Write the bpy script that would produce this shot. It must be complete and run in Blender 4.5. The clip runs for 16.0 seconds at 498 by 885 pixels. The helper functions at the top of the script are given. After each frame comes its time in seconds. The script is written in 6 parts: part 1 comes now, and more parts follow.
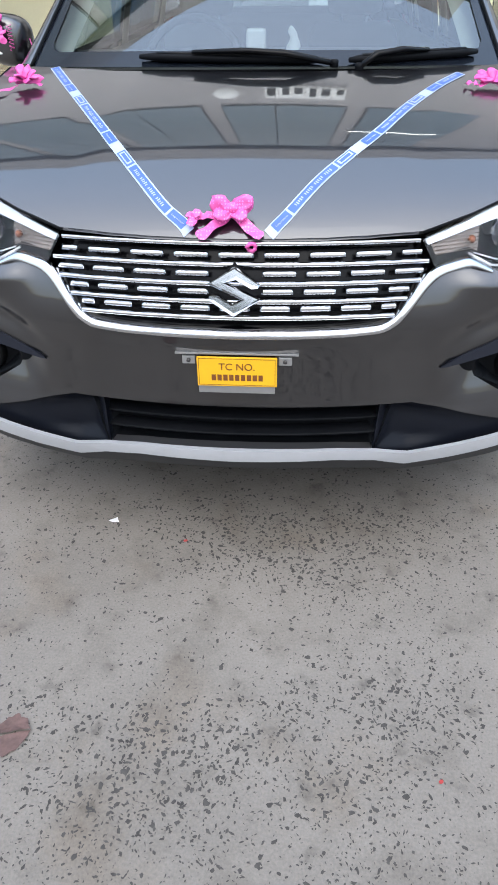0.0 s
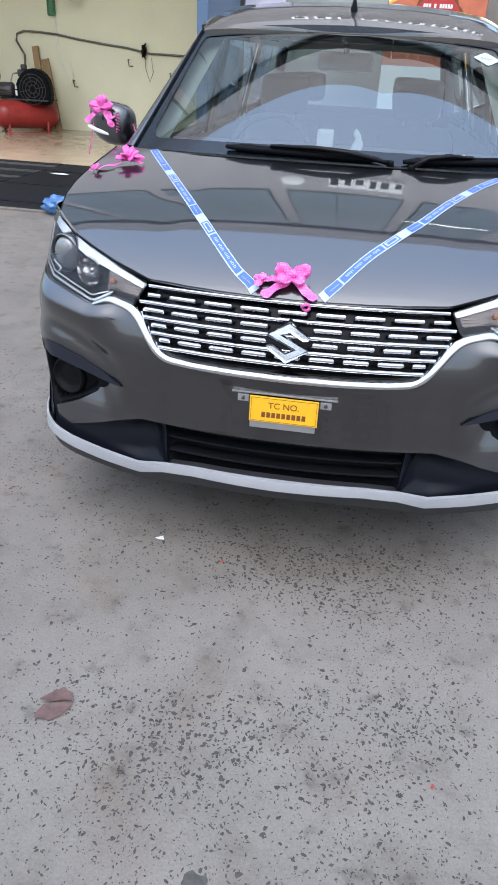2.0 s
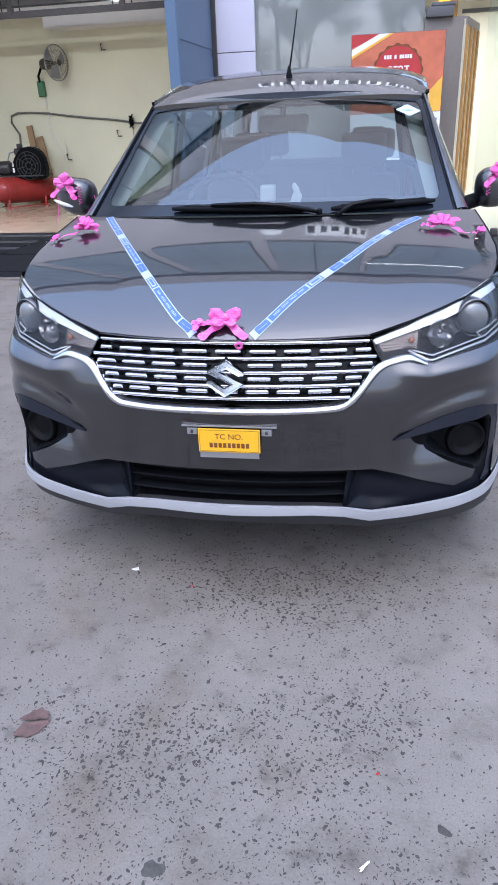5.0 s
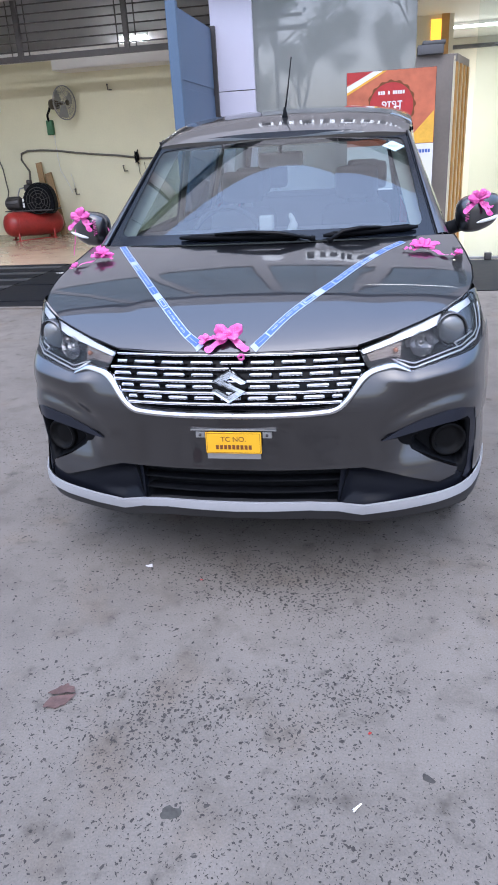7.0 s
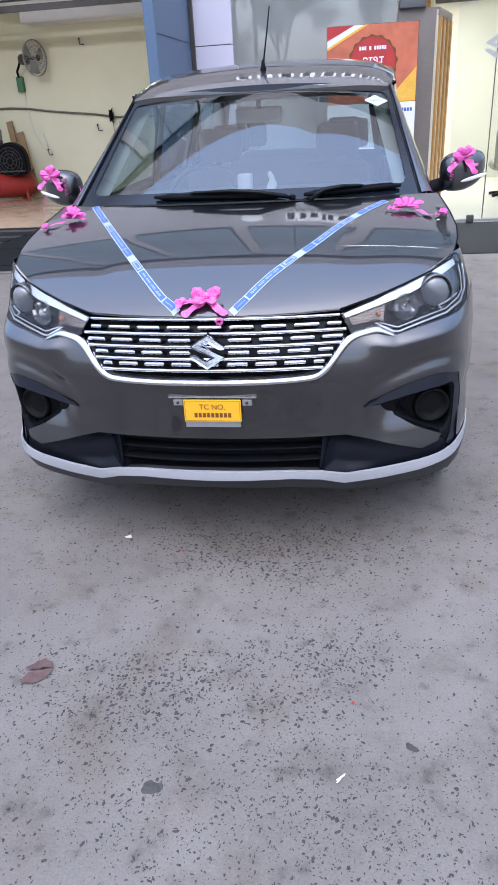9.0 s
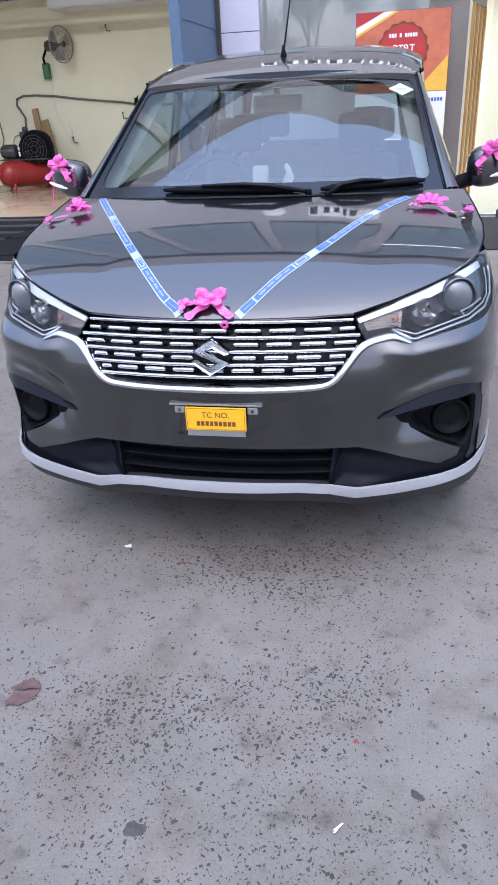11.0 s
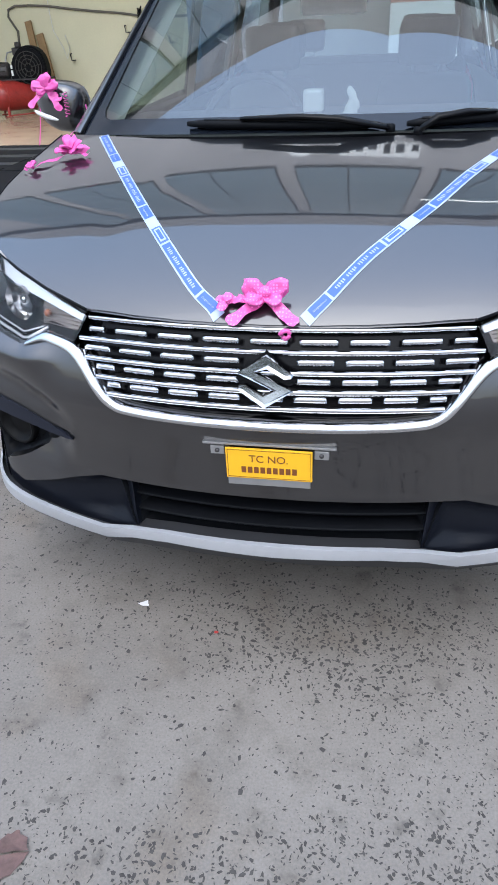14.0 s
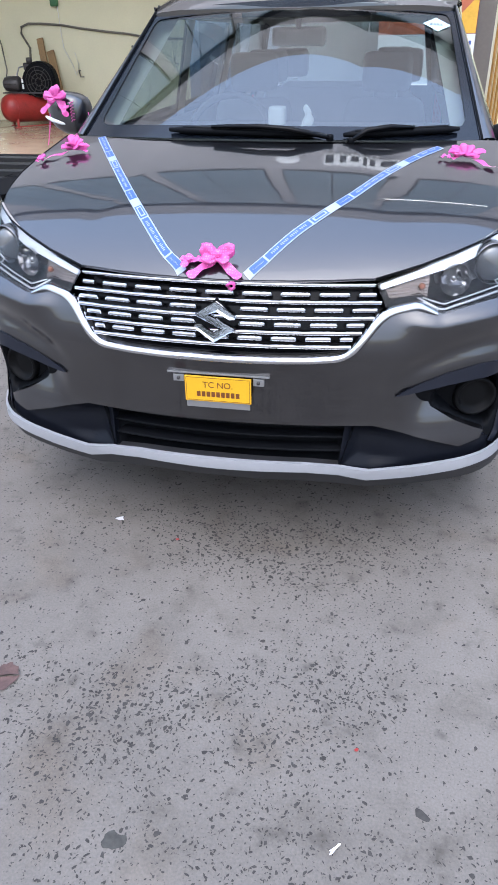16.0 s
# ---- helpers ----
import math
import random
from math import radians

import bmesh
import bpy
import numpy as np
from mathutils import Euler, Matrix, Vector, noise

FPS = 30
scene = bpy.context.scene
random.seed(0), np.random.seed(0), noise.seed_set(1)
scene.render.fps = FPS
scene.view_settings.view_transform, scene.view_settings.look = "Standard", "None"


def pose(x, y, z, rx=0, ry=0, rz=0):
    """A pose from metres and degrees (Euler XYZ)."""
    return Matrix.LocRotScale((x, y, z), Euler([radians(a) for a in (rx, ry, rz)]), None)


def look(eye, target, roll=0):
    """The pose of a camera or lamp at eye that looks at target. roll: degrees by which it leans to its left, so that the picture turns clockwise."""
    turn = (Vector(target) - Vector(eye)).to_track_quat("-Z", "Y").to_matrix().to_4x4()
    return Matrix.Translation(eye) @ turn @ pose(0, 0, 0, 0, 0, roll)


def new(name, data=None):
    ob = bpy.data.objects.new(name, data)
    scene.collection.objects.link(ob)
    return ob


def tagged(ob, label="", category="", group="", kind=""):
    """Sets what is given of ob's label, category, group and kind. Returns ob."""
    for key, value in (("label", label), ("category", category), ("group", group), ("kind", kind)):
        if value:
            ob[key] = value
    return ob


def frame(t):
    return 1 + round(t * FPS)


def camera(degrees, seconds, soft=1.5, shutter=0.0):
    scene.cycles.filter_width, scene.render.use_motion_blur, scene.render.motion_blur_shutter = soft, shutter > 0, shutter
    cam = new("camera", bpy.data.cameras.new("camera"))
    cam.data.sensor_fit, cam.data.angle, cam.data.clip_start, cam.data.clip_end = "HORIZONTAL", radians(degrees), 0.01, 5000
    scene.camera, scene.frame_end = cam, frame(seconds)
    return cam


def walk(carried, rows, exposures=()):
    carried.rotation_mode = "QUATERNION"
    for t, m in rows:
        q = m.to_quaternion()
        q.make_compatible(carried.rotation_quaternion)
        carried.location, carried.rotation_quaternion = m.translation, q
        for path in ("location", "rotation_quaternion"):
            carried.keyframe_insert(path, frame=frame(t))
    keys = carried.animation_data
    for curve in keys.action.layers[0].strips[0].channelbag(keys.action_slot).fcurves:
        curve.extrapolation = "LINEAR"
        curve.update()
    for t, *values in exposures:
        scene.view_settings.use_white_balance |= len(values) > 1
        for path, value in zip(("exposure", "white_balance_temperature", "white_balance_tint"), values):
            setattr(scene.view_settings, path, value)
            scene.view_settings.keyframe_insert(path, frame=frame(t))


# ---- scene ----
cam = camera(39.9, 16.0, soft=1.7)
METRES, EYE, TILT, LEAN, TURN = 2.5, 1.45, -27.0, 0.0, 0.0
PATH = [
    (0, (0.182, -1.445, 1.397), (0.012, 0.189, 0.257), -0.8),
    (0.5, (0.214, -1.579, 1.42), (-0.103, 0.049, 0.303), -1.5),
    (1, (0.207, -1.625, 1.42), (-0.105, 0.007, 0.307), 1.7),
    (1.5, (0.205, -1.695, 1.438), (-0.112, 0.007, 0.436), 2.9),
    (2, (0.2, -1.715, 1.449), (-0.09, 0.008, 0.476), 2.9),
    (2.5, (0.208, -1.724, 1.461), (-0.051, 0.028, 0.532), 2.9),
    (3, (0.226, -1.72, 1.464), (0.0, 0.047, 0.554), 2.6),
    (3.5, (0.248, -1.721, 1.46), (0.049, 0.042, 0.537), 2.4),
    (3.7, (0.257, -1.724, 1.46), (0.047, 0.03, 0.521), 2.3),
    (5.8, (0.519, -1.997, 1.507), (0.118, -0.215, 0.693), -4.4),
    (6, (0.503, -2.029, 1.505), (0.131, -0.245, 0.681), -4.0),
    (6.5, (0.505, -2.086, 1.512), (0.176, -0.28, 0.717), -3.7),
    (7, (0.503, -2.105, 1.513), (0.124, -0.304, 0.729), -3.4),
    (7.5, (0.499, -2.102, 1.507), (0.109, -0.32, 0.687), -2.9),
    (8, (0.494, -2.087, 1.501), (0.112, -0.306, 0.675), -2.7),
    (8.5, (0.493, -2.069, 1.499), (0.159, -0.284, 0.662), -2.7),
    (8.7, (0.495, -2.058, 1.493), (0.172, -0.286, 0.623), -3.3),
    (10.8, (0.502, -1.953, 1.485), (0.149, -0.195, 0.599), -2.4),
    (11, (0.525, -1.889, 1.485), (0.14, -0.142, 0.59), -2.9),
    (11.5, (0.569, -1.759, 1.49), (0.098, -0.018, 0.625), -2.6),
    (12, (0.501, -1.641, 1.482), (0.102, 0.103, 0.586), -1.7),
    (12.5, (0.369, -1.536, 1.489), (0.162, 0.235, 0.582), 0.0),
    (13, (0.307, -1.481, 1.468), (0.079, 0.25, 0.493), 0.5),
    (13.5, (0.281, -1.332, 1.436), (-0.03, 0.363, 0.422), -2.3),
    (14, (0.254, -1.234, 1.442), (-0.135, 0.417, 0.382), -3.0),
    (14.5, (0.264, -1.383, 1.464), (-0.143, 0.317, 0.492), -2.8),
    (15, (0.296, -1.528, 1.474), (-0.18, 0.147, 0.491), -1.2),
    (15.5, (0.389, -1.604, 1.481), (-0.096, 0.098, 0.549), -0.8),
    (16, (0.477, -1.7, 1.457), (0.099, -0.019, 0.441), -0.8),
]
EXPOSURES = [(0.0, 0.44, 6200, 5), (1.5, 0.42, 6100, 5), (2.5, 0.38, 5700, 10), (3.5, 0.38, 5500, 14), (7.0, 0.33, 5650, 13), (11.5, 0.37, 5650, 14), (12.5, 0.37, 5550, 14), (13.2, 0.37, 5600, 13), (14.0, 0.38, 5900, 6), (14.5, 0.39, 5850, 6), (15.5, 0.41, 5950, 8), (16.0, 0.4, 5800, 10)]
walk(cam, [(t, look(eye, target, roll)) for t, eye, target, roll in PATH], EXPOSURES)

# ---- light ----
world = bpy.data.worlds.new("sky")
scene.world = world
world.use_nodes = True
wt = world.node_tree
sky = wt.nodes.new("ShaderNodeTexSky")
sky.sky_type, sky.sun_disc = "NISHITA", False
sky.sun_elevation, sky.sun_rotation = radians(60), radians(180)
sky.air_density, sky.dust_density, sky.ozone_density = 1.0, 6.0, 3.0
hsv = wt.nodes.new("ShaderNodeHueSaturation")
hsv.inputs["Saturation"].default_value = 1.78
# Cloud evens the sky out: compress its range, then lift it again.
wgam, wlift = wt.nodes.new("ShaderNodeGamma"), wt.nodes.new("ShaderNodeVectorMath")
wgam.inputs["Gamma"].default_value = 0.35
wlift.operation, wlift.inputs[1].default_value = "MULTIPLY", (6.3, 6.3, 6.3)
wt.links.new(sky.outputs[0], wgam.inputs["Color"])
wt.links.new(wgam.outputs[0], wlift.inputs[0])
wt.links.new(wlift.outputs[0], hsv.inputs["Color"])
# An overcast sky, brighter overhead than at the horizon.
wco, wsep, wmap, wmul = (wt.nodes.new("ShaderNode" + k) for k in ("TexCoord", "SeparateXYZ", "MapRange", "VectorMath"))
wmap.inputs["To Min"].default_value, wmap.inputs["To Max"].default_value = 0.62, 1.62
wmul.operation = "MULTIPLY"
wt.links.new(wco.outputs["Generated"], wsep.inputs[0])
wt.links.new(wsep.outputs["Z"], wmap.inputs["Value"])
wt.links.new(hsv.outputs[0], wmul.inputs[0])
wt.links.new(wmap.outputs[0], wmul.inputs[1])
wt.links.new(wmul.outputs[0], wt.nodes["Background"].inputs[0])
wt.nodes["Background"].inputs[1].default_value = 0.15

sun = new("sun", bpy.data.lights.new("sun", "SUN"))
sun.data.energy, sun.data.angle, sun.data.color = 0.25, radians(60), (1.0, 0.98, 0.96)
sun.matrix_world = look((0, -6, 10.4), (0, 0, 0))


def tube_lamp(x, y, z, length, watts, along="x", colour=(1.0, 0.98, 0.94)):
    """The light that a fluorescent fitting gives, as an area lamp facing down under it."""
    lamp = new("tube_light", bpy.data.lights.new("tube_light", "AREA"))
    lamp.data.shape, lamp.data.size, lamp.data.size_y = "RECTANGLE", length, 0.08
    lamp.data.energy, lamp.data.color = watts, colour
    lamp.matrix_world = pose(x, y, z, 0, 0, 0 if along == "x" else 90)
    return lamp


# ---- materials ----
def material(name, colour, rough=0.5, metal=0.0, coat=0.0, var=0.12, scale=6.0, fine=60.0, bump=0.0, emit=0.0, spec=0.5, flake=0.0, island=False):
    """A principled surface whose colour and roughness vary at two scales, with fine relief."""
    m = bpy.data.materials.new(name)
    m.use_nodes = True
    t = m.node_tree
    b = t.nodes["Principled BSDF"]
    b.inputs["Metallic"].default_value, b.inputs["Roughness"].default_value = metal, rough
    b.inputs["Specular IOR Level"].default_value = spec
    if coat:
        b.inputs["Coat Weight"].default_value, b.inputs["Coat Roughness"].default_value = min(coat, 1.0), 0.02 if coat <= 1.0 else 0.03
        b.inputs["Coat IOR"].default_value = 1.5 if coat <= 1.0 else 1.84
    co = t.nodes.new("ShaderNodeTexCoord")
    n1, n2 = t.nodes.new("ShaderNodeTexNoise"), t.nodes.new("ShaderNodeTexNoise")
    n1.inputs["Scale"].default_value, n2.inputs["Scale"].default_value = scale, fine
    n1.inputs["Detail"].default_value, n2.inputs["Detail"].default_value = 5, 3
    for n in (n1, n2):
        t.links.new(co.outputs["Object"], n.inputs["Vector"])
    mix = t.nodes.new("ShaderNodeMath")
    mix.operation = "MULTIPLY_ADD"
    t.links.new(n1.outputs["Fac"], mix.inputs[0])
    mix.inputs[1].default_value = 0.65
    half = t.nodes.new("ShaderNodeMath")
    half.operation = "MULTIPLY"
    t.links.new(n2.outputs["Fac"], half.inputs[0])
    half.inputs[1].default_value = 0.35
    t.links.new(half.outputs[0], mix.inputs[2])
    ramp = t.nodes.new("ShaderNodeValToRGB")
    ramp.color_ramp.elements[0].position, ramp.color_ramp.elements[1].position = 0.3, 0.7
    ramp.color_ramp.elements[0].color = (*[c * (1 - var) for c in colour], 1)
    ramp.color_ramp.elements[1].color = (*[min(1, c * (1 + var)) for c in colour], 1)
    t.links.new(mix.outputs[0], ramp.inputs[0])
    t.links.new(ramp.outputs[0], b.inputs["Base Color"])
    if rough > 0.05:
        rr = t.nodes.new("ShaderNodeMapRange")
        rr.inputs["To Min"].default_value, rr.inputs["To Max"].default_value = rough * 0.85, min(1, rough * 1.15)
        t.links.new(mix.outputs[0], rr.inputs["Value"])
        t.links.new(rr.outputs[0], b.inputs["Roughness"])
    if bump:
        bp = t.nodes.new("ShaderNodeBump")
        bp.inputs["Strength"].default_value, bp.inputs["Distance"].default_value = bump, 0.004
        t.links.new(mix.outputs[0], bp.inputs["Height"])
        t.links.new(bp.outputs[0], b.inputs["Normal"])
    if emit:
        b.inputs["Emission Color"].default_value = (*colour, 1)
        b.inputs["Emission Strength"].default_value = emit
    return m


def glass(name, tint=(0.9, 0.95, 0.95), ior=1.55, rough=0.0):
    """A thin pane: clear straight through, with a Fresnel gloss."""
    m = bpy.data.materials.new(name)
    m.use_nodes = True
    t = m.node_tree
    t.nodes.remove(t.nodes["Principled BSDF"])
    clear, gloss, mix, fr = (t.nodes.new("ShaderNode" + k) for k in ("BsdfTransparent", "BsdfGlossy", "MixShader", "Fresnel"))
    clear.inputs[0].default_value = (*tint, 1)
    gloss.inputs["Roughness"].default_value = rough
    fr.inputs[0].default_value = ior
    t.links.new(fr.outputs[0], mix.inputs[0])
    t.links.new(clear.outputs[0], mix.inputs[1])
    t.links.new(gloss.outputs[0], mix.inputs[2])
    t.links.new(mix.outputs[0], t.nodes["Material Output"].inputs[0])
    return m


def concrete_ground():
    m = bpy.data.materials.new("worn_terrazzo_concrete")
    m.use_nodes = True
    t = m.node_tree
    b = t.nodes["Principled BSDF"]
    co = t.nodes.new("ShaderNodeTexCoord")

    def noise_at(scale, detail=6, rough=0.6):
        n = t.nodes.new("ShaderNodeTexNoise")
        n.inputs["Scale"].default_value, n.inputs["Detail"].default_value, n.inputs["Roughness"].default_value = scale, detail, rough
        t.links.new(co.outputs["Object"], n.inputs["Vector"])
        return n.outputs["Fac"]

    def ramp(src, stops):
        r = t.nodes.new("ShaderNodeValToRGB")
        r.color_ramp.elements[0].position, r.color_ramp.elements[0].color = stops[0][0], (*stops[0][1], 1)
        r.color_ramp.elements[1].position, r.color_ramp.elements[1].color = stops[1][0], (*stops[1][1], 1)
        t.links.new(src, r.inputs[0])
        return r.outputs[0]

    def mul(a, c, fac=1.0):
        x = t.nodes.new("ShaderNodeMix")
        x.data_type, x.blend_type = "RGBA", "MULTIPLY"
        x.inputs["Factor"].default_value = fac
        t.links.new(a, x.inputs["A"])
        t.links.new(c, x.inputs["B"])
        return x.outputs["Result"]

    base = ramp(noise_at(1.7, 8), ((0.32, (0.146, 0.128, 0.111)), (0.66, (0.196, 0.174, 0.152))))
    blotch = ramp(noise_at(5.5, 7, 0.65), ((0.30, (0.73, 0.715, 0.69)), (0.51, (1, 1, 1))))
    grain = ramp(noise_at(160, 3), ((0.30, (0.82, 0.82, 0.82)), (0.65, (1.05, 1.05, 1.05))))
    speck = t.nodes.new("ShaderNodeTexVoronoi")
    speck.inputs["Scale"].default_value = 95
    t.links.new(co.outputs["Object"], speck.inputs["Vector"])
    dots = ramp(speck.outputs["Distance"], ((0.10, (0.62, 0.61, 0.6)), (0.2, (1, 1, 1))))
    smudge = ramp(noise_at(11, 4, 0.5), ((0.26, (0.66, 0.66, 0.65)), (0.38, (1, 1, 1))))
    tan = ramp(noise_at(2.6, 4, 0.5), ((0.30, (1.0, 0.94, 0.87)), (0.44, (1, 1, 1))))
    col = mul(mul(mul(mul(mul(base, blotch), smudge), tan), grain), dots, 0.7)
    t.links.new(col, b.inputs["Base Color"])
    rr = t.nodes.new("ShaderNodeMapRange")
    rr.inputs["To Min"].default_value, rr.inputs["To Max"].default_value = 0.55, 0.85
    t.links.new(noise_at(9), rr.inputs["Value"])
    t.links.new(rr.outputs[0], b.inputs["Roughness"])
    bp = t.nodes.new("ShaderNodeBump")
    bp.inputs["Strength"].default_value, bp.inputs["Distance"].default_value = 0.25, 0.003
    t.links.new(noise_at(70, 5), bp.inputs["Height"])
    t.links.new(bp.outputs[0], b.inputs["Normal"])
    return m


PAINT = material("grey_metallic_paint", (0.031, 0.0303, 0.0345), 0.32, 0.85, coat=1.1, var=0.06, scale=3, fine=900)
BLACK = material("black_textured_plastic", (0.0055, 0.006, 0.0075), 0.5, var=0.2, fine=300, bump=0.05, spec=0.07)
GLOSSBLACK = material("gloss_black_plastic", (0.003, 0.003, 0.004), 0.2, coat=0.06, var=0.1, spec=0.12)
SATIN = material("satin_blue_black_plastic", (0.011, 0.0125, 0.020), 0.34, var=0.1, fine=200, spec=0.24)
WINGBLACK = material("satin_black_wing_plastic", (0.006, 0.007, 0.011), 0.36, var=0.1, fine=200, spec=0.13)
RVM = material("grey_mirror_back", (0.82, 0.82, 0.81), 0.5, var=0.05)
CHROME = material("bright_chrome", (0.61, 0.62, 0.65), 0.06, 1.0, var=0.03)
SILVER = material("silver_paint", (0.43, 0.435, 0.46), 0.38, 0.3, coat=0.1, var=0.05)
GREYPLASTIC = material("grey_aluminium", (0.45, 0.45, 0.46), 0.35, 0.8, var=0.08)
RUBBER = material("tyre_rubber", (0.02, 0.02, 0.021), 0.8, var=0.25, fine=120, bump=0.1)
RIM = material("alloy_rim", (0.5, 0.5, 0.52), 0.3, 0.9, var=0.05)
WINDSHIELD = glass("windshield_glass", (0.58, 0.67, 0.69), 2.4)
SIDEGLASS = glass("side_glass", (0.55, 0.62, 0.61), 1.6)
CLEAR = glass("clear_lens", (0.95, 0.96, 0.97), 1.40)
PANE = glass("clear_pane", (0.93, 0.96, 0.95), 1.5)
FRIT = material("black_frit", (0.007, 0.009, 0.014), 0.15, coat=0.12, var=0.1, spec=0.3)
TRIM = material("beige_cabin_trim", (0.40, 0.37, 0.31), 0.75, var=0.08, bump=0.05)
PILLARTRIM = material("pale_pillar_trim", (0.62, 0.62, 0.54), 0.7, var=0.06)
SEAT = material("beige_seat_fabric", (0.24, 0.22, 0.20), 0.9, var=0.12, fine=200, bump=0.1)
DASH = material("dark_dash_plastic", (0.10, 0.10, 0.105), 0.7, var=0.1)
YELLOW = material("yellow_plate", (0.78, 0.42, 0.01), 0.5, var=0.05, fine=90)
INK = material("brown_ink", (0.16, 0.05, 0.01), 0.6, var=0.1)
WHITE = material("white_plastic", (0.78, 0.78, 0.76), 0.5, var=0.05)
PINK = material("pink_satin_ribbon", (0.62, 0.085, 0.34), 0.30, var=0.18, scale=30, fine=160)
RIBBONWHITE = material("pale_ribbon", (0.38, 0.44, 0.62), 0.4, var=0.06)
RIBBONBLUE = material("blue_ribbon_print", (0.050, 0.115, 0.40), 0.4, var=0.08)
GROUND = concrete_ground()
CHIP = material("dark_aggregate", (0.060, 0.055, 0.051), 0.8, spec=0.2, var=0.4, scale=40)
GRANITE = material("black_granite", (0.010, 0.011, 0.014), 0.6, spec=0.10, var=0.4, scale=9, fine=120)
CREAMWALL = material("cream_wall_paint", (0.74, 0.71, 0.51), 0.7, var=0.05, scale=1.5, fine=30, bump=0.05)
WHITEWALL = material("white_wall_paint", (0.74, 0.73, 0.70), 0.7, var=0.04, scale=1.2, bump=0.04)
SHOWWALL = material("ivory_showroom_wall", (0.80, 0.75, 0.60), 0.55, var=0.03, scale=1)
BAYFLOOR = material("polished_brown_tile", (0.36, 0.28, 0.20), 0.2, var=0.15, scale=2.5, fine=50)
BLUEPAINT = material("blue_gate_paint", (0.085, 0.135, 0.215), 0.45, var=0.08, scale=2)
LILAC = material("lilac_white_cladding", (0.60, 0.58, 0.68), 0.3, var=0.03, scale=1)
DARKSTEEL = material("dark_steel", (0.06, 0.055, 0.055), 0.5, 0.3, var=0.2)
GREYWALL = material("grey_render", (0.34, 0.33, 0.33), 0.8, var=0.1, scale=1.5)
FACADE = material("pale_cladding", (0.58, 0.55, 0.545), 0.45, var=0.05, scale=0.8)


# ---- shaping helpers ----
from mathutils import geometry


def mesh_of(name, bm, mat, smooth=True):
    me = bpy.data.meshes.new(name)
    for f in bm.faces:
        f.smooth = smooth
    bm.to_mesh(me)
    bm.free()
    for m in mat if isinstance(mat, (list, tuple)) else [mat]:
        me.materials.append(m)
    return me


def part(name, bm, mat, parent=None, label="", smooth=True):
    """Links a bmesh as one mesh object under a thing or a part."""
    ob = new(name, mesh_of(name, bm, mat, smooth))
    if parent is not None:
        ob.parent = parent
        ob.matrix_parent_inverse = parent.matrix_world.inverted()
    if label:
        ob["label"] = label
    return ob


def thing(name, label, category, at=(0, 0, 0), group="", kind=""):
    ob = new(name)
    ob.empty_display_size = 0.1
    ob.matrix_world = Matrix.Translation(at)
    bpy.context.view_layer.update()
    return tagged(ob, label, category, group, kind)


def solid(name, bm, mat, label, category, kind="", group="", smooth=True):
    return tagged(part(name, bm, mat, smooth=smooth), label, category, group, kind)


def box(x0, x1, y0, y1, z0, z1, bevel=0.0, bm=None, seg=2):
    bm = bm or bmesh.new()
    got = bmesh.ops.create_cube(bm, size=1.0, matrix=Matrix.LocRotScale(((x0 + x1) / 2, (y0 + y1) / 2, (z0 + z1) / 2), None, (abs(x1 - x0), abs(y1 - y0), abs(z1 - z0))))
    if bevel:
        edges = list({e for v in got["verts"] for e in v.link_edges})
        bmesh.ops.bevel(bm, geom=edges, offset=bevel, segments=seg, affect="EDGES", profile=0.6)
    return bm


def rod(points, r, sides=8, bm=None, closed=False, flat=1.0, up=(0, 0, 1)):
    """A tube along points; r may be one radius or one for each point."""
    bm = bm or bmesh.new()
    pts = [Vector(p) for p in points]
    rings = []
    n = len(pts)
    for i, p in enumerate(pts):
        a, b = (pts[(i - 1) % n], pts[(i + 1) % n]) if closed else (pts[max(i - 1, 0)], pts[min(i + 1, n - 1)])
        d = (b - a).normalized()
        u = d.cross(Vector(up))
        if u.length < 1e-3:
            u = d.cross(Vector((0, 1, 0.01)))
        u.normalize()
        v = u.cross(d)
        rr = r[i] if isinstance(r, (list, tuple)) else r
        rings.append([bm.verts.new(p + rr * (math.cos(k * math.tau / sides) * u + flat * math.sin(k * math.tau / sides) * v)) for k in range(sides)])
    for i in range(n if closed else n - 1):
        a, b = rings[i], rings[(i + 1) % n]
        for k in range(sides):
            bm.faces.new((a[k], a[(k + 1) % sides], b[(k + 1) % sides], b[k]))
    if not closed:
        bm.faces.new(list(reversed(rings[0])))
        bm.faces.new(rings[-1])
    return bm


def lathe(profile, m=None, sides=32, bm=None, caps=True):
    """Turns (radius, height) pairs about the z axis, then lays them by the pose m."""
    bm = bm or bmesh.new()
    m = m or Matrix()
    rings = [[bm.verts.new(m @ Vector((r * math.cos(k * math.tau / sides), r * math.sin(k * math.tau / sides), h))) for k in range(sides)] for r, h in profile]
    for a, b in zip(rings, rings[1:]):
        for k in range(sides):
            bm.faces.new((a[k], a[(k + 1) % sides], b[(k + 1) % sides], b[k]))
    for ring, (r, h) in ((rings[0], profile[0]), (rings[-1], profile[-1])):
        if caps and r > 1e-4:
            bm.faces.new(ring)
    bmesh.ops.remove_doubles(bm, verts=bm.verts, dist=1e-5)
    bmesh.ops.recalc_face_normals(bm, faces=bm.faces)
    return bm


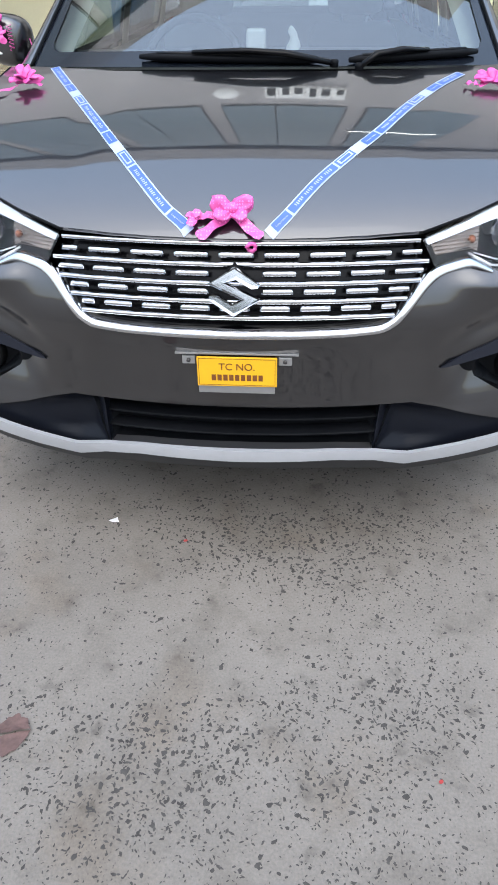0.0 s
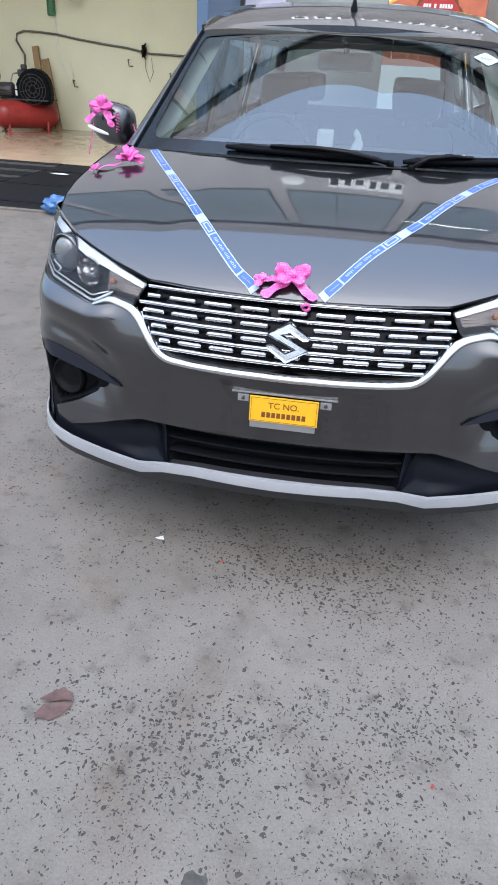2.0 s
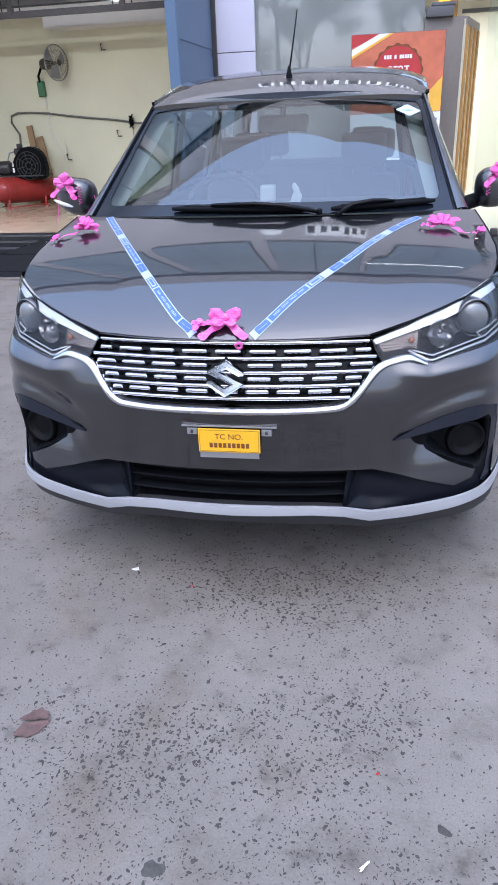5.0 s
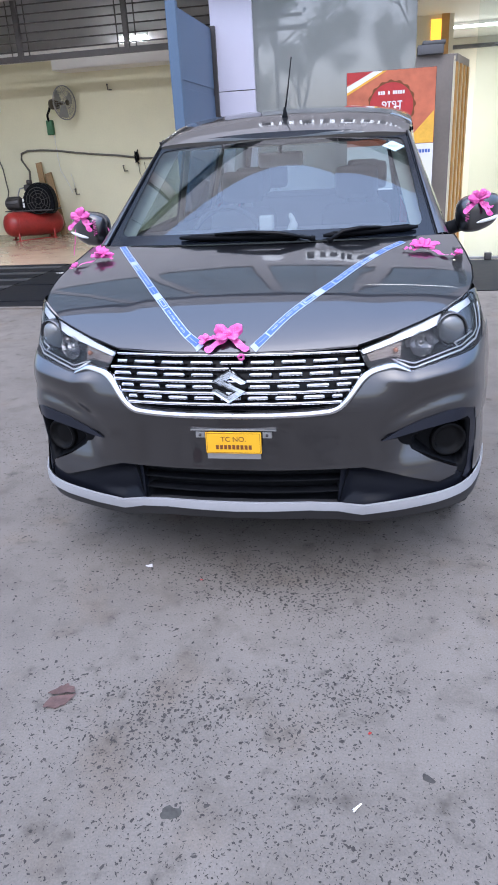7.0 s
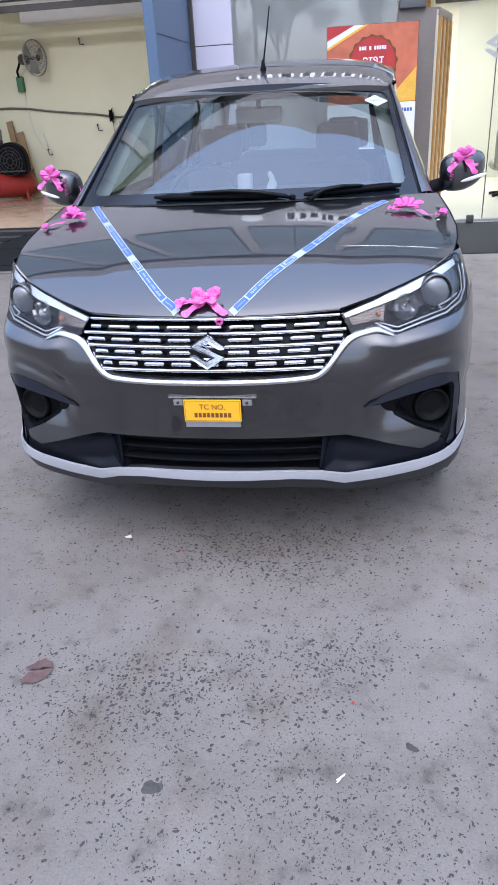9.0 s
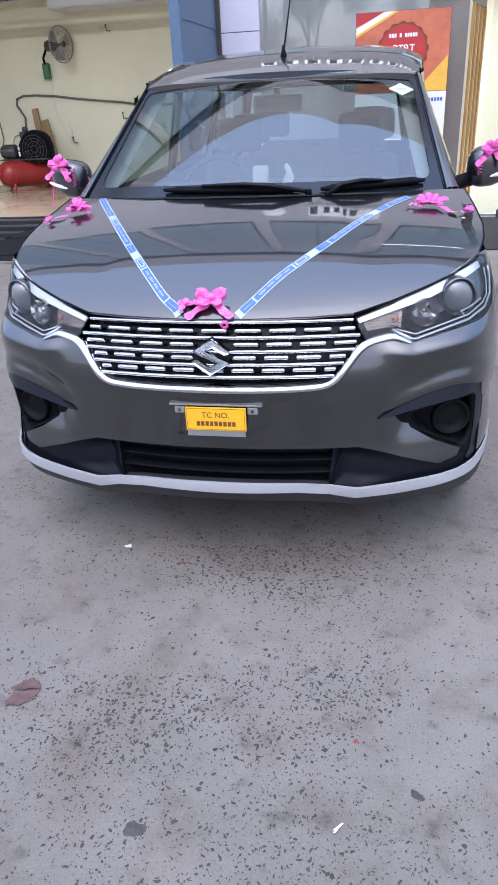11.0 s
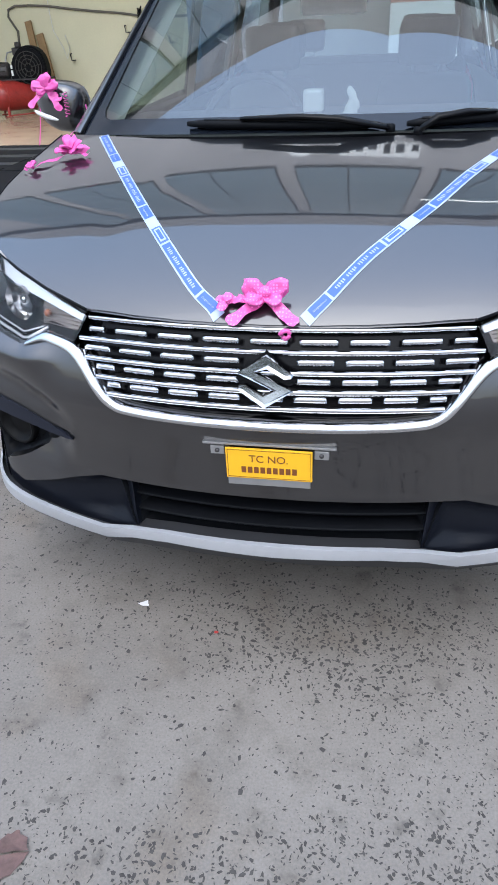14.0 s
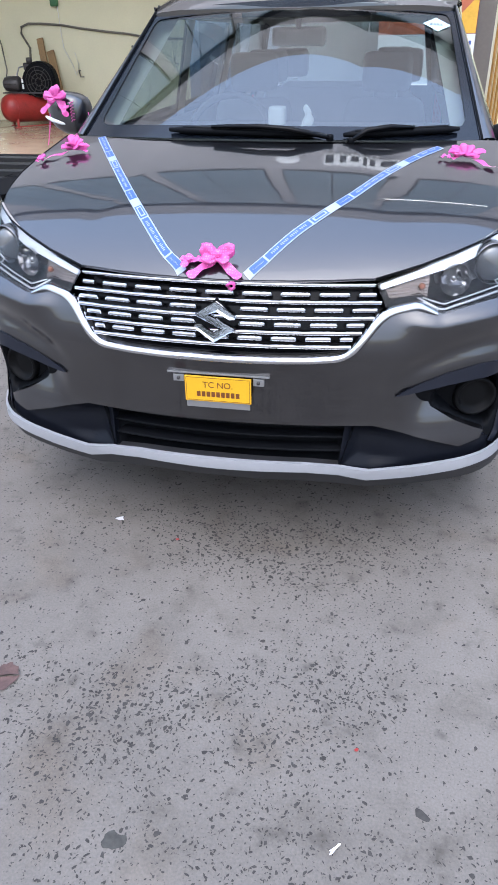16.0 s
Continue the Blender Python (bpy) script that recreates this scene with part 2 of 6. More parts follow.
def clip(poly, axis, limit, keep_above):
    out = []
    for i, p in enumerate(poly):
        q = poly[(i + 1) % len(poly)]
        a, b = (p[axis] - limit, q[axis] - limit)
        if not keep_above:
            a, b = -a, -b
        if a >= 0:
            out.append(p)
        if (a > 0 > b) or (a < 0 < b):
            k = a / (a - b)
            out.append((p[0] + k * (q[0] - p[0]), p[1] + k * (q[1] - p[1])))
    return out


def patch(poly, fn, du, dv, rim=None, bm=None):
    """The part of the surface fn(u, v) inside the outline poly, in cells of du by dv; rim: a vector by which the outline is drawn back to give the edge its depth."""
    bm = bm or bmesh.new()
    found = {}

    def vert(p):
        key = (round(p[0], 5), round(p[1], 5))
        if key not in found:
            found[key] = bm.verts.new(fn(*p))
        return found[key]

    made = []
    tris = geometry.tessellate_polygon([[Vector((u, v, 0)) for u, v in poly]])
    for tri in tris:
        t = [poly[k] for k in tri]
        if (t[1][0] - t[0][0]) * (t[2][1] - t[0][1]) - (t[2][0] - t[0][0]) * (t[1][1] - t[0][1]) < 0:
            t.reverse()
        for i in range(math.floor(min(p[0] for p in t) / du + 1e-6), math.ceil(max(p[0] for p in t) / du - 1e-6)):
            column = clip(clip(t, 0, i * du, True), 0, (i + 1) * du, False)
            if len(column) < 3:
                continue
            for j in range(math.floor(min(p[1] for p in column) / dv + 1e-6), math.ceil(max(p[1] for p in column) / dv - 1e-6)):
                cell = clip(clip(column, 1, j * dv, True), 1, (j + 1) * dv, False)
                vv = []
                for p in cell:
                    w = vert(p)
                    if w not in vv:
                        vv.append(w)
                if len(vv) >= 3:
                    try:
                        made.append(bm.faces.new(vv))
                    except ValueError:
                        pass
    if rim is not None:
        edges = [e for e in {e for f in made for e in f.edges} if len(e.link_faces) == 1]
        back = Vector(rim)
        copies = {}
        for e in edges:
            quad = []
            for v, d in ((e.verts[0], 0), (e.verts[1], 0), (e.verts[1], 1), (e.verts[0], 1)):
                if (v, d) not in copies:
                    copies[v, d] = bm.verts.new(v.co + back * d)
                quad.append(copies[v, d])
            bm.faces.new(quad)
    return bm


def mirrored(poly):
    return [(-u, v) for u, v in reversed(poly)]


def curve(stops, x):
    """A smooth line through (x, value) stops."""
    if x <= stops[0][0]:
        return stops[0][1]
    for (a, p), (b, q) in zip(stops, stops[1:]):
        if x <= b:
            k = (x - a) / (b - a)
            return p + (q - p) * k
    return stops[-1][1]


def smooth(k):
    k = max(0.0, min(1.0, k))
    return k * k * (3 - 2 * k)


def inside_by(poly, u, v):
    """How far (u, v) lies inside the outline; 0 outside."""
    best, odd = 9.0, False
    for (a, b), (c, d) in zip(poly, poly[1:] + poly[:1]):
        k = max(0.0, min(1.0, ((u - a) * (c - a) + (v - b) * (d - b)) / ((c - a) ** 2 + (d - b) ** 2 + 1e-12)))
        best = min(best, math.hypot(u - a - k * (c - a), v - b - k * (d - b)))
        if (b > v) != (d > v) and u < (c - a) * (v - b) / (d - b) + a:
            odd = not odd
    return best if odd else 0.0


def band(name, a, b, mat, parent, label="", thick=0.004):
    """A strip between two lines of points."""
    bm = bmesh.new()
    va, vb = [bm.verts.new(p) for p in a], [bm.verts.new(p) for p in b]
    for i in range(len(a) - 1):
        bm.faces.new((va[i], va[i + 1], vb[i + 1], vb[i]))
    return part(name, bm, mat, parent, label)


def wall(name, x0, x1, y0, y1, z0, z1, mat, label, category="wall", bevel=0.0):
    return solid(name, box(x0, x1, y0, y1, z0, z1, bevel), mat, label, category, "structure", smooth=False)


# ---- ground and building ----
bm = bmesh.new()
bmesh.ops.create_grid(bm, x_segments=40, y_segments=40, size=250)
solid("ground", bm, GROUND, "worn grey terrazzo concrete forecourt with stains", "ground", "structure")

# The workshop bay.
wall("wall_bay_back", -11.0, -1.9, 13.0, 13.2, 0, 3.42, CREAMWALL, "cream painted wall at the back of the bay")
wall("wall_bay_left", -11.2, -11.0, 8.0, 13.2, 0, 9.0, CREAMWALL, "cream painted side wall of the bay")
wall("wall_bay_right", -1.9, -1.75, 8.5, 13.2, 0, 9.0, WHITEWALL, "white partition between bay and showroom")
solid("floor_bay", box(-11.0, -1.9, 8.3, 13.0, -0.1, 0.012), BAYFLOOR, "polished brown floor of the bay", "floor", "structure", smooth=False)
wall("beam", -6.10, -1.9, 12.4, 13.0, 3.17, 3.42, WHITEWALL, "white concrete beam under the mezzanine", "beam", 0.01)
wall("mezzanine_slab", -11.0, -1.9, 12.2, 13.2, 3.42, 3.5, WHITEWALL, "white slab of the mezzanine", "slab")
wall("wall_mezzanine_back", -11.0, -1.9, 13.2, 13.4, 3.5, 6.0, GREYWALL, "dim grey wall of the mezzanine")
solid("ceiling", box(-11.2, 6.0, 8.0, 15.2, 5.6, 5.8), WHITEWALL, "white upper ceiling", "ceiling", "structure", smooth=False)

railing = thing("mezzanine_railing", "dark steel railing with horizontal bars on the mezzanine", "railing", (-5.0, 11.3, 3.25), kind="structure")
part("bottom_rail", box(-10.9, -1.95, 11.27, 11.33, 3.22, 3.32), DARKSTEEL, railing, smooth=False)
part("top_rail", box(-10.9, -1.95, 11.27, 11.33, 4.28, 4.34), DARKSTEEL, railing, smooth=False)
for x in (-10.2, -8.2, -6.16, -4.1, -2.1):
    part("post", box(x - 0.045, x + 0.045, 11.26, 11.34, 3.25, 4.34), DARKSTEEL, railing, smooth=False)
    for dx in (-0.17, 0.17):
        part("baluster", rod([(x + dx, 11.3, 3.3), (x + dx, 11.3, 4.3)], 0.012, 6), DARKSTEEL, railing)
for k in range(6):
    z = 3.39 + 0.145 * k
    part("bar", rod([(-10.9, 11.3, z), (-1.95, 11.3, z)], 0.013, 6), DARKSTEEL, railing)

# Blue gate leaf, swung out.
gate = thing("gate_leaf", "blue painted steel gate leaf standing open", "gate", (-1.86, 7.3, 0), kind="structure")
part("panel", box(-1.90, -1.86, 6.35, 8.28, 0.03, 3.03, 0.004), BLUEPAINT, gate, smooth=False)
for z0, z1 in ((0.03, 1.42), (1.47, 2.22), (2.27, 3.0)):
    part("sheet", box(-1.86, -1.848, 6.42, 8.16, z0 + 0.03, z1, 0.004), BLUEPAINT, gate, smooth=False)
part("hinge_post", box(-1.90, -1.80, 8.18, 8.24, 0.03, 3.05, 0.004), DARKSTEEL, gate, smooth=False)
part("edge_post", box(-1.92, -1.80, 6.32, 6.40, 0.03, 3.05, 0.006), BLUEPAINT, gate, smooth=False)

# Facade.
column = thing("cladding_column", "lilac white panelled column beside the glass front", "column", (-1.58, 8.3, 0), kind="structure")
for z0, z1 in ((0, 1.08), (1.09, 2.26), (2.27, 3.60)):
    part("panel", box(-1.87, -1.30, 8.25, 8.55, z0, z1, 0.004), LILAC, column, smooth=False)
part("core", box(-1.86, -1.31, 8.26, 8.54, 0.0, 3.6), DARKSTEEL, column, smooth=False)
FROST = material("grey_reflective_glass", (0.26, 0.27, 0.26), 0.0, var=0.06, scale=1.2)
FROST.node_tree.nodes["Principled BSDF"].inputs["IOR"].default_value = 2.35
solid("glass_wall", box(-1.30, 0.83, 8.30, 8.32, 0, 3.6), FROST, "grey reflective glass wall of the showroom", "window", "structure", smooth=False)
solid("wall_showroom_back", box(-1.75, 6.0, 13.0, 13.2, 0, 3.2), SHOWWALL, "ivory showroom wall", "wall", "structure", smooth=False)
solid("wall_showroom_right", box(6.0, 6.2, 7.5, 13.2, 0, 9), SHOWWALL, "ivory showroom side wall", "wall", "structure", smooth=False)
solid("ceiling_showroom", box(-1.75, 6.0, 8.35, 13.2, 3.2, 3.3), WHITEWALL, "white showroom ceiling", "ceiling", "structure", smooth=False)
solid("floor_showroom", box(-1.75, 6.0, 7.62, 13.0, -0.1, 0.02), SHOWWALL, "ivory showroom tiles", "floor", "structure", smooth=False)
solid("cornice", box(-1.7, 5.9, 12.9, 13.0, 3.02, 3.08), DARKSTEEL, "dark line of the cornice under the ceiling", "trim", "structure", smooth=False)

# Dark granite apron.
GRANITE_WORN = material("worn_grey_granite", (0.040, 0.042, 0.046), 0.5, spec=0.2, var=0.35, scale=5, fine=120)
for k in range(18):
    y0 = 5.05 + 0.18 * k
    rough_row = k % 3 == 1
    for x0, x1, mat in ((-10.5, -4.42, GRANITE_WORN if rough_row else GRANITE), (-4.40, -1.2, GRANITE)):
        if x0 > -5 and k % 2:
            continue
        wide = 0.172 if x0 < -5 else 0.35
        solid("apron_slab", box(x0, x1, y0, y0 + wide, -0.05, 0.006 + 0.003 * (k % 3), 0.003), mat, "worn grey granite strip in the apron" if mat is GRANITE_WORN else "long black granite apron slab before the bay", "paving", "structure", "apron slabs", smooth=False)
solid("apron_right", box(-1.2, 6.0, 5.55, 7.6, -0.05, 0.008), GRANITE, "black granite apron before the showroom", "paving", "structure", smooth=False)
solid("apron_kerb", box(-10.5, -1.2, 4.98, 5.05, -0.05, 0.02, 0.005), GROUND, "pale concrete edge of the apron", "kerb", "structure", smooth=False)

# Upper storeys with sign band.
PARAPET = material("taupe_parapet", (0.50, 0.475, 0.47), 0.45, var=0.08, scale=1.5)
DARKCLAD = material("dark_brown_cladding", (0.26, 0.235, 0.22), 0.4, var=0.1, scale=1.5)
wall("fascia_lower", -11.2, 6.2, 7.9, 8.3, 3.6, 4.9, DARKCLAD, "dark fascia band over the entrance", "fascia")
wall("fascia", -11.2, 6.2, 7.9, 8.3, 4.9, 6.6, FACADE, "pale fascia band above the dark one", "fascia")
wall("wall_upper", -11.2, 1.0, 8.1, 8.5, 6.6, 13.2, FACADE, "pale cladding of the upper storeys")
wall("wall_parapet", -11.2, 1.0, 8.1, 8.5, 13.2, 15.0, PARAPET, "taupe cladding of the parapet")
wall("parapet_ledge", -11.2, 1.0, 7.95, 8.1, 12.80, 13.22, BLACK, "dark ledge below the parapet", "ledge")
BLUEGLASS = material("blue_tinted_glass", (0.20, 0.29, 0.35), 0.15, coat=0.25, var=0.06, spec=0.4)


def drawn_back(x, y):
    """Where a point of the straight front comes to lie on the end that draws back."""
    return 1.0 + (x - 1.0) * 0.961 - (y - 8.1) * 0.276, 8.1 + (x - 1.0) * 0.276 + (y - 8.1) * 0.961


for name, x0, y0, y1, z0, z1, mat, label, kind in (("wall_upper_end", 1.0, 8.1, 8.5, 6.6, 13.2, FACADE, "pale cladding of the angled end", "wall"), ("wall_parapet_end", 1.0, 8.1, 8.5, 13.2, 15.0, PARAPET, "taupe cladding of the angled parapet", "wall"), ("parapet_ledge_end", 1.04, 7.95, 8.1, 12.80, 13.22, BLACK, "dark ledge below the angled parapet", "ledge")):
    bm = box(x0, 6.6, y0, y1, z0, z1)
    for v in bm.verts:
        v.co.x, v.co.y = drawn_back(v.co.x, v.co.y)
    solid(name, bm, mat, label, kind, "structure", smooth=False)
for k in range(5):
    x = -9.08 + 2.57 * k
    w = thing("window_upper", "tall blue tinted fixed window in a dark frame", "window", (x, 8.1, 7.0), "upper windows", "structure")
    part("window_frame", box(x - 0.03, x + 2.20, 8.06, 8.12, 7.0, 12.8), DARKSTEEL, w, smooth=False)
    for x0, x1 in ((x, x + 0.92), (x + 0.955, x + 2.17)):
        part("pane", box(x0, x1, 8.03, 8.06, 7.05, 12.74), BLUEGLASS, w, smooth=False)
    if x > 1.0:
        w.location.x, w.location.y = drawn_back(w.location.x, w.location.y)
        w.rotation_euler.z = math.asin(0.276)
SIGNLIT = material("lit_white_acrylic", (0.85, 0.85, 0.84), 0.4, var=0.03, emit=0.9)
sign = thing("fascia_sign", "lit white and black lettering bars on the fascia", "sign", (1.0, 7.9, 5.75), kind="structure")
for k in range(6):
    x = -0.58 + 0.22 * k
    part("letter_bar", box(x, x + 0.20, 7.80, 7.90, 5.98, 6.40, 0.01), SIGNLIT, sign, smooth=False)
    part("letter_face", box(x + 0.03 + 0.03 * (k % 2), x + 0.17, 7.79, 7.80, 5.98, 6.30 - 0.06 * (k % 3)), GLOSSBLACK, sign, smooth=False)
for k in range(9):
    x = -1.35 + 0.34 * k
    part("letter_bar", box(x, x + 0.24, 7.84, 7.90, 4.40, 4.70, 0.01), SIGNLIT, sign, smooth=False)
    part("letter_face", box(x + 0.05, x + 0.20 - 0.04 * (k % 2), 7.83, 7.84, 4.40, 4.62), GLOSSBLACK, sign, smooth=False)
part("emblem_disc", lathe([(0.0, 0.04), (0.20, 0.04), (0.22, 0.0)], pose(-1.24, 7.89, 6.24, 90), 24), SIGNLIT, sign)

TUBE = material("lit_tube", (1.0, 0.98, 0.92), 0.5, var=0.0, emit=9.0)


def tube_fitting(x0, x1, y, z, watts, group="tube lights"):
    f = thing("tube_light_fitting", "white fluorescent tube fitting, lit", "lamp", ((x0 + x1) / 2, y, z), group)
    part("casing", box(x0, x1, y - 0.03, y + 0.03, z, z + 0.05, 0.005), WHITE, f, smooth=False)
    part("tube", rod([(x0 + 0.03, y, z - 0.02), (x1 - 0.03, y, z - 0.02)], 0.018, 10), TUBE, f)
    if watts:
        tube_lamp((x0 + x1) / 2, y, z - 0.05, x1 - x0, watts)
    return f


outer_tube = tube_fitting(1.05, 3.2, 8.0, 10.1, 0)
outer_tube.location.x, outer_tube.location.y = drawn_back(outer_tube.location.x, outer_tube.location.y)
outer_tube.rotation_euler.z = math.asin(0.276)
tube_fitting(1.3, 2.7, 11.0, 3.15, 92)
tube_fitting(-4.9, -4.3, 13.16, 3.75, 20)
# Unseen fitting, added behind the fascia to brighten the bay wall.
tube_fitting(-7.2, -4.2, 8.335, 4.0, 118)


# ---- the car ----
car = thing("car", "grey-brown metallic family car with pink bows and ribbons", "car")
DEPTH = [(0.20, 0.06), (0.30, 0.03), (0.36, 0.02), (0.45, 0.045), (0.56, 0.033), (0.66, 0.012), (0.72, 0.004), (0.80, 0.03), (0.89, 0.08), (1.05, 0.22)]


def soft_depth(z):
    return sum(curve(DEPTH, z + d) for d in (-0.03, -0.015, 0, 0.015, 0.03)) / 5


def front(x, z):
    """How far back the nose lies at a width and height."""
    a = min(abs(x) / 0.885, 1.0)
    return 0.20 * a**2 + 0.28 * a**20 + soft_depth(z)


def nose(off=0.0):
    return lambda x, z: Vector((x, front(x, z) + off, z))


YAW = 0.0235  # the car stands a little askew to the axes


def hood_form(x, y):
    """The hood's height: a long shallow arc that rolls down to its leading edge."""
    a, k = abs(x), y - 0.085
    behind = max(0.0, y - (0.078 + 0.2554 * a * a + 1.1 * max(0.0, a - 0.42) ** 2))
    swell = 0.002 * smooth((0.50 - a - 0.12 * (y - 0.1)) / 0.10) * smooth((y - 0.12) / 0.25)
    roll = 0.022 * (1 - smooth((a - 0.42) / 0.33)) * math.exp(-behind / 0.055)
    bend = 0.18 * 0.05 * math.log(1 + math.exp((y - 0.42) / 0.05))
    return 0.917 + 0.47 * k - 0.05 * k * k - bend - 0.036 * (x / 0.75) ** 2 + swell - roll


def hood_z(x, y):
    """The same as it stands in the world."""
    return hood_form(x, y - YAW * x)


def flank(y, z):
    """The half width of the body side."""
    up = max(0.0, (z - 0.78) / 0.28)
    low = max(0.0, (0.42 - z) / 0.2)
    crease = 0.005 * math.exp(-(((z - 0.80) / 0.05) ** 2))
    tail = max(0.0, (y - 3.6) / 0.8)
    return 0.876 + crease - 0.078 * min(up, 1.3) ** 2 - 0.03 * low**2 - 0.13 * tail**2.5


def screen(u, v):
    """The windshield, u across and v up."""
    bow = 1 - u * u
    return Vector((u * (0.715 - 0.105 * v), 0.925 + 0.665 * v - (0.135 - 0.05 * v) * bow, 1.145 + 0.405 * v + 0.022 * bow * v + 0.012 * bow))


def roof_z(x, y):
    a = abs(x) / 0.62
    return curve(ROOF, y) - 0.035 * a**2 - 0.016 * min(a, 1.05) ** 10


ROOF = [(1.40, 1.532), (1.45, 1.556), (1.5, 1.577), (1.62, 1.612), (1.75, 1.643), (1.9, 1.674), (2.1, 1.705), (2.4, 1.728), (2.8, 1.735), (3.3, 1.722), (3.8, 1.685), (4.15, 1.63), (4.3, 1.59)]

# Outlines on the nose: (half width, height).
LAMP = [(0.420, 0.885), (0.536, 0.920), (0.628, 0.951), (0.712, 0.982), (0.785, 1.016), (0.812, 1.012), (0.833, 0.965), (0.846, 0.915), (0.842, 0.872), (0.800, 0.853), (0.691, 0.834), (0.603, 0.812), (0.587, 0.816), (0.533, 0.843), (0.452, 0.828), (0.434, 0.861)]
FOGBAY = [(0.49, 0.568), (0.555, 0.616), (0.636, 0.652), (0.714, 0.673), (0.768, 0.675), (0.822, 0.652), (0.832, 0.48), (0.828, 0.40), (0.812, 0.355), (0.742, 0.340), (0.735, 0.385), (0.745, 0.418), (0.67, 0.462), (0.59, 0.508), (0.565, 0.545)]
FOGHOLE = [(0.595, 0.56), (0.66, 0.592), (0.72, 0.606), (0.785, 0.606), (0.795, 0.54), (0.795, 0.47), (0.775, 0.425), (0.745, 0.432), (0.67, 0.472), (0.605, 0.520)]
BLADE = [(0.500, 0.570), (0.559, 0.608), (0.636, 0.643), (0.714, 0.664), (0.763, 0.667), (0.800, 0.657), (0.815, 0.636), (0.820, 0.60), (0.826, 0.48), (0.822, 0.40), (0.800, 0.372), (0.785, 0.385), (0.800, 0.42), (0.804, 0.48), (0.800, 0.60), (0.788, 0.622), (0.765, 0.626), (0.717, 0.624), (0.638, 0.608), (0.575, 0.590), (0.515, 0.572)]
WING = [(0.365, 0.478), (0.393, 0.474), (0.442, 0.474), (0.565, 0.440), (0.698, 0.400), (0.755, 0.412), (0.80, 0.385), (0.832, 0.372), (0.83, 0.345), (0.76, 0.338), (0.69, 0.328), (0.567, 0.315), (0.445, 0.305), (0.37, 0.325), (0.352, 0.33)]
INTAKE = [(-0.397, 0.472), (0.397, 0.472), (0.375, 0.40), (0.355, 0.32), (0.2, 0.318), (0, 0.316), (-0.2, 0.318), (-0.355, 0.32), (-0.375, 0.40)]
LIP = [(0, 0.363), (0.26, 0.362), (0.36, 0.354), (0.445, 0.337), (0.567, 0.346), (0.69, 0.358), (0.76, 0.368), (0.82, 0.382), (0.885, 0.4), (0.885, 0.357), (0.82, 0.342), (0.76, 0.334), (0.69, 0.321), (0.567, 0.307), (0.44, 0.3), (0.358, 0.324), (0.26, 0.333), (0, 0.336)]
GRILLE_EDGE = [(0.426, 0.888), (0.440, 0.861), (0.457, 0.828), (0.438, 0.805), (0.404, 0.762), (0.375, 0.722), (0.350, 0.706), (0.27, 0.700), (0.0, 0.698)]
GRILLE = GRILLE_EDGE[:-1] + mirrored(GRILLE_EDGE)
CHROME_OUT = [(0.0, 0.673), (0.16, 0.674), (0.268, 0.677), (0.345, 0.683), (0.383, 0.703), (0.417, 0.748), (0.446, 0.788), (0.471, 0.808), (0.54, 0.822), (0.59, 0.806)]
CHROME_IN = [(0.0, 0.700), (0.16, 0.700), (0.268, 0.703), (0.342, 0.709), (0.366, 0.724), (0.397, 0.766), (0.428, 0.811), (0.455, 0.830), (0.535, 0.845), (0.588, 0.818)]

# Bumper skin: one painted sheet round the openings.
HALF = [(0.0, 0.686), (0.27, 0.690), (0.35, 0.696), (0.375, 0.712), (0.407, 0.757), (0.437, 0.800), (0.463, 0.820), (0.535, 0.834), (0.600, 0.813), (0.691, 0.834), (0.800, 0.853), (0.842, 0.872), (0.885, 0.88),
        (0.885, 0.36), (0.835, 0.36), (0.822, 0.40), (0.826, 0.48), (0.818, 0.60), (0.812, 0.648), (0.765, 0.667), (0.714, 0.664), (0.636, 0.643), (0.556, 0.606), (0.503, 0.571), (0.580, 0.556), (0.602, 0.518), (0.67, 0.476), (0.745, 0.440), (0.764, 0.430), (0.755, 0.408), (0.698, 0.391), (0.565, 0.432), (0.442, 0.468), (0.393, 0.468), (0.0, 0.470)]


def slant(d, soft):
    """0 below, d above, eased over a short stretch."""
    return 0.0 if d <= 0 else d * d / (2 * soft) if d < soft else d - soft / 2


def bumper_skin(x, z):
    # A soft shelf runs out under the lamps, with a valley between it and the blade.
    y = front(x, z)
    y -= 0.012 * math.exp(-(((z - 0.74 - 0.10 * abs(x)) / 0.05) ** 2)) * smooth((abs(x) - 0.45) / 0.2)
    above = z - curve([(0.45, 0.545), (0.50, 0.572), (0.559, 0.608), (0.636, 0.643), (0.714, 0.664), (0.763, 0.668), (0.885, 0.66)], abs(x))
    y += 0.017 * math.exp(-(((above - 0.058) / 0.034) ** 2)) * smooth((abs(x) - 0.47) / 0.12)
    # Upright under the lamps, then a narrow ledge that faces the sky and meets them.
    under_lamp = curve([(0.55, 0.822), (0.60, 0.815), (0.691, 0.834), (0.80, 0.853), (0.842, 0.872), (0.885, 0.885)], abs(x))
    lean = max(0.0, soft_depth(z) - soft_depth(0.72)) if z > 0.72 else 0.0
    y -= 0.92 * lean * (1 - max(0.0, min(1.0, (z - under_lamp + 0.034) / 0.034))) * smooth((abs(x) - 0.47) / 0.12) * (1 - smooth((abs(x) - 0.74) / 0.12))
    # The flap below the fog lamp rolls in towards it.
    y += (0.50 * slant(z - 0.455, 0.04) - 0.010 * math.exp(-(((z - 0.42) / 0.05) ** 2))) * smooth((abs(x) - 0.50) / 0.09) * smooth((0.60 - z) / 0.03)
    return Vector((x, y, z))


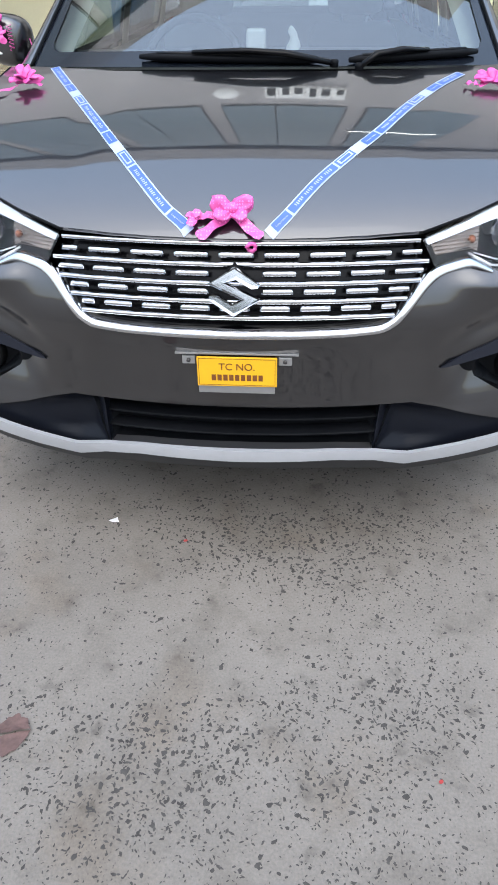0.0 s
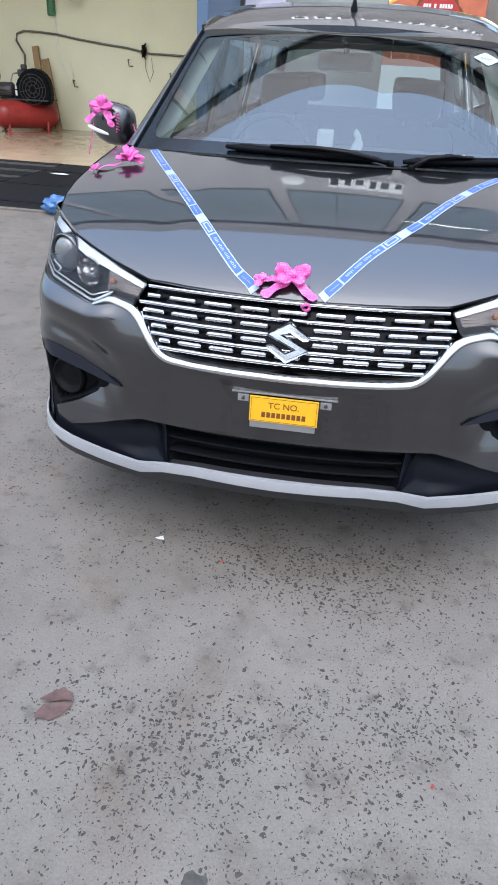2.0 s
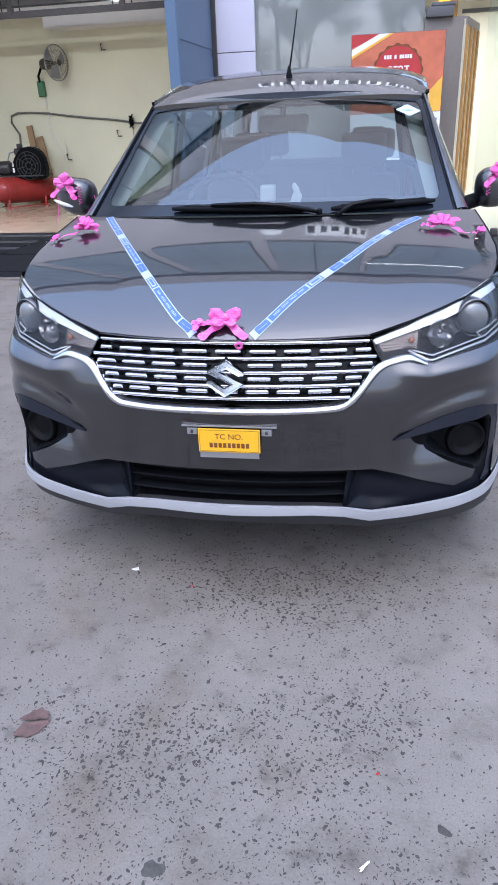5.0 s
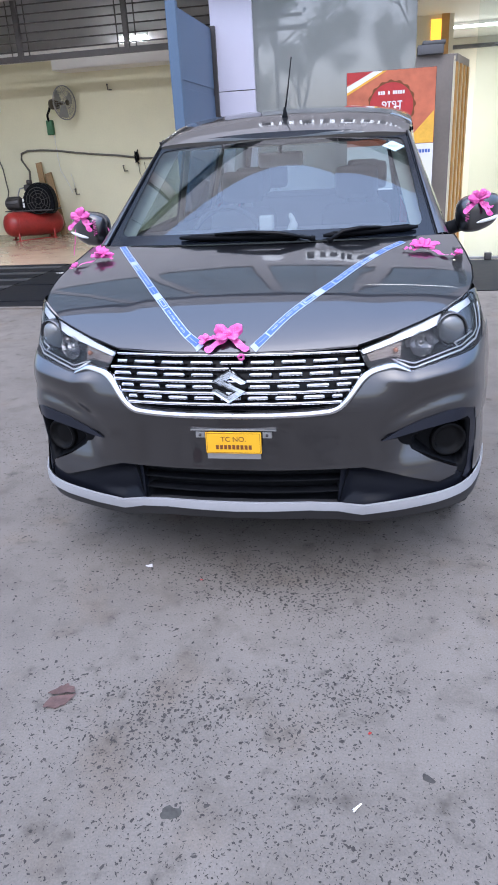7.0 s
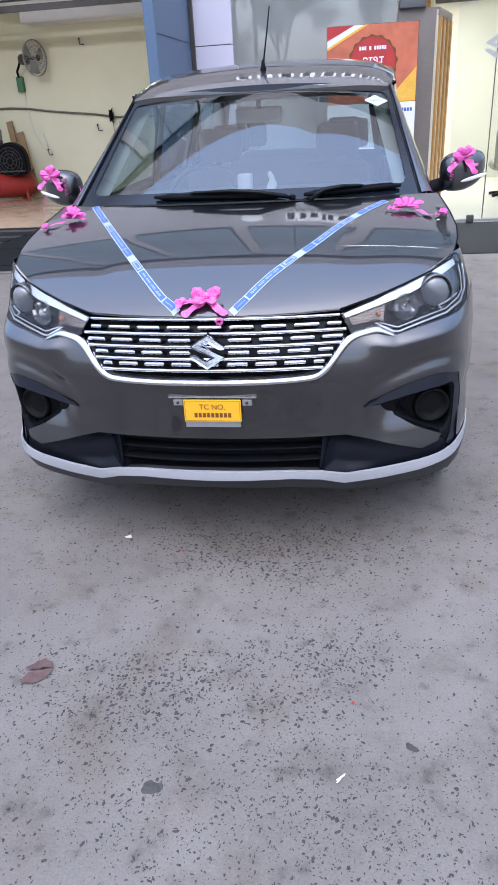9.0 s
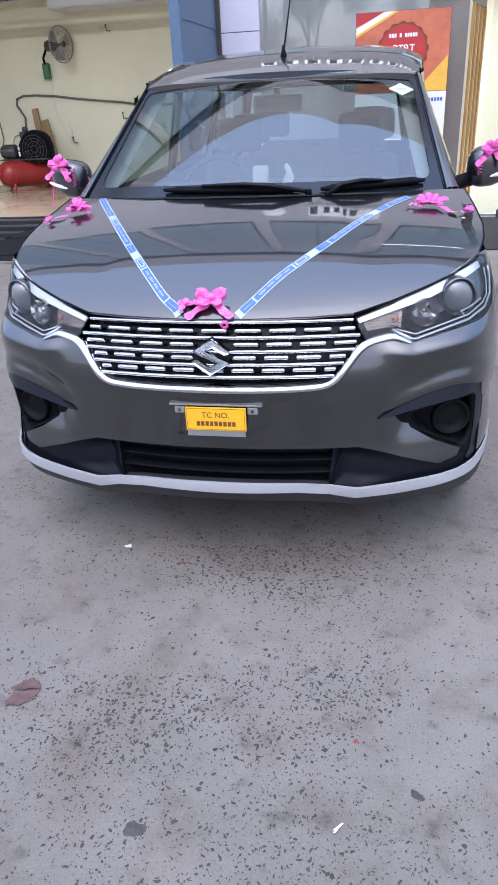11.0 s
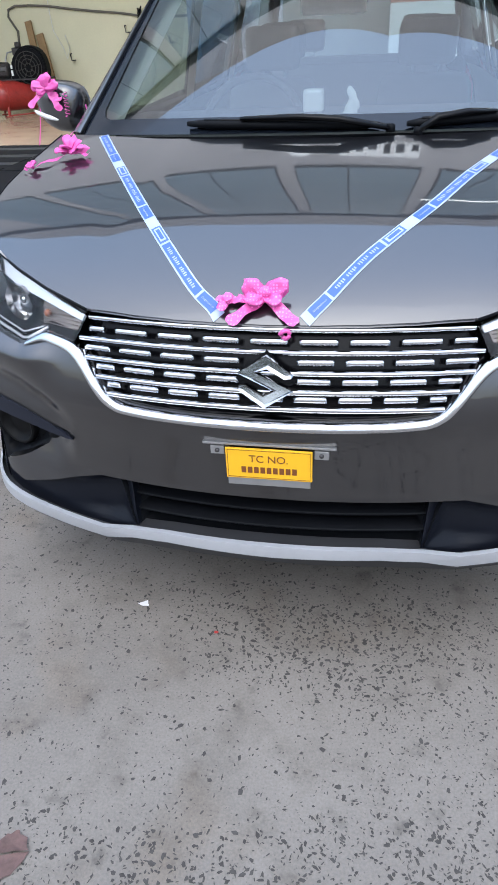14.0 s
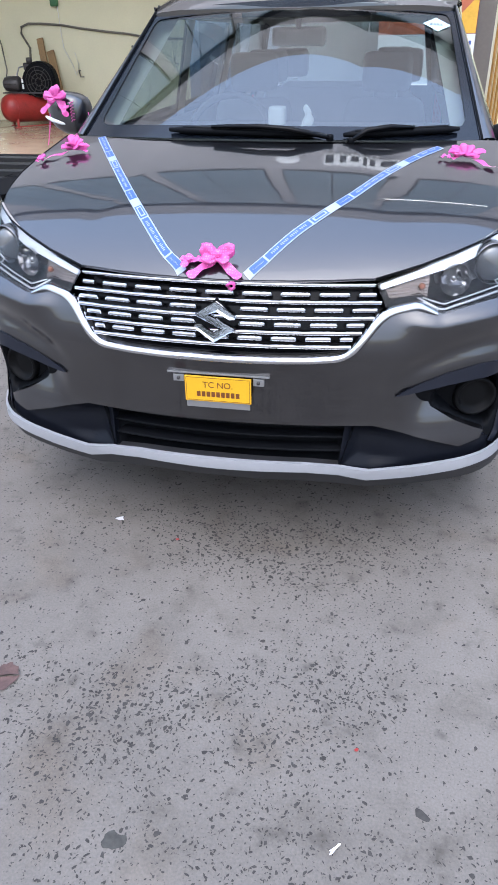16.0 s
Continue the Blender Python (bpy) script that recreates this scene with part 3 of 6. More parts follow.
part("bumper", patch(HALF[:-1] + [(0.0, 0.470)] + mirrored(HALF)[1:-1], bumper_skin, 0.012, 0.006, (0, 0.03, 0)), PAINT, car, "grey-brown metallic front bumper")

# Grille.
grille = part("grille", patch(GRILLE, nose(0.045), 0.03, 0.02), GLOSSBLACK, car, "black grille with chrome bars and dashes")
rimfn = patch(GRILLE, nose(0.0), 0.5, 0.5, (0, 0.05, 0))
rimfn.normal_update()
bmesh.ops.delete(rimfn, geom=[f for f in rimfn.faces if abs(f.normal.y) > 0.5], context="FACES_ONLY")
part("grille_rim", rimfn, GLOSSBLACK, grille)


def half_width(z):
    e = [(z1, x1) for x1, z1 in reversed(GRILLE_EDGE[2:])] + [(0.861, 0.440), (0.888, 0.426)]
    return curve(sorted(e), z)


for k, z in enumerate((0.881, 0.840, 0.802, 0.765, 0.729)):
    w = half_width(z) - 0.012
    xs = [w * (i / 20 - 1) for i in range(41)]
    bm = bmesh.new()
    prof = ((0.008, -0.005), (0.003, -0.005), (0.0, -0.0038), (0.0, 0.003), (0.003, 0.0045), (0.008, 0.0045))
    rows = [[bm.verts.new((x, front(x, z) + d, z + h)) for d, h in prof] for x in xs]
    for a, b in zip(rows, rows[1:]):
        for i in range(5):
            bm.faces.new((a[i], b[i], b[i + 1], a[i + 1]))
    part("grille_bar", bm, CHROME, grille, "bright chrome grille bar")


def dash(x0, x1, z, h=0.0066):
    bm = bmesh.new()
    prof = ((0.022, -h), (0.014, -h), (0.011, -h * 0.5), (0.013, h * 0.6), (0.016, h), (0.020, h))
    rows = [[bm.verts.new((x, front(x, z) + d, z + hh)) for d, hh in prof] for x in (x0, x0 + 0.006, (x0 + x1) / 2, x1 - 0.006, x1)]
    for a, b in zip(rows, rows[1:]):
        for i in range(5):
            bm.faces.new((a[i], b[i], b[i + 1], a[i + 1]))
    bm.faces.new(rows[0])
    bm.faces.new(rows[-1])
    return bm


for z, start, pitch_, ln in ((0.855, 0.0, 0.1045, 0.080), (0.818, 0.1005, 0.1005, 0.077), (0.781, 0.097, 0.097, 0.073), (0.745, 0.0, 0.093, 0.069)):
    w = half_width(z) - 0.02
    c = start
    while c - ln / 2 < w:
        a, b = c - ln / 2, c + ln / 2
        for s in (1, -1):
            if s < 0 and c == 0:
                continue
            lo, hi = sorted((s * a, s * min(b, w)))
            if hi - lo > 0.015:
                part("grille_dash", dash(lo, hi, z), CHROME, grille, "short bright chrome dash")
        c += pitch_

# Chrome frame under the grille, running out below the lamps.
path_out = [(-x, z) for x, z in reversed(CHROME_OUT)] + CHROME_OUT[1:]
path_in = [(-x, z) for x, z in reversed(CHROME_IN)] + CHROME_IN[1:]


def resample(line, n):
    dist = [0.0]
    for p, q in zip(line, line[1:]):
        dist.append(dist[-1] + math.hypot(q[0] - p[0], q[1] - p[1]))
    out = []
    for k in range(n):
        d = dist[-1] * k / (n - 1)
        out.append((curve(list(zip(dist, [p[0] for p in line])), d), curve(list(zip(dist, [p[1] for p in line])), d)))
    for _ in range(2):
        out = [out[0]] + [((a[0] + 2 * b[0] + c[0]) / 4, (a[1] + 2 * b[1] + c[1]) / 4) for a, b, c in zip(out, out[1:], out[2:])] + [out[-1]]
    return out


po, pi_ = resample(path_out, 121), resample(path_in, 121)
bm = bmesh.new()
rows = []
for (xo, zo), (xi, zi) in zip(po, pi_):
    row = []
    for k, d in ((-0.02, 0.014), (0.0, 0.006), (0.14, -0.004), (0.30, -0.0115), (0.42, -0.0145), (0.8, -0.011), (1.0, -0.001), (1.02, 0.03)):
        x, z = xo + k * (xi - xo), zo + k * (zi - zo)
        row.append(bm.verts.new((x, front(x, z) + d, z)))
    rows.append(row)
for a, b in zip(rows, rows[1:]):
    for i in range(7):
        bm.faces.new((a[i], b[i], b[i + 1], a[i + 1]))
part("grille_surround", bm, CHROME, car, "bright chrome grille surround")

# Emblem: a plain notched chrome lozenge.
bm = bmesh.new()
W, H = 0.059, 0.052
band_ = [(-W, 0.016), (0.0, H), (W, 0.016), (W * 0.93, 0.009), (0.040, 0.007), (0.004, 0.026), (-0.020, 0.017), (W, -0.016), (0.0, -H), (-W, -0.016), (-W * 0.93, -0.009), (-0.040, -0.007), (-0.004, -0.026), (0.020, -0.017)]
zc = 0.791
e0 = front(0, zc) - 0.006
face = [bm.verts.new((x, e0, zc + z)) for x, z in band_]
f = bm.faces.new(face)
got = bmesh.ops.extrude_face_region(bm, geom=[f])
top_verts = [g for g in got["geom"] if isinstance(g, bmesh.types.BMVert)]
bmesh.ops.translate(bm, verts=top_verts, vec=(0, -0.008, 0))
top_face = [g for g in got["geom"] if isinstance(g, bmesh.types.BMFace)]
bmesh.ops.inset_region(bm, faces=top_face, thickness=0.0055, depth=0.0050)
bmesh.ops.recalc_face_normals(bm, faces=bm.faces)
for v in bm.verts:
    v.co.y += 0.35 * (v.co.z - zc)
EMBLEM = material("satin_chrome", (0.50, 0.51, 0.525), 0.09, 1.0, var=0.05)
part("emblem", bm, EMBLEM, grille, "chrome emblem shaped as a notched lozenge", smooth=False)
bm = bmesh.new()
vs = [bm.verts.new((x, e0 + 0.008 + 0.35 * z, zc + z)) for x, z in ((-0.066, 0), (0, -0.058), (0.066, 0), (0, 0.058))]
bm.faces.new(vs)
part("emblem_base", bm, GLOSSBLACK, grille)

# Lower intake, wings, lip.
intake = part("lower_intake", patch(INTAKE, lambda x, z: Vector((x, front(x, z) + 0.01 + 0.08 * smooth(inside_by(INTAKE, x, z) / 0.025), z)), 0.02, 0.008), BLACK, car, "black lower air intake with slats")
for z in (0.452, 0.415, 0.374):
    bm = bmesh.new()
    rows = [[bm.verts.new((x, front(x, z) + d, z + h)) for d, h in ((0.08, 0.003), (0.034, 0.003), (0.030, 0.0), (0.034, -0.004), (0.08, -0.004))] for x in [0.375 * (i / 12 - 1) for i in range(25)]]
    for a, b in zip(rows, rows[1:]):
        for i in range(4):
            bm.faces.new((a[i], b[i], b[i + 1], a[i + 1]))
    part("slat", bm, BLACK, intake)
for poly in (WING, mirrored(WING)):
    part("bumper_wing", patch(poly, lambda x, z, p=poly: Vector((x, front(x, z) + 0.012 + 0.035 * smooth(inside_by(p, x, z) / 0.05) * smooth((0.62 - abs(x)) / 0.2), z)), 0.015, 0.01, (0, 0.04, 0)), WINGBLACK, car, "dark satin lower bumper wing")
lip = LIP[:-1] + [(0, 0.328)] + mirrored(LIP)[1:-1]
part("front_lip", patch(lip, lambda x, z: Vector((x, front(x, z) - 0.030, z)), 0.02, 0.01, (0, 0.014, 0)), SILVER, car, "silver painted lower bumper lip")
under = [(0.0, 0.345), (0.26, 0.342), (0.358, 0.333), (0.44, 0.310), (0.567, 0.318), (0.69, 0.333), (0.76, 0.345), (0.82, 0.352), (0.885, 0.37), (0.885, 0.29), (0.76, 0.272), (0.69, 0.262), (0.567, 0.249), (0.44, 0.242), (0.358, 0.266), (0.26, 0.278), (0.0, 0.282)]
part("underlip", patch(under[:-1] + [(0, 0.282)] + mirrored(under)[1:-1], lambda x, z: Vector((x, front(x, z) - 0.018 + 0.30 * max(0, 0.33 - z), z)), 0.03, 0.01, (0, 0.06, 0)), material("dark_grey_underlip", (0.026, 0.026, 0.029), 0.5, var=0.15, scale=12), car, "dark grey lower edge below the lip")

# Fog bays, blades and blanked fog lamps.
FOGBLANK = material("worn_black_plastic", (0.0065, 0.0065, 0.007), 0.5, var=0.25, scale=30, spec=0.10)
for s in (1, -1):
    poly = FOGBAY if s > 0 else mirrored(FOGBAY)
    hole = FOGHOLE if s > 0 else mirrored(FOGHOLE)
    bay = part("fog_bezel", patch(poly, lambda x, z, p=hole: Vector((x, front(x, z) + 0.008 + 0.02 * smooth((0.80 - abs(x)) / 0.05) + 0.07 * smooth(inside_by(p, x, z) / 0.02), z)), 0.010, 0.008), BLACK, car, "black fog lamp bezel")
    blade = BLADE if s > 0 else mirrored(BLADE)
    
    def blade_at(x, z):
        top = curve([(0.50, 0.572), (0.559, 0.608), (0.636, 0.643), (0.714, 0.664), (0.763, 0.668), (0.80, 0.660)], abs(x))
        return Vector((x, front(x, z) + 0.004 - (0.008 + 0.40 * max(0.0, min(0.05, top - z))) * smooth((0.80 - abs(x)) / 0.06), z))

    part("bezel_blade", patch(blade, blade_at, 0.02, 0.008, (0, 0.04, 0)), SATIN, bay, "satin dark blade over the fog lamp")
    at = pose(s * 0.722, front(0.72, 0.525) + 0.078, 0.525, 90, 0, s * 18)
    part("fog_lamp_blank", lathe([(0.0, 0.018), (0.030, 0.016), (0.048, 0.014), (0.052, 0.030), (0.058, 0.034), (0.063, 0.028), (0.066, 0.0)], at), FOGBLANK, bay, "round black fog lamp blank with a raised ring")

# Headlamps.
BOWL = material("dark_lamp_bowl", (0.016, 0.016, 0.018), 0.5, 0.0, var=0.15, scale=20, spec=0.1)
HOUSING = material("grey_lamp_housing", (0.16, 0.16, 0.168), 0.25, 0.8, var=0.3, scale=24, fine=90)
REFLECT = material("dim_lamp_reflector", (0.50, 0.49, 0.49), 0.12, 1.0, var=0.5, scale=60)
RIBBED = material("ribbed_indicator", (0.26, 0.21, 0.18), 0.25, 0.6, var=0.3, scale=50)
BROW = material("bright_eyebrow", (0.78, 0.80, 0.84), 0.2, 0.35, var=0.06)
LENSGLASS = material("projector_glass", (0.14, 0.145, 0.15), 0.06, coat=1.0, var=0.1, spec=0.9)
ORANGE_BULB = material("amber_bulb", (0.34, 0.12, 0.06), 0.35, coat=0.3)
for s in (1, -1):
    poly = LAMP if s > 0 else mirrored(LAMP)
    lamp = part("headlamp", patch(poly, lambda x, z, p=poly: Vector((x, front(x, z) + 0.006 + 0.075 * smooth(inside_by(p, x, z) / 0.03), z)), 0.008, 0.006), BOWL, car, "clear headlamp with projector, chrome eyebrow and indicator")

    def inlay(name, pts, mat, off, rim=0.03, label="", lamp=lamp, s=s):
        pts = pts if s > 0 else mirrored(pts)
        return part(name, patch(pts, nose(off), 0.012, 0.01, (0, rim, 0)), mat, lamp, label)

    inlay("brow_band", [(0.424, 0.884), (0.536, 0.917), (0.628, 0.948), (0.712, 0.979), (0.785, 1.012), (0.808, 1.006), (0.815, 0.985), (0.775, 0.990), (0.712, 0.968), (0.626, 0.944), (0.527, 0.909), (0.432, 0.876)], HOUSING, 0.014, 0.02)
    inlay("eyebrow", [(0.426, 0.879), (0.527, 0.910), (0.626, 0.947), (0.712, 0.972), (0.79, 0.998), (0.80, 0.980), (0.735, 0.955), (0.640, 0.921), (0.528, 0.894), (0.436, 0.869)], BROW, 0.010, 0.02, "bright chrome eyebrow strip")
    inlay("indicator", [(0.440, 0.862), (0.53, 0.892), (0.560, 0.902), (0.556, 0.846), (0.535, 0.850), (0.458, 0.834)], RIBBED, 0.030, 0.02, "clear ribbed indicator reflector")
    for k in range(7):
        z = 0.838 + 0.0075 * k
        x0 = 0.462 - 0.003 * k
        part("indicator_rib", rod([(s * (x0 + (0.095 + 0.003 * k) * i / 4), front(x0 + 0.09 * i / 4, z) + 0.024, z + 0.011 * i / 4) for i in range(5)], 0.0011, 6), RIBBED, lamp)
    bulb = bmesh.new()
    bmesh.ops.create_uvsphere(bulb, u_segments=12, v_segments=8, radius=0.009, matrix=Matrix.Translation((s * 0.540, front(0.54, 0.872) + 0.020, 0.872)))
    part("indicator_bulb", bulb, ORANGE_BULB, lamp, "amber indicator bulb")
    inlay("lamp_housing", [(0.566, 0.895), (0.640, 0.926), (0.735, 0.962), (0.795, 0.982), (0.812, 0.955), (0.818, 0.915), (0.80, 0.892), (0.745, 0.874), (0.69, 0.878), (0.64, 0.862), (0.575, 0.870)], HOUSING, 0.055, 0.03, "grey ribbed lamp housing")
    for off, name in ((0.0, "light_guide"), (0.013, "light_guide_inner")):
        guide = [(0.531 + off, 0.848), (0.588 + off * 0.4, 0.820 + off), (0.604, 0.818 + off), (0.677, 0.838 + off), (0.759, 0.856 + off), (0.812 - off * 0.6, 0.876 + off), (0.834 - off, 0.905), (0.834 - off, 0.945), (0.826 - off, 0.975)]
        part(name, rod([(s * x, front(x, z) + 0.010, z) for x, z in guide], 0.0036 if off == 0.0 else 0.0022, 6), BROW, lamp, "bright light guide along the lamp's edge")
    part("light_guide_kick", rod([(s * x, front(x, z) + 0.016, z) for x, z in ((0.745, 0.868), (0.735, 0.878), (0.768, 0.888), (0.800, 0.900))], 0.003, 6), BROW, lamp)
    for x, z, r in ((0.724, 0.914, 0.057), (0.622, 0.884, 0.045)):
        at = pose(s * x, front(x, z) + 0.040, z, 90, 0, s * 18)
        if r > 0.047:
            part("projector", lathe([(r, -0.02), (r, 0.018), (r * 0.97, 0.024), (r * 0.92, 0.022), (r * 0.88, 0.006), (0.0, 0.004)], at), HOUSING, lamp, "grey ringed projector")
            part("projector_lens", lathe([(0.050, 0.006), (0.047, 0.018), (0.040, 0.026), (0.027, 0.033), (0.012, 0.037), (0.0, 0.038)], at), LENSGLASS, lamp)
        else:
            part("reflector", lathe([(r, 0.022), (r * 0.9, 0.006), (r * 0.62, -0.012), (r * 0.3, -0.02), (0.0, -0.022)], at, 11, caps=False), REFLECT, lamp, "faceted chrome bowl reflector", smooth=False)
            part("bulb_cap", lathe([(0.012, -0.02), (0.011, 0.008), (0.0, 0.014)], at, 12), REFLECT, lamp)
    cheek = [(0.785, 1.018), (0.812, 1.012), (0.833, 0.965), (0.846, 0.915), (0.842, 0.872), (0.885, 0.878), (0.885, 0.99), (0.86, 1.03)]

    def cheek_at(x, z):
        y = front(x, z) + 0.003
        return Vector((math.copysign(min(abs(x), flank(y, z) + 0.001), x), y, z))

    part("fender_cheek", patch(cheek if s > 0 else mirrored(cheek), cheek_at, 0.008, 0.012), PAINT, car)
    part("lens", patch(poly, nose(-0.003), 0.012, 0.01, (0, 0.012, 0)), CLEAR, lamp, "clear plastic lens")

# Hood.
front_edge = [(x, front(x, 0.886) - 0.002) for x in (0.0, 0.1, 0.2, 0.3, 0.418)] + [(x, front(x, z) - 0.006) for x, z in LAMP[1:5]]
hood = front_edge + [(0.818, 0.50), (0.824, 0.60), (0.812, 0.75), (0.790, 0.93), (0.70, 0.905), (0.6, 0.865), (0.45, 0.812), (0.3, 0.776), (0.15, 0.757), (0.0, 0.75)]
hood_outline = hood[:-1] + [(0.0, 0.75)] + mirrored(hood)[1:-1]
part("hood", patch(hood_outline, lambda x, y: Vector((x, y, hood_form(x, y))), 0.02, 0.016, (0, 0.004, -0.008)), PAINT, car, "grey-brown metallic hood")
for s in (1, -1):
    edge = [(x, front(x, z) - 0.004) for x, z in LAMP[0:5]] + [(0.816, 0.50), (0.822, 0.60), (0.810, 0.75), (0.788, 0.93)]
    part("hood_gap", rod([(s * x, y, hood_form(x, y) - 0.001) for x, y in edge], 0.0035, 5), BLACK, car)

# Body sides.
def arch(cy, r=0.355, n=15):
    return [(cy - r * math.cos(math.pi * k / n), 0.315 + r * math.sin(math.pi * k / n)) for k in range(n + 1)]


SIDE = [(0.53, 0.25)] + [(max(y, 0.535), max(z, 0.25)) for y, z in arch(0.80)[2:]] + [(1.17, 0.21), (3.17, 0.21)] + [(y, max(z, 0.25)) for y, z in arch(3.54)] + [(3.92, 0.28), (4.30, 0.32), (4.36, 0.62), (4.34, 1.0), (4.25, 1.14), (3.0, 1.125), (1.30, 1.11), (1.02, 1.135), (0.93, 1.130), (0.75, 1.100), (0.60, 1.058), (0.44, 1.000), (0.50, 0.985), (0.54, 0.95), (0.545, 0.90), (0.535, 0.862)]
for s in (1, -1):
    part("body_side", patch(SIDE, lambda y, z, s=s: Vector((s * flank(y, z), y, z)), 0.05, 0.03), PAINT, car)
    for y in (1.32, 2.32, 3.25):
        part("door_gap", rod([(s * (flank(y, z) + 0.0005), y, z) for z in (0.27, 0.45, 0.65, 0.8, 0.95, 1.1)], 0.003, 4), BLACK, car)
    for y in (2.10, 3.05):
        part("door_handle", box(s * 0.872, s * 0.90, y, y + 0.19, 0.93, 0.955, 0.006), PAINT, car)
    part("sill", box(s * 0.78, s * 0.83, 1.15, 3.2, 0.19, 0.24, 0.01), BLACK, car, smooth=False)

# Windshield, pillars, roof, side glass, tail.
N = 24
bm = bmesh.new()
grid = [[bm.verts.new(screen(i / N * 2 - 1, j / 14)) for i in range(N + 1)] for j in range(15)]
for j in range(14):
    for i in range(N):
        bm.faces.new((grid[j][i], grid[j][i + 1], grid[j + 1][i + 1], grid[j + 1][i]))
shield = part("windshield", bm, WINDSHIELD, car, "clear windshield reflecting the sky")
shield.visible_shadow = False
bm = bmesh.new()
for poly in ([(-1, 0), (1, 0), (1, 0.10), (0.9, 0.084), (-0.9, 0.084), (-1, 0.10)], [(-1, 0.93), (1, 0.93), (1, 1), (-1, 1)], [(-1, 0.08), (-0.885, 0.08), (-0.925, 0.098), (-0.945, 0.14), (-0.962, 0.88), (-0.950, 0.915), (-0.92, 0.935), (-1, 0.94)], [(0.885, 0.08), (1, 0.08), (1, 0.94), (0.92, 0.935), (0.950, 0.915), (0.962, 0.88), (0.945, 0.14), (0.925, 0.098)]):
    patch(poly, lambda u, v: screen(u, v) + Vector((0, -0.0015, 0.0025)), 0.08, 0.06, bm=bm)
part("frit_border", bm, FRIT, shield, "black border of the windshield")
for s in (1, -1):
    bm = bmesh.new()
    rows = []
    for j in range(15):
        v = j / 14
        e = screen(s, v)
        k = 1.15 - 0.70 * v
        row = [e + Vector((s * -0.006, -0.004, -0.004)), e + Vector((s * 0.012 * k, 0.0, 0.010)), e + Vector((s * 0.038 * k, 0.03, 0.008)), e + Vector((s * 0.058 * k, 0.085, -0.008 + 0.008 * v)), e + Vector((s * 0.062 * k, 0.12, -0.03))]
        rows.append([bm.verts.new(p) for p in row])
    for a, b in zip(rows, rows[1:]):
        for i in range(4):
            bm.faces.new((a[i], a[i + 1], b[i + 1], b[i]))
    part("a_pillar", bm, PAINT, car)
    part("pillar_seal", rod([screen(s, j / 14) + Vector((s * 0.004, -0.004, 0.006)) for j in range(15)], 0.0045, 6), BLACK, car)
roof_half = [(0.0, 1.452), (0.2, 1.461), (0.4, 1.492), (0.55, 1.535), (0.615, 1.568), (0.645, 1.75), (0.655, 2.2), (0.655, 3.2), (0.62, 4.0), (0.58, 4.28), (0.0, 4.32)]
part("roof", patch(roof_half[:-1] + [(0.0, 4.32)] + mirrored(roof_half)[1:-1], lambda x, y: Vector((x, y, roof_z(x, y))), 0.04, 0.05, (0, 0, -0.03)), PAINT, car)


def glass_x(y, z):
    top = curve([(1.0, 0.66), (1.6, 0.615), (1.8, 0.645), (2.2, 0.66), (4.3, 0.60)], y)
    k = (z - 1.11) / 0.48
    return (flank(y, 1.11) - 0.01) * (1 - k) + top * k


for s in (1, -1):
    for name, poly in (("front_window", [(1.22, 1.14), (2.28, 1.13), (2.26, 1.56), (1.78, 1.555)]), ("rear_window", [(2.36, 1.13), (3.25, 1.14), (3.2, 1.57), (2.34, 1.575)]), ("quarter_window", [(3.32, 1.15), (4.05, 1.18), (3.85, 1.56), (3.28, 1.575)])):
        part(name, patch(poly, lambda y, z, s=s: Vector((s * glass_x(y, z), y, z)), 0.2, 0.1), SIDEGLASS, car).visible_shadow = False
    frame_polys = ([(1.00, 1.11), (1.22, 1.14), (1.78, 1.555), (1.70, 1.585)], [(1.0, 1.105), (4.28, 1.13), (4.05, 1.18), (1.22, 1.14)], [(1.70, 1.585), (1.78, 1.555), (3.85, 1.56), (4.28, 1.58)], [(2.28, 1.12), (2.36, 1.12), (2.34, 1.58), (2.26, 1.58)], [(3.25, 1.12), (3.32, 1.12), (3.28, 1.58), (3.2, 1.58)], [(4.05, 1.17), (4.30, 1.13), (4.28, 1.58), (3.85, 1.56)])
    bm = bmesh.new()
    for poly in frame_polys:
        patch(poly, lambda y, z, s=s: Vector((s * (glass_x(y, z) + 0.004), y, z)), 0.2, 0.1, bm=bm)
    part("window_surround", bm, PAINT, car)
    bm = bmesh.new()
    edge = [(1.60, 0.606), (1.75, 0.640), (2.2, 0.652), (3.2, 0.652), (4.0, 0.618), (4.28, 0.578)]
    rows = [[bm.verts.new((s * x, y, roof_z(x, y))), bm.verts.new((s * (x + 0.014), y, roof_z(x, y) - 0.02)), bm.verts.new((s * (glass_x(y, 1.575) + 0.006), y, 1.575))] for y, x in edge]
    for a, b in zip(rows, rows[1:]):
        for i in range(2):
            bm.faces.new((a[i], b[i], b[i + 1], a[i + 1]))
    part("roof_gutter", bm, GLOSSBLACK, car)


def tail(x, z):
    return Vector((x, 4.40 - 0.06 * max(0, z - 0.7) - 0.10 * (abs(x) / 0.75) ** 4 - 0.06 * max(0, 0.5 - z), z))


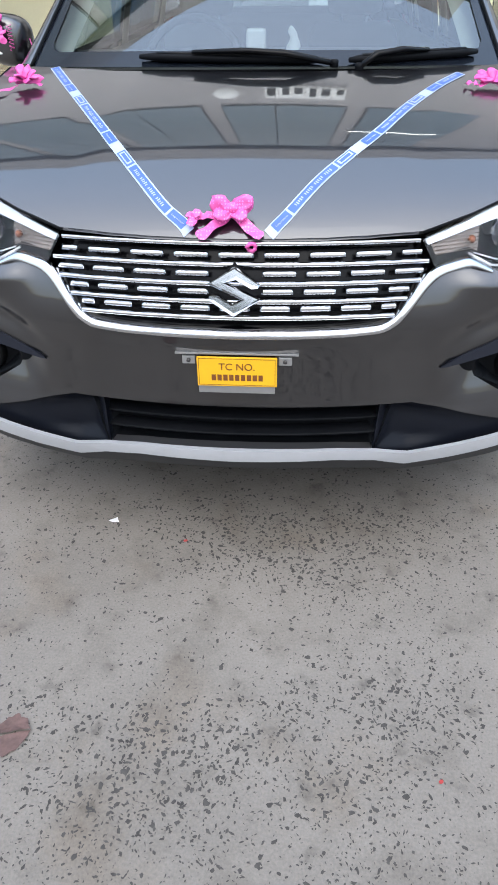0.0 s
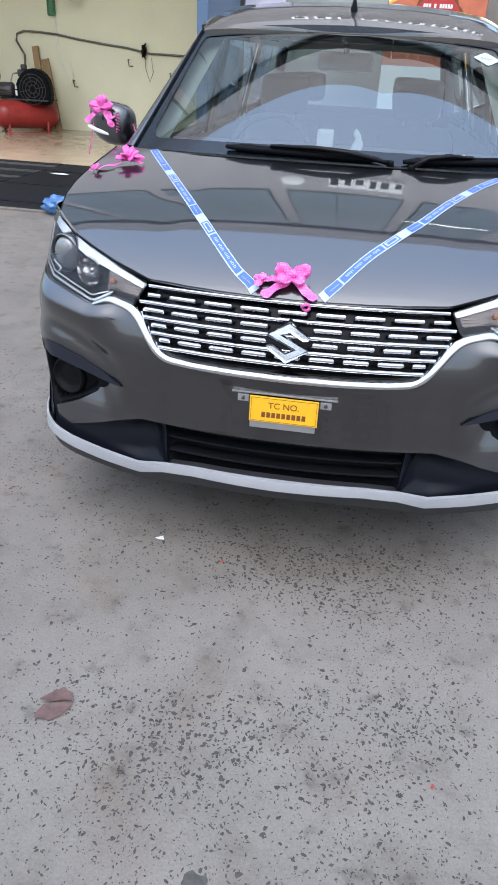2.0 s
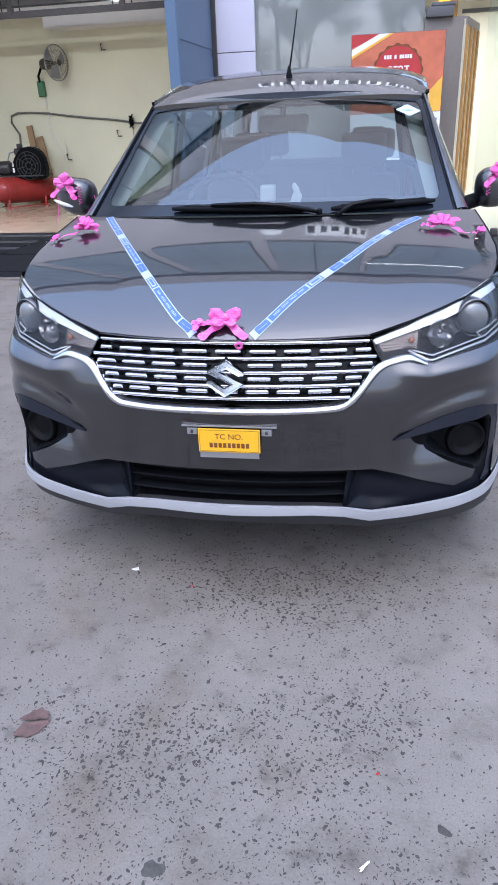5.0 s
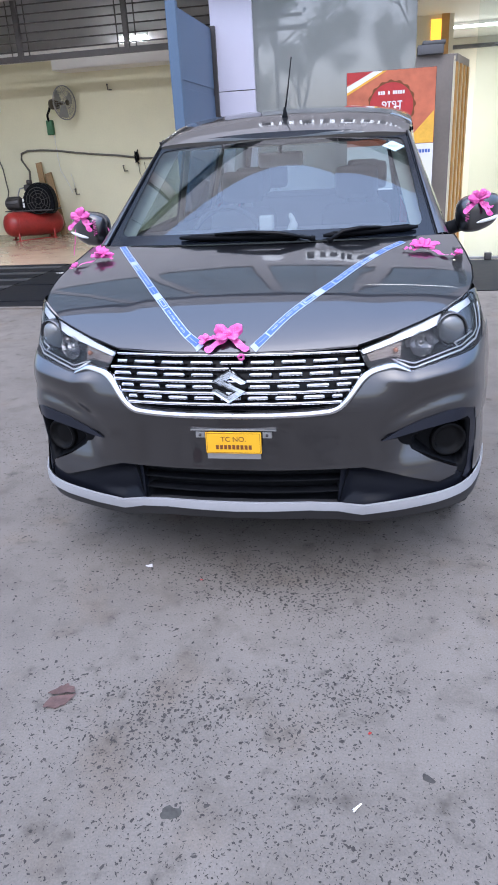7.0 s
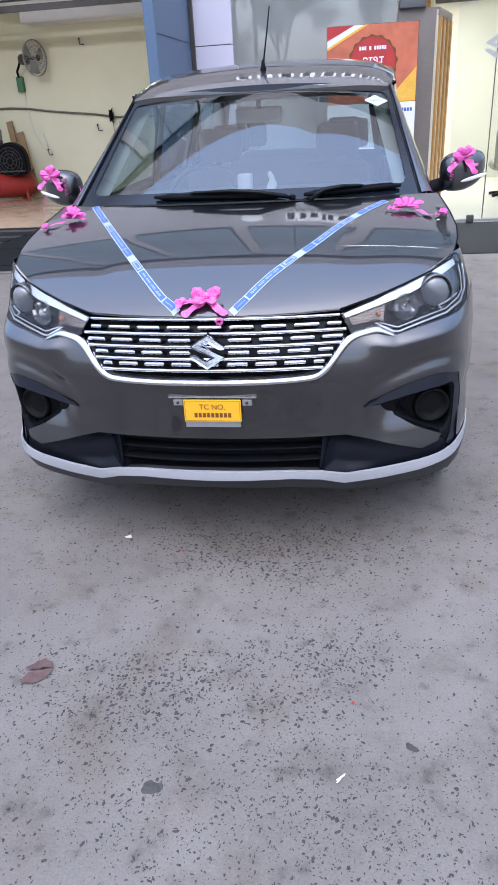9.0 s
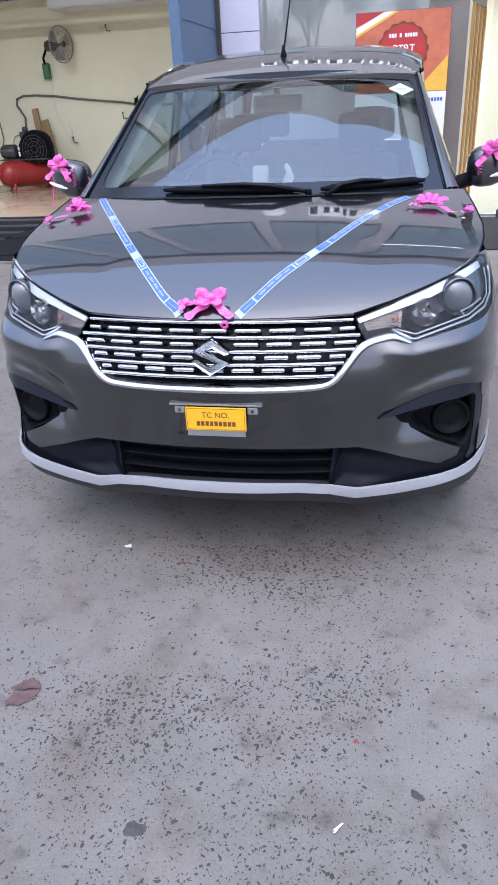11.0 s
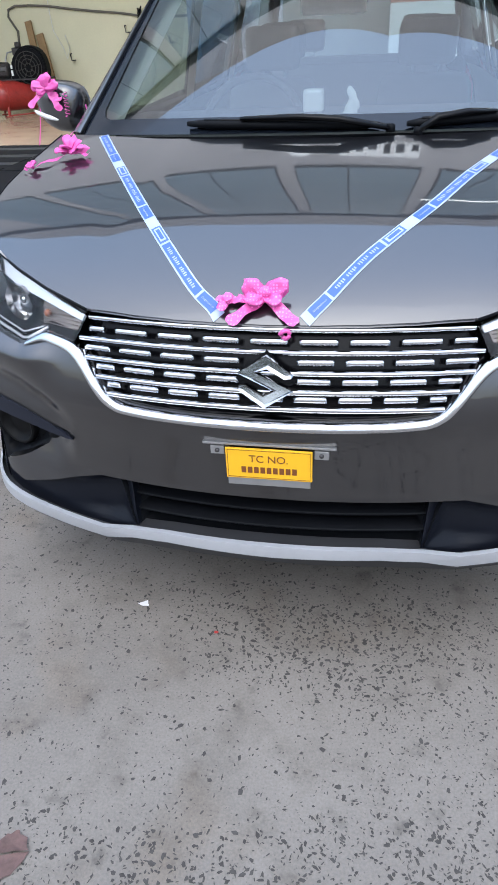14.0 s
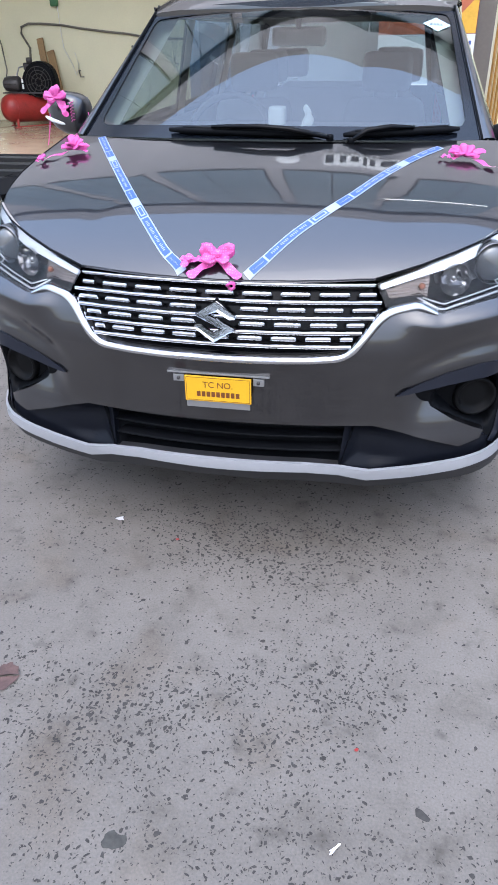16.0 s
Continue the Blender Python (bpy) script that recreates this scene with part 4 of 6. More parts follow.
part("tailgate", patch([(-0.76, 0.30), (0.76, 0.30), (0.76, 1.13), (-0.76, 1.13)], tail, 0.08, 0.08), PAINT, car)
part("rear_glass", patch([(-0.66, 1.14), (0.66, 1.14), (0.58, 1.56), (-0.58, 1.56)], tail, 0.1, 0.1), SIDEGLASS, car).visible_shadow = False
bm = bmesh.new()
for s in (1, -1):
    patch([(s * 0.64, 1.12), (s * 0.80, 1.12), (s * 0.64, 1.60), (s * 0.56, 1.60)], tail, 0.1, 0.1, bm=bm)
patch([(-0.6, 1.55), (0.6, 1.55), (0.6, 1.61), (-0.6, 1.61)], tail, 0.1, 0.1, bm=bm)
part("tail_frame", bm, PAINT, car)
TAILRED = material("red_lamp_plastic", (0.45, 0.02, 0.02), 0.15, coat=0.6)
for s in (1, -1):
    part("tail_lamp", box(s * 0.70, s * 0.765, 4.27, 4.36, 0.85, 1.30, 0.02), TAILRED, car)
part("underbody", box(-0.76, 0.76, 0.35, 4.25, 0.20, 0.33, 0.02), BLACK, car, smooth=False)
part("engine_bay", box(-0.70, 0.70, 0.22, 0.95, 0.30, 0.80, 0.03), BLACK, car, smooth=False)

# Wheels.
for s in (1, -1):
    for y in (0.80, 3.54):
        at = pose(s * 0.775, y, 0.315, 0, s * 90, 0)
        wheel = part("wheel", lathe([(0.19, -0.09), (0.27, -0.095), (0.305, -0.085), (0.315, -0.06), (0.315, 0.06), (0.305, 0.085), (0.27, 0.092), (0.205, 0.085), (0.19, 0.06)], at, 40), RUBBER, car, "black tyre on an alloy rim")
        rim = part("rim", lathe([(0.20, 0.082), (0.195, 0.05), (0.06, 0.045), (0.03, 0.06), (0.0, 0.06)], at, 32), RIM, wheel)
        for k in range(8):
            a = k * math.tau / 8
            part("spoke", rod([at @ Vector((0.04 * math.cos(a), 0.04 * math.sin(a), 0.062)), at @ Vector((0.19 * math.cos(a), 0.19 * math.sin(a), 0.075))], [0.02, 0.014], 6), RIM, wheel)
    part("arch_liner", rod([(s * 0.72, 0.80 - 0.36 * math.cos(math.pi * k / 10), 0.315 + 0.36 * math.sin(math.pi * k / 10)) for k in range(11)], 0.08, 6), BLACK, car)


# ---- fittings on the car ----
def hood_rear(x):
    return curve([(0, 0.75), (0.15, 0.757), (0.3, 0.776), (0.45, 0.812), (0.6, 0.865), (0.7, 0.905), (0.782, 0.93)], abs(x))


xs = [0.76 * (i / 20 - 1) for i in range(41)]
bm = bmesh.new()
rows = []
for x in xs:
    g = screen(max(-1, min(1, x / 0.715)), 0)
    y = hood_rear(x)
    rows.append([bm.verts.new(p) for p in ((x, y - 0.03, hood_form(x, y) - 0.03), (x, y + 0.012, hood_form(x, y) - 0.022), (x, (y + g.y) / 2 + 0.01, hood_form(x, y) - 0.012), (x, g.y + 0.01, g.z - 0.006))])
for a, b in zip(rows, rows[1:]):
    for i in range(3):
        bm.faces.new((a[i], b[i], b[i + 1], a[i + 1]))
part("cowl", bm, BLACK, car, "black plastic cowl under the windshield")

for name, u0, u1, v0, v1, up_, pivot in (("left", -0.50, 0.26, 0.035, 0.012, 0.06, 0.30), ("right", 0.36, 0.90, 0.012, 0.055, 0.03, 0.93)):
    lift = Vector((0, -0.010, 0.013))
    pts = [screen(u0 + (u1 - u0) * k / 10, v0 + (v1 - v0) * k / 10) + lift for k in range(11)]
    wiper = part("wiper_blade", rod(pts, [0.008] + [0.015] * 9 + [0.008], 8, flat=0.8), BLACK, car, "black windshield wiper")
    mid = pts[5] + Vector((0, -0.012, 0.012))
    if name == "left":
        base = screen(0.30, 0.0) + Vector((0, -0.02, 0.012))
        arm = [base, pts[8] + Vector((0, -0.03, 0.018)), pts[6] + Vector((0, -0.02, 0.022)), pts[3] + Vector((0, -0.012, 0.016))]
    else:
        base = screen(0.40, 0.0) + Vector((0, -0.03, 0.004))
        arm = [base, pts[2] + Vector((0, -0.03, 0.014)), pts[4] + Vector((0, -0.02, 0.020)), pts[6] + Vector((0, -0.010, 0.014))]
    part("wiper_arm", rod(arm, [0.013, 0.015, 0.013, 0.009], 8, flat=0.6), GLOSSBLACK, wiper)
    part("wiper_spine", rod([p + Vector((0, -0.004, 0.010)) for p in pts[1:10]], 0.005, 6), GLOSSBLACK, wiper)
    part("pivot_cap", lathe([(0.012, -0.01), (0.012, 0.006), (0.008, 0.010), (0.0, 0.010)], Matrix.Translation(base), 16), BLACK, wiper)

# Door mirrors.
for s in (1, -1):
    bm = bmesh.new()
    bmesh.ops.create_uvsphere(bm, u_segments=28, v_segments=18, radius=1.0)
    for v in bm.verts:
        p = [math.copysign(abs(c) ** 0.62, c) for c in v.co]
        x, y, z = p[0] * 0.100, p[1] * 0.075, p[2] * 0.080
        z += 0.018 * p[0] * 0.5 - 0.014 * max(0, p[0]) * (1 if p[2] < 0 else 0) * -1.6
        y += 0.028 * p[0] ** 2 + 0.030 * p[0]
        v.co = Vector((s * (0.926 + x), 1.27 + y, 1.197 + z))
    if s < 0:
        bmesh.ops.reverse_faces(bm, faces=bm.faces)
    mirror = part("door_mirror", bm, PAINT, car, "grey door mirror with a pale indicator strip")
    part("mirror_base", rod([(s * 0.755, 1.24, 1.12), (s * 0.80, 1.25, 1.135), (s * 0.86, 1.27, 1.15)], [0.035, 0.03, 0.03], 10), BLACK, mirror)
    part("mirror_indicator", rod([(s * (0.90 + 0.125 * k / 6), 1.200 + 0.0035 * k * k / 2, 1.158 + 0.004 * k) for k in range(7)], [0.004, 0.009, 0.011, 0.011, 0.010, 0.009, 0.004], 8, flat=0.8), WHITE, mirror, "pale indicator lens")
    part("mirror_glass", box(s * 0.86, s * 0.98, 1.335, 1.341, 1.155, 1.25, 0.002), CHROME, mirror)
    part("mirror_triangle", rod([(s * 0.735, 1.02, 1.14), (s * 0.74, 1.16, 1.15), (s * 0.735, 1.22, 1.2)], [0.012, 0.03, 0.012], 8), BLACK, car)

# Aerial.
aerial = part("aerial_base", lathe([(0.017, -0.02), (0.015, 0.004), (0.010, 0.022), (0.006, 0.045), (0.0, 0.047)], pose(-0.03, 1.83, 1.660), 20), BLACK, car, "black roof aerial")
part("aerial_whip", rod([(-0.03, 1.835, 1.68), (-0.018, 1.89, 1.80), (-0.005, 1.955, 1.945)], [0.0046, 0.0038, 0.0030], 6), BLACK, aerial)

# Number plate holder; the number itself is only bars.
py = front(0.12, 0.60) - 0.004
raise_ = Matrix.Translation((0.006, 0.0, 0.013))
holder = part("plate_bracket", box(-0.152, 0.146, py - 0.012, py - 0.002, 0.620, 0.6255, 0.001), GREYPLASTIC, car, "thin bright bracket strip", smooth=False)
for s in (-1, 1):
    c = s * 0.117 - 0.003
    part("bracket_tab", box(c - 0.016, c + 0.016, py - 0.008, py + 0.01, 0.592, 0.614, 0.002), GREYPLASTIC, holder, smooth=False)
    part("tab_screw", lathe([(0.005, 0.0), (0.005, 0.004), (0.0, 0.005)], pose(c, py - 0.008, 0.603, 90), 10), DARKSTEEL, holder)
plate = part("number_plate", box(-0.099, 0.095, py - 0.019, py - 0.014, 0.538, 0.617, 0.0015), YELLOW, car, "yellow trade plate with brown print", smooth=False)
part("tape_strip", box(-0.098, 0.090, py - 0.012, py - 0.009, 0.515, 0.545, 0.001), GREYPLASTIC, plate, "strip of bare metal under the plate", smooth=False)
for a in ((-0.095, 0.091, 0.5415, 0.5425), (-0.095, 0.091, 0.6125, 0.6135), (-0.095, -0.094, 0.5415, 0.6135), (0.090, 0.091, 0.5415, 0.6135)):
    part("border_line", box(a[0], a[1], py - 0.0196, py - 0.018, a[2], a[3]), INK, plate, smooth=False)
for k in range(9):
    x = -0.064 + 0.0143 * k
    part("print_bar", box(x, x + 0.0105, py - 0.0196, py - 0.018, 0.554, 0.570), INK, plate, smooth=False)


def lettering(name, words, size, m, mat, parent, depth=0.0004):
    """Printed words as a flat mesh in the built-in font."""
    cu = bpy.data.curves.new(name, "FONT")
    cu.body, cu.size, cu.align_x, cu.extrude = words, size, "CENTER", depth
    tmp = bpy.data.objects.new(name, cu)
    scene.collection.objects.link(tmp)
    bpy.context.view_layer.update()
    me = bpy.data.meshes.new_from_object(tmp.evaluated_get(bpy.context.evaluated_depsgraph_get()))
    bpy.data.objects.remove(tmp)
    me.transform(m)
    me.materials.clear()
    me.materials.append(mat)
    ob = new(name, me)
    ob.parent = parent
    ob.matrix_parent_inverse = parent.matrix_world.inverted()
    return ob


lettering("print_words", "TC NO.", 0.026, pose(-0.002, py - 0.0195, 0.583, 90), INK, plate)
for ob in [holder, plate] + holder.children_recursive + plate.children_recursive:
    ob.data.transform(raise_)


# ---- ribbons and bows ----
def polka():
    m = material("pink_dotted_ribbon", (0.66, 0.10, 0.36), 0.35, var=0.1, scale=30, fine=120)
    t = m.node_tree
    b = t.nodes["Principled BSDF"]
    old = b.inputs["Base Color"].links[0].from_socket
    vo = t.nodes.new("ShaderNodeTexVoronoi")
    vo.inputs["Scale"].default_value, vo.inputs["Randomness"].default_value = 150, 0.3
    co = t.nodes.new("ShaderNodeTexCoord")
    t.links.new(co.outputs["Object"], vo.inputs["Vector"])
    r = t.nodes.new("ShaderNodeValToRGB")
    r.color_ramp.elements[0].position, r.color_ramp.elements[1].position = 0.30, 0.36
    r.color_ramp.elements[0].color, r.color_ramp.elements[1].color = (1.5, 2.6, 1.9, 1), (1, 1, 1, 1)
    t.links.new(vo.outputs["Distance"], r.inputs[0])
    x = t.nodes.new("ShaderNodeMix")
    x.data_type, x.blend_type = "RGBA", "MULTIPLY"
    x.inputs["Factor"].default_value = 1.0
    t.links.new(old, x.inputs["A"])
    t.links.new(r.outputs[0], x.inputs["B"])
    t.links.new(x.outputs["Result"], b.inputs["Base Color"])
    return m


DOTTED = polka()


def strip(points, widths, thick=0.0006, bm=None, ups=None):
    """A ribbon through points; widths are vectors from its middle to its edge."""
    bm = bm or bmesh.new()
    a = [bm.verts.new(Vector(p) - w) for p, w in zip(points, widths)]
    m = [bm.verts.new(Vector(p)) for p in points]
    b = [bm.verts.new(Vector(p) + w) for p, w in zip(points, widths)]
    for i in range(len(a) - 1):
        bm.faces.new((a[i], a[i + 1], m[i + 1], m[i]))
        bm.faces.new((m[i], m[i + 1], b[i + 1], b[i]))
    return bm


def puff(m, ang, ln, wide, tilt, seed):
    """One gathered loop of a bow: a flattened, creased bag of ribbon, open at its outer end."""
    rng = random.Random(seed)
    a = radians(ang)
    d, n = Vector((math.cos(a), math.sin(a), 0)), Vector((-math.sin(a), math.cos(a), 0))
    up_ = Vector((0, 0, 1))
    bm = bmesh.new()
    rings = []
    ph = rng.uniform(0, 6)
    for j in range(11):
        s = j / 10
        w = wide * (0.22 + 0.78 * math.sin(math.pi * min(1, 0.10 + 0.58 * s + 0.30 * s ** 4)) ** 0.8) * (1 if j < 10 else 0.55)
        h = wide * 0.42 * math.sin(math.pi * min(1, 0.10 + 0.60 * s + 0.28 * s ** 4)) ** 0.8
        c = d * (ln * s) + up_ * (0.004 + wide * 0.5 + ln * tilt * s * (1.25 - 0.6 * s))
        ring = []
        for k in range(18):
            t = k * math.tau / 18
            crease = 1 + (0.28 * math.sin(5 * t + ph) + 0.05 * math.sin(11 * t + 3 * s + ph)) * (1 - s * s)
            ring.append(bm.verts.new(m @ (c + n * (w * math.cos(t) * crease) + up_ * (h * math.sin(t) * crease))))
        rings.append(ring)
    for p, q in zip(rings, rings[1:]):
        for k in range(18):
            bm.faces.new((p[k], p[(k + 1) % 18], q[(k + 1) % 18], q[k]))
    for j, ring in enumerate(rings):
        for v in ring:
            v.co += noise.noise_vector(v.co * 62 + Vector((seed, 0, 0))) * (0.0075 * (0.25 + 0.75 * j / 10))
    return bm


def bow(label, m, size, petals, tails, mat, width=0.02, seed=1, raised=0):
    """A pull bow: gathered loops about a knot, with loose tails. petals: (angle, length, tilt); tails: (angle, length, curl)."""
    rng = random.Random(seed)
    b = thing("gift_bow", label, "bow", m.translation, "pink bows")
    for i, (ang, ln, tilt) in enumerate(petals):
        ang, ln = ang + rng.uniform(-11, 11) * (len(petals) > 5), ln * rng.uniform(0.82, 1.15)
        part("loop", puff(m @ pose(0, 0, 0.004, (raised if math.sin(radians(ang)) > -0.2 else 0) + rng.uniform(-8, 12), 0, 0), ang, ln, width * 0.95, tilt, seed * 31 + i), mat, b)
    for ang, ln, curl in tails:
        a = radians(ang)
        d, n = Vector((math.cos(a), math.sin(a), 0)), Vector((-math.sin(a), math.cos(a), 0))
        pts, ws = [], []
        for k in range(17):
            s = k / 16
            wob = curl * math.sin(14 * s) * s
            ripple = 0.0025 * math.sin(11 * s + ang)
            pts.append(m @ (d * (ln * s) + n * (wob * 0.4) + Vector((0, 0, size * 0.08 * (1 - s) + 0.003 + ripple + abs(wob) * 0.5))))
            end = 1.0 if s < 0.85 else 1.0 - 0.55 * ((s - 0.85) / 0.15) ** 2
            ws.append((m.to_3x3() @ (n + Vector((0, 0, 0.4 * wob / 0.012 + 0.25 * math.sin(9 * s + ang))))).normalized() * width * (0.45 + 0.35 * s) * end * (1.0 if curl < 0.01 else 0.8))
        part("tail", strip(pts, ws), mat, b)
    bm = bmesh.new()
    bmesh.ops.create_icosphere(bm, subdivisions=2, radius=width * 0.55, matrix=m @ Matrix.Translation((0, 0, size * 0.22)))
    for v in bm.verts:
        v.co += Vector([rng.uniform(-1, 1) * width * 0.12 for _ in range(3)])
    part("knot", bm, mat, b)
    return b


def on_hood(x, y, rise=0.0):
    """A pose on the hood, its z axis along the surface's normal and y axis to the rear."""
    e = 0.01
    n = Vector((-(hood_z(x + e, y) - hood_z(x - e, y)) / (2 * e), -(hood_z(x, y + e) - hood_z(x, y - e)) / (2 * e), 1)).normalized()
    yv = (Vector((0, 1, 0)) - n * n.y).normalized()
    xv = yv.cross(n)
    r = Matrix((xv, yv, n)).transposed().to_4x4()
    return Matrix.Translation(Vector((x, y, hood_z(x, y))) + n * rise) @ r


def hood_ribbon(label, knots, width):
    rb = thing("ribbon_strip", label, "ribbon", (knots[0][0], knots[0][1], hood_z(*knots[0])), "hood ribbons")
    pts = []
    for k in range(len(knots) - 1):
        p0, p1, p2, p3 = (knots[max(0, min(len(knots) - 1, k + d))] for d in (-1, 0, 1, 2))
        for i in range(12):
            t = i / 12
            q = [0.5 * (2 * p1[c] + (p2[c] - p0[c]) * t + (2 * p0[c] - 5 * p1[c] + 4 * p2[c] - p3[c]) * t * t + (3 * p1[c] - p0[c] - 3 * p2[c] + p3[c]) * t**3) for c in (0, 1)]
            pts.append(q)
    pts.append(list(knots[-1]))
    P = [Vector((x, y, hood_z(x, y) + 0.001)) for x, y in pts]
    S = [0.0]
    for a, b in zip(P, P[1:]):
        S.append(S[-1] + (b - a).length)

    def at(s):
        s = max(0, min(S[-1], s))
        for i in range(len(S) - 1):
            if s <= S[i + 1]:
                return P[i].lerp(P[i + 1], (s - S[i]) / max(1e-9, S[i + 1] - S[i])), (P[i + 1] - P[i]).normalized()
        return P[-1], (P[-1] - P[-2]).normalized()

    def piece(name, s0, s1, o0, o1, mat, rise, n=8):
        c = []
        for k in range(n + 1):
            p, d = at(s0 + (s1 - s0) * k / n)
            side = d.cross(Vector((0, 0, 1))).normalized()
            x, y = (p + side * (o0 + o1) / 2).xy
            c.append([Vector((x + side.x * o, y + side.y * o, 0)) for o in (-abs(o1 - o0) / 2, 0, abs(o1 - o0) / 2)])
        bm = bmesh.new()
        grid_ = [[bm.verts.new((q.x, q.y, hood_z(q.x, q.y) + rise)) for q in row] for row in c]
        for a, b in zip(grid_, grid_[1:]):
            for i in range(2):
                bm.faces.new((a[i], b[i], b[i + 1], a[i + 1]))
        part(name, bm, mat, rb)

    h = width / 2
    piece("ribbon_band", 0, S[-1], -h, h, RIBBONWHITE, 0.0012, 60)
    s = 0.02
    while s < S[-1] - 0.05:
        # a framed small block, a long printed block, another framed block, then bare ribbon
        piece("print_block", s, s + 0.055, -h * 0.82, h * 0.82, RIBBONBLUE, 0.0018)
        mid, along = at(s + 0.0275)
        if knots[0][0] < 0:
            along = -along
        z_ = on_hood(mid.x, mid.y).col[2].xyz
        x_ = (along - z_ * along.dot(z_)).normalized()
        y_ = z_.cross(x_)
        lay = Matrix((x_, y_, z_)).transposed().to_4x4()
        lay.translation = Vector((mid.x, mid.y, hood_z(mid.x, mid.y))) + z_ * 0.0024 - y_ * 0.0022
        lettering("print_words", "Congratulations", 0.0064, lay, RIBBONWHITE, rb, 0.0001)
        e = min(s + 0.245, S[-1] - 0.005)
        if e > s + 0.08:
            piece("print_block", s + 0.062, e, -h * 0.74, h * 0.74, RIBBONBLUE, 0.0018)
            k = s + 0.075
            i = 0
            while k < e - 0.016:
                if i % 6:
                    piece("print_bar", k, k + 0.0036, -h * 0.30, h * (0.30 - 0.12 * (i % 2)), RIBBONWHITE, 0.0024, 1)
                k += 0.0068
                i += 1
        e2 = min(s + 0.315, S[-1] - 0.005)
        if e2 > s + 0.26:
            piece("print_block", s + 0.252, e2, -h * 0.78, h * 0.78, RIBBONBLUE, 0.0018)
            piece("print_block", s + 0.258, e2 - 0.006, -h * 0.52, h * 0.52, RIBBONWHITE, 0.0024)
            piece("print_block", s + 0.264, e2 - 0.012, -h * 0.30, h * 0.30, RIBBONBLUE, 0.0030)
        s += 0.36
    return rb


hood_ribbon("pale blue printed ribbon laid straight over the hood", [(-0.108, 0.088), (-0.126, 0.108), (-0.184, 0.159), (-0.296, 0.301), (-0.395, 0.444), (-0.546, 0.698), (-0.637, 0.86)], 0.028)
hood_ribbon("pale blue printed ribbon laid in a curve over the hood", [(0.074, 0.088), (0.091, 0.109), (0.118, 0.142), (0.186, 0.242), (0.253, 0.327), (0.334, 0.435), (0.418, 0.586), (0.499, 0.717), (0.571, 0.815)], 0.028)

bow("dotted pink pull bow on the hood's front edge", on_hood(-0.012, 0.128, 0.002), 0.06, [(140, 0.060, 0.10), (40, 0.060, 0.10), (90, 0.022, 0.5), (214, 0.042, 0.25), (326, 0.042, 0.25)], [(222, 0.100, 0.0), (318, 0.096, 0.0), (190, 0.098, 0.016)], DOTTED, 0.0205, 3, 50)
bow("small dotted pink curl beside the bow", on_hood(-0.100, 0.114, 0.002), 0.03, [(150, 0.020, 0.5), (40, 0.022, 0.5), (260, 0.022, 0.4)], [(20, 0.06, 0.008)], DOTTED, 0.010, 4)
bow("frilly pink satin bow on the front wing, tail tied off", on_hood(-0.682, 0.726, 0.002), 0.06, [(k * 37, (0.056, 0.036, 0.048)[k % 3] * (1.0 if math.cos(radians(k * 37)) > -0.2 else 0.75), 0.15 + 0.22 * (k % 4)) for k in range(11)], [(214, 0.12, 0.004), (-18, 0.06, 0.012)], PINK, 0.0120, 5, 22)
bow("pink satin bow on the front wing, ends curled", on_hood(0.648, 0.741, 0.002), 0.06, [(158, 0.060, 0.2), (24, 0.060, 0.25), (188, 0.058, 0.12), (-8, 0.054, 0.15), (90, 0.028, 0.5), (125, 0.036, 0.4), (55, 0.038, 0.4), (212, 0.040, 0.1), (-38, 0.036, 0.1)], [(-35, 0.11, 0.004), (196, 0.085, 0.016), (212, 0.07, 0.018)], PINK, 0.0130, 7, 22)
for s in (-1, 1):
    x, y = s * 0.775, 0.655 if s < 0 else 0.70
    bow("small pink rosette knotted on the wing's edge", on_hood(x, y, 0.003), 0.03, [(k * 60 + 10, 0.016, 0.4) for k in range(6)], [(200, 0.03, 0.004)], PINK, 0.009, 11)
    m = Matrix.Translation((s * 0.925 - 0.026, 1.196 + 0.022 * s, 1.255)) @ pose(0, 0, 0, 66, 0, 0)
    bow("pink satin bow tied over the door mirror", m, 0.05, [(65, 0.046, 0.35), (120, 0.046, 0.3), (15, 0.050, 0.2), (165, 0.050, 0.2), (95, 0.034, 0.7), (200, 0.036, 0.2)], [(222, 0.085, 0.003), (308, 0.09, 0.008), (325, 0.07, 0.016)], PINK, 0.0155, 13 + s, 0)
    pts = [(s * (0.855 if s > 0 else 0.885) + 0.008 * math.cos(k * 0.9), (1.205 if s > 0 else 1.165) + 0.008 * math.sin(k * 0.9), 1.245 - 0.0016 * k) for k in range(48)]
    solid("curled_ribbon", rod(pts, 0.0012, 5), PINK, "thin pink curling ribbon hanging by the mirror", "ribbon", group="curled ribbons")
cord = solid("loose_ribbon", strip([(-1.005, 1.21, 1.20), (-1.015, 1.205, 1.14), (-1.03, 1.20, 1.075)], [Vector((0.0022, 0, 0))] * 3), PINK, "thin pale pink tail hanging from the mirror", "ribbon")
solid("ribbon_tie", rod([(-0.765, 0.66, 1.085), (-0.785, 0.80, 1.11), (-0.775, 0.95, 1.15), (-0.79, 1.12, 1.165), (-0.84, 1.22, 1.20)], 0.0026, 5, flat=0.4), PINK, "thin pink ribbon from the wing to the mirror", "ribbon")
solid("fallen_knot", rod([(0.036 + 0.010 * math.cos(k), front(0.04, 0.88) - 0.012 + 0.004 * math.sin(2 * k), 0.878 + 0.009 * math.sin(k)) for k in range(9)], 0.005, 6), PINK, "pink ribbon end hanging over the grille", "ribbon")


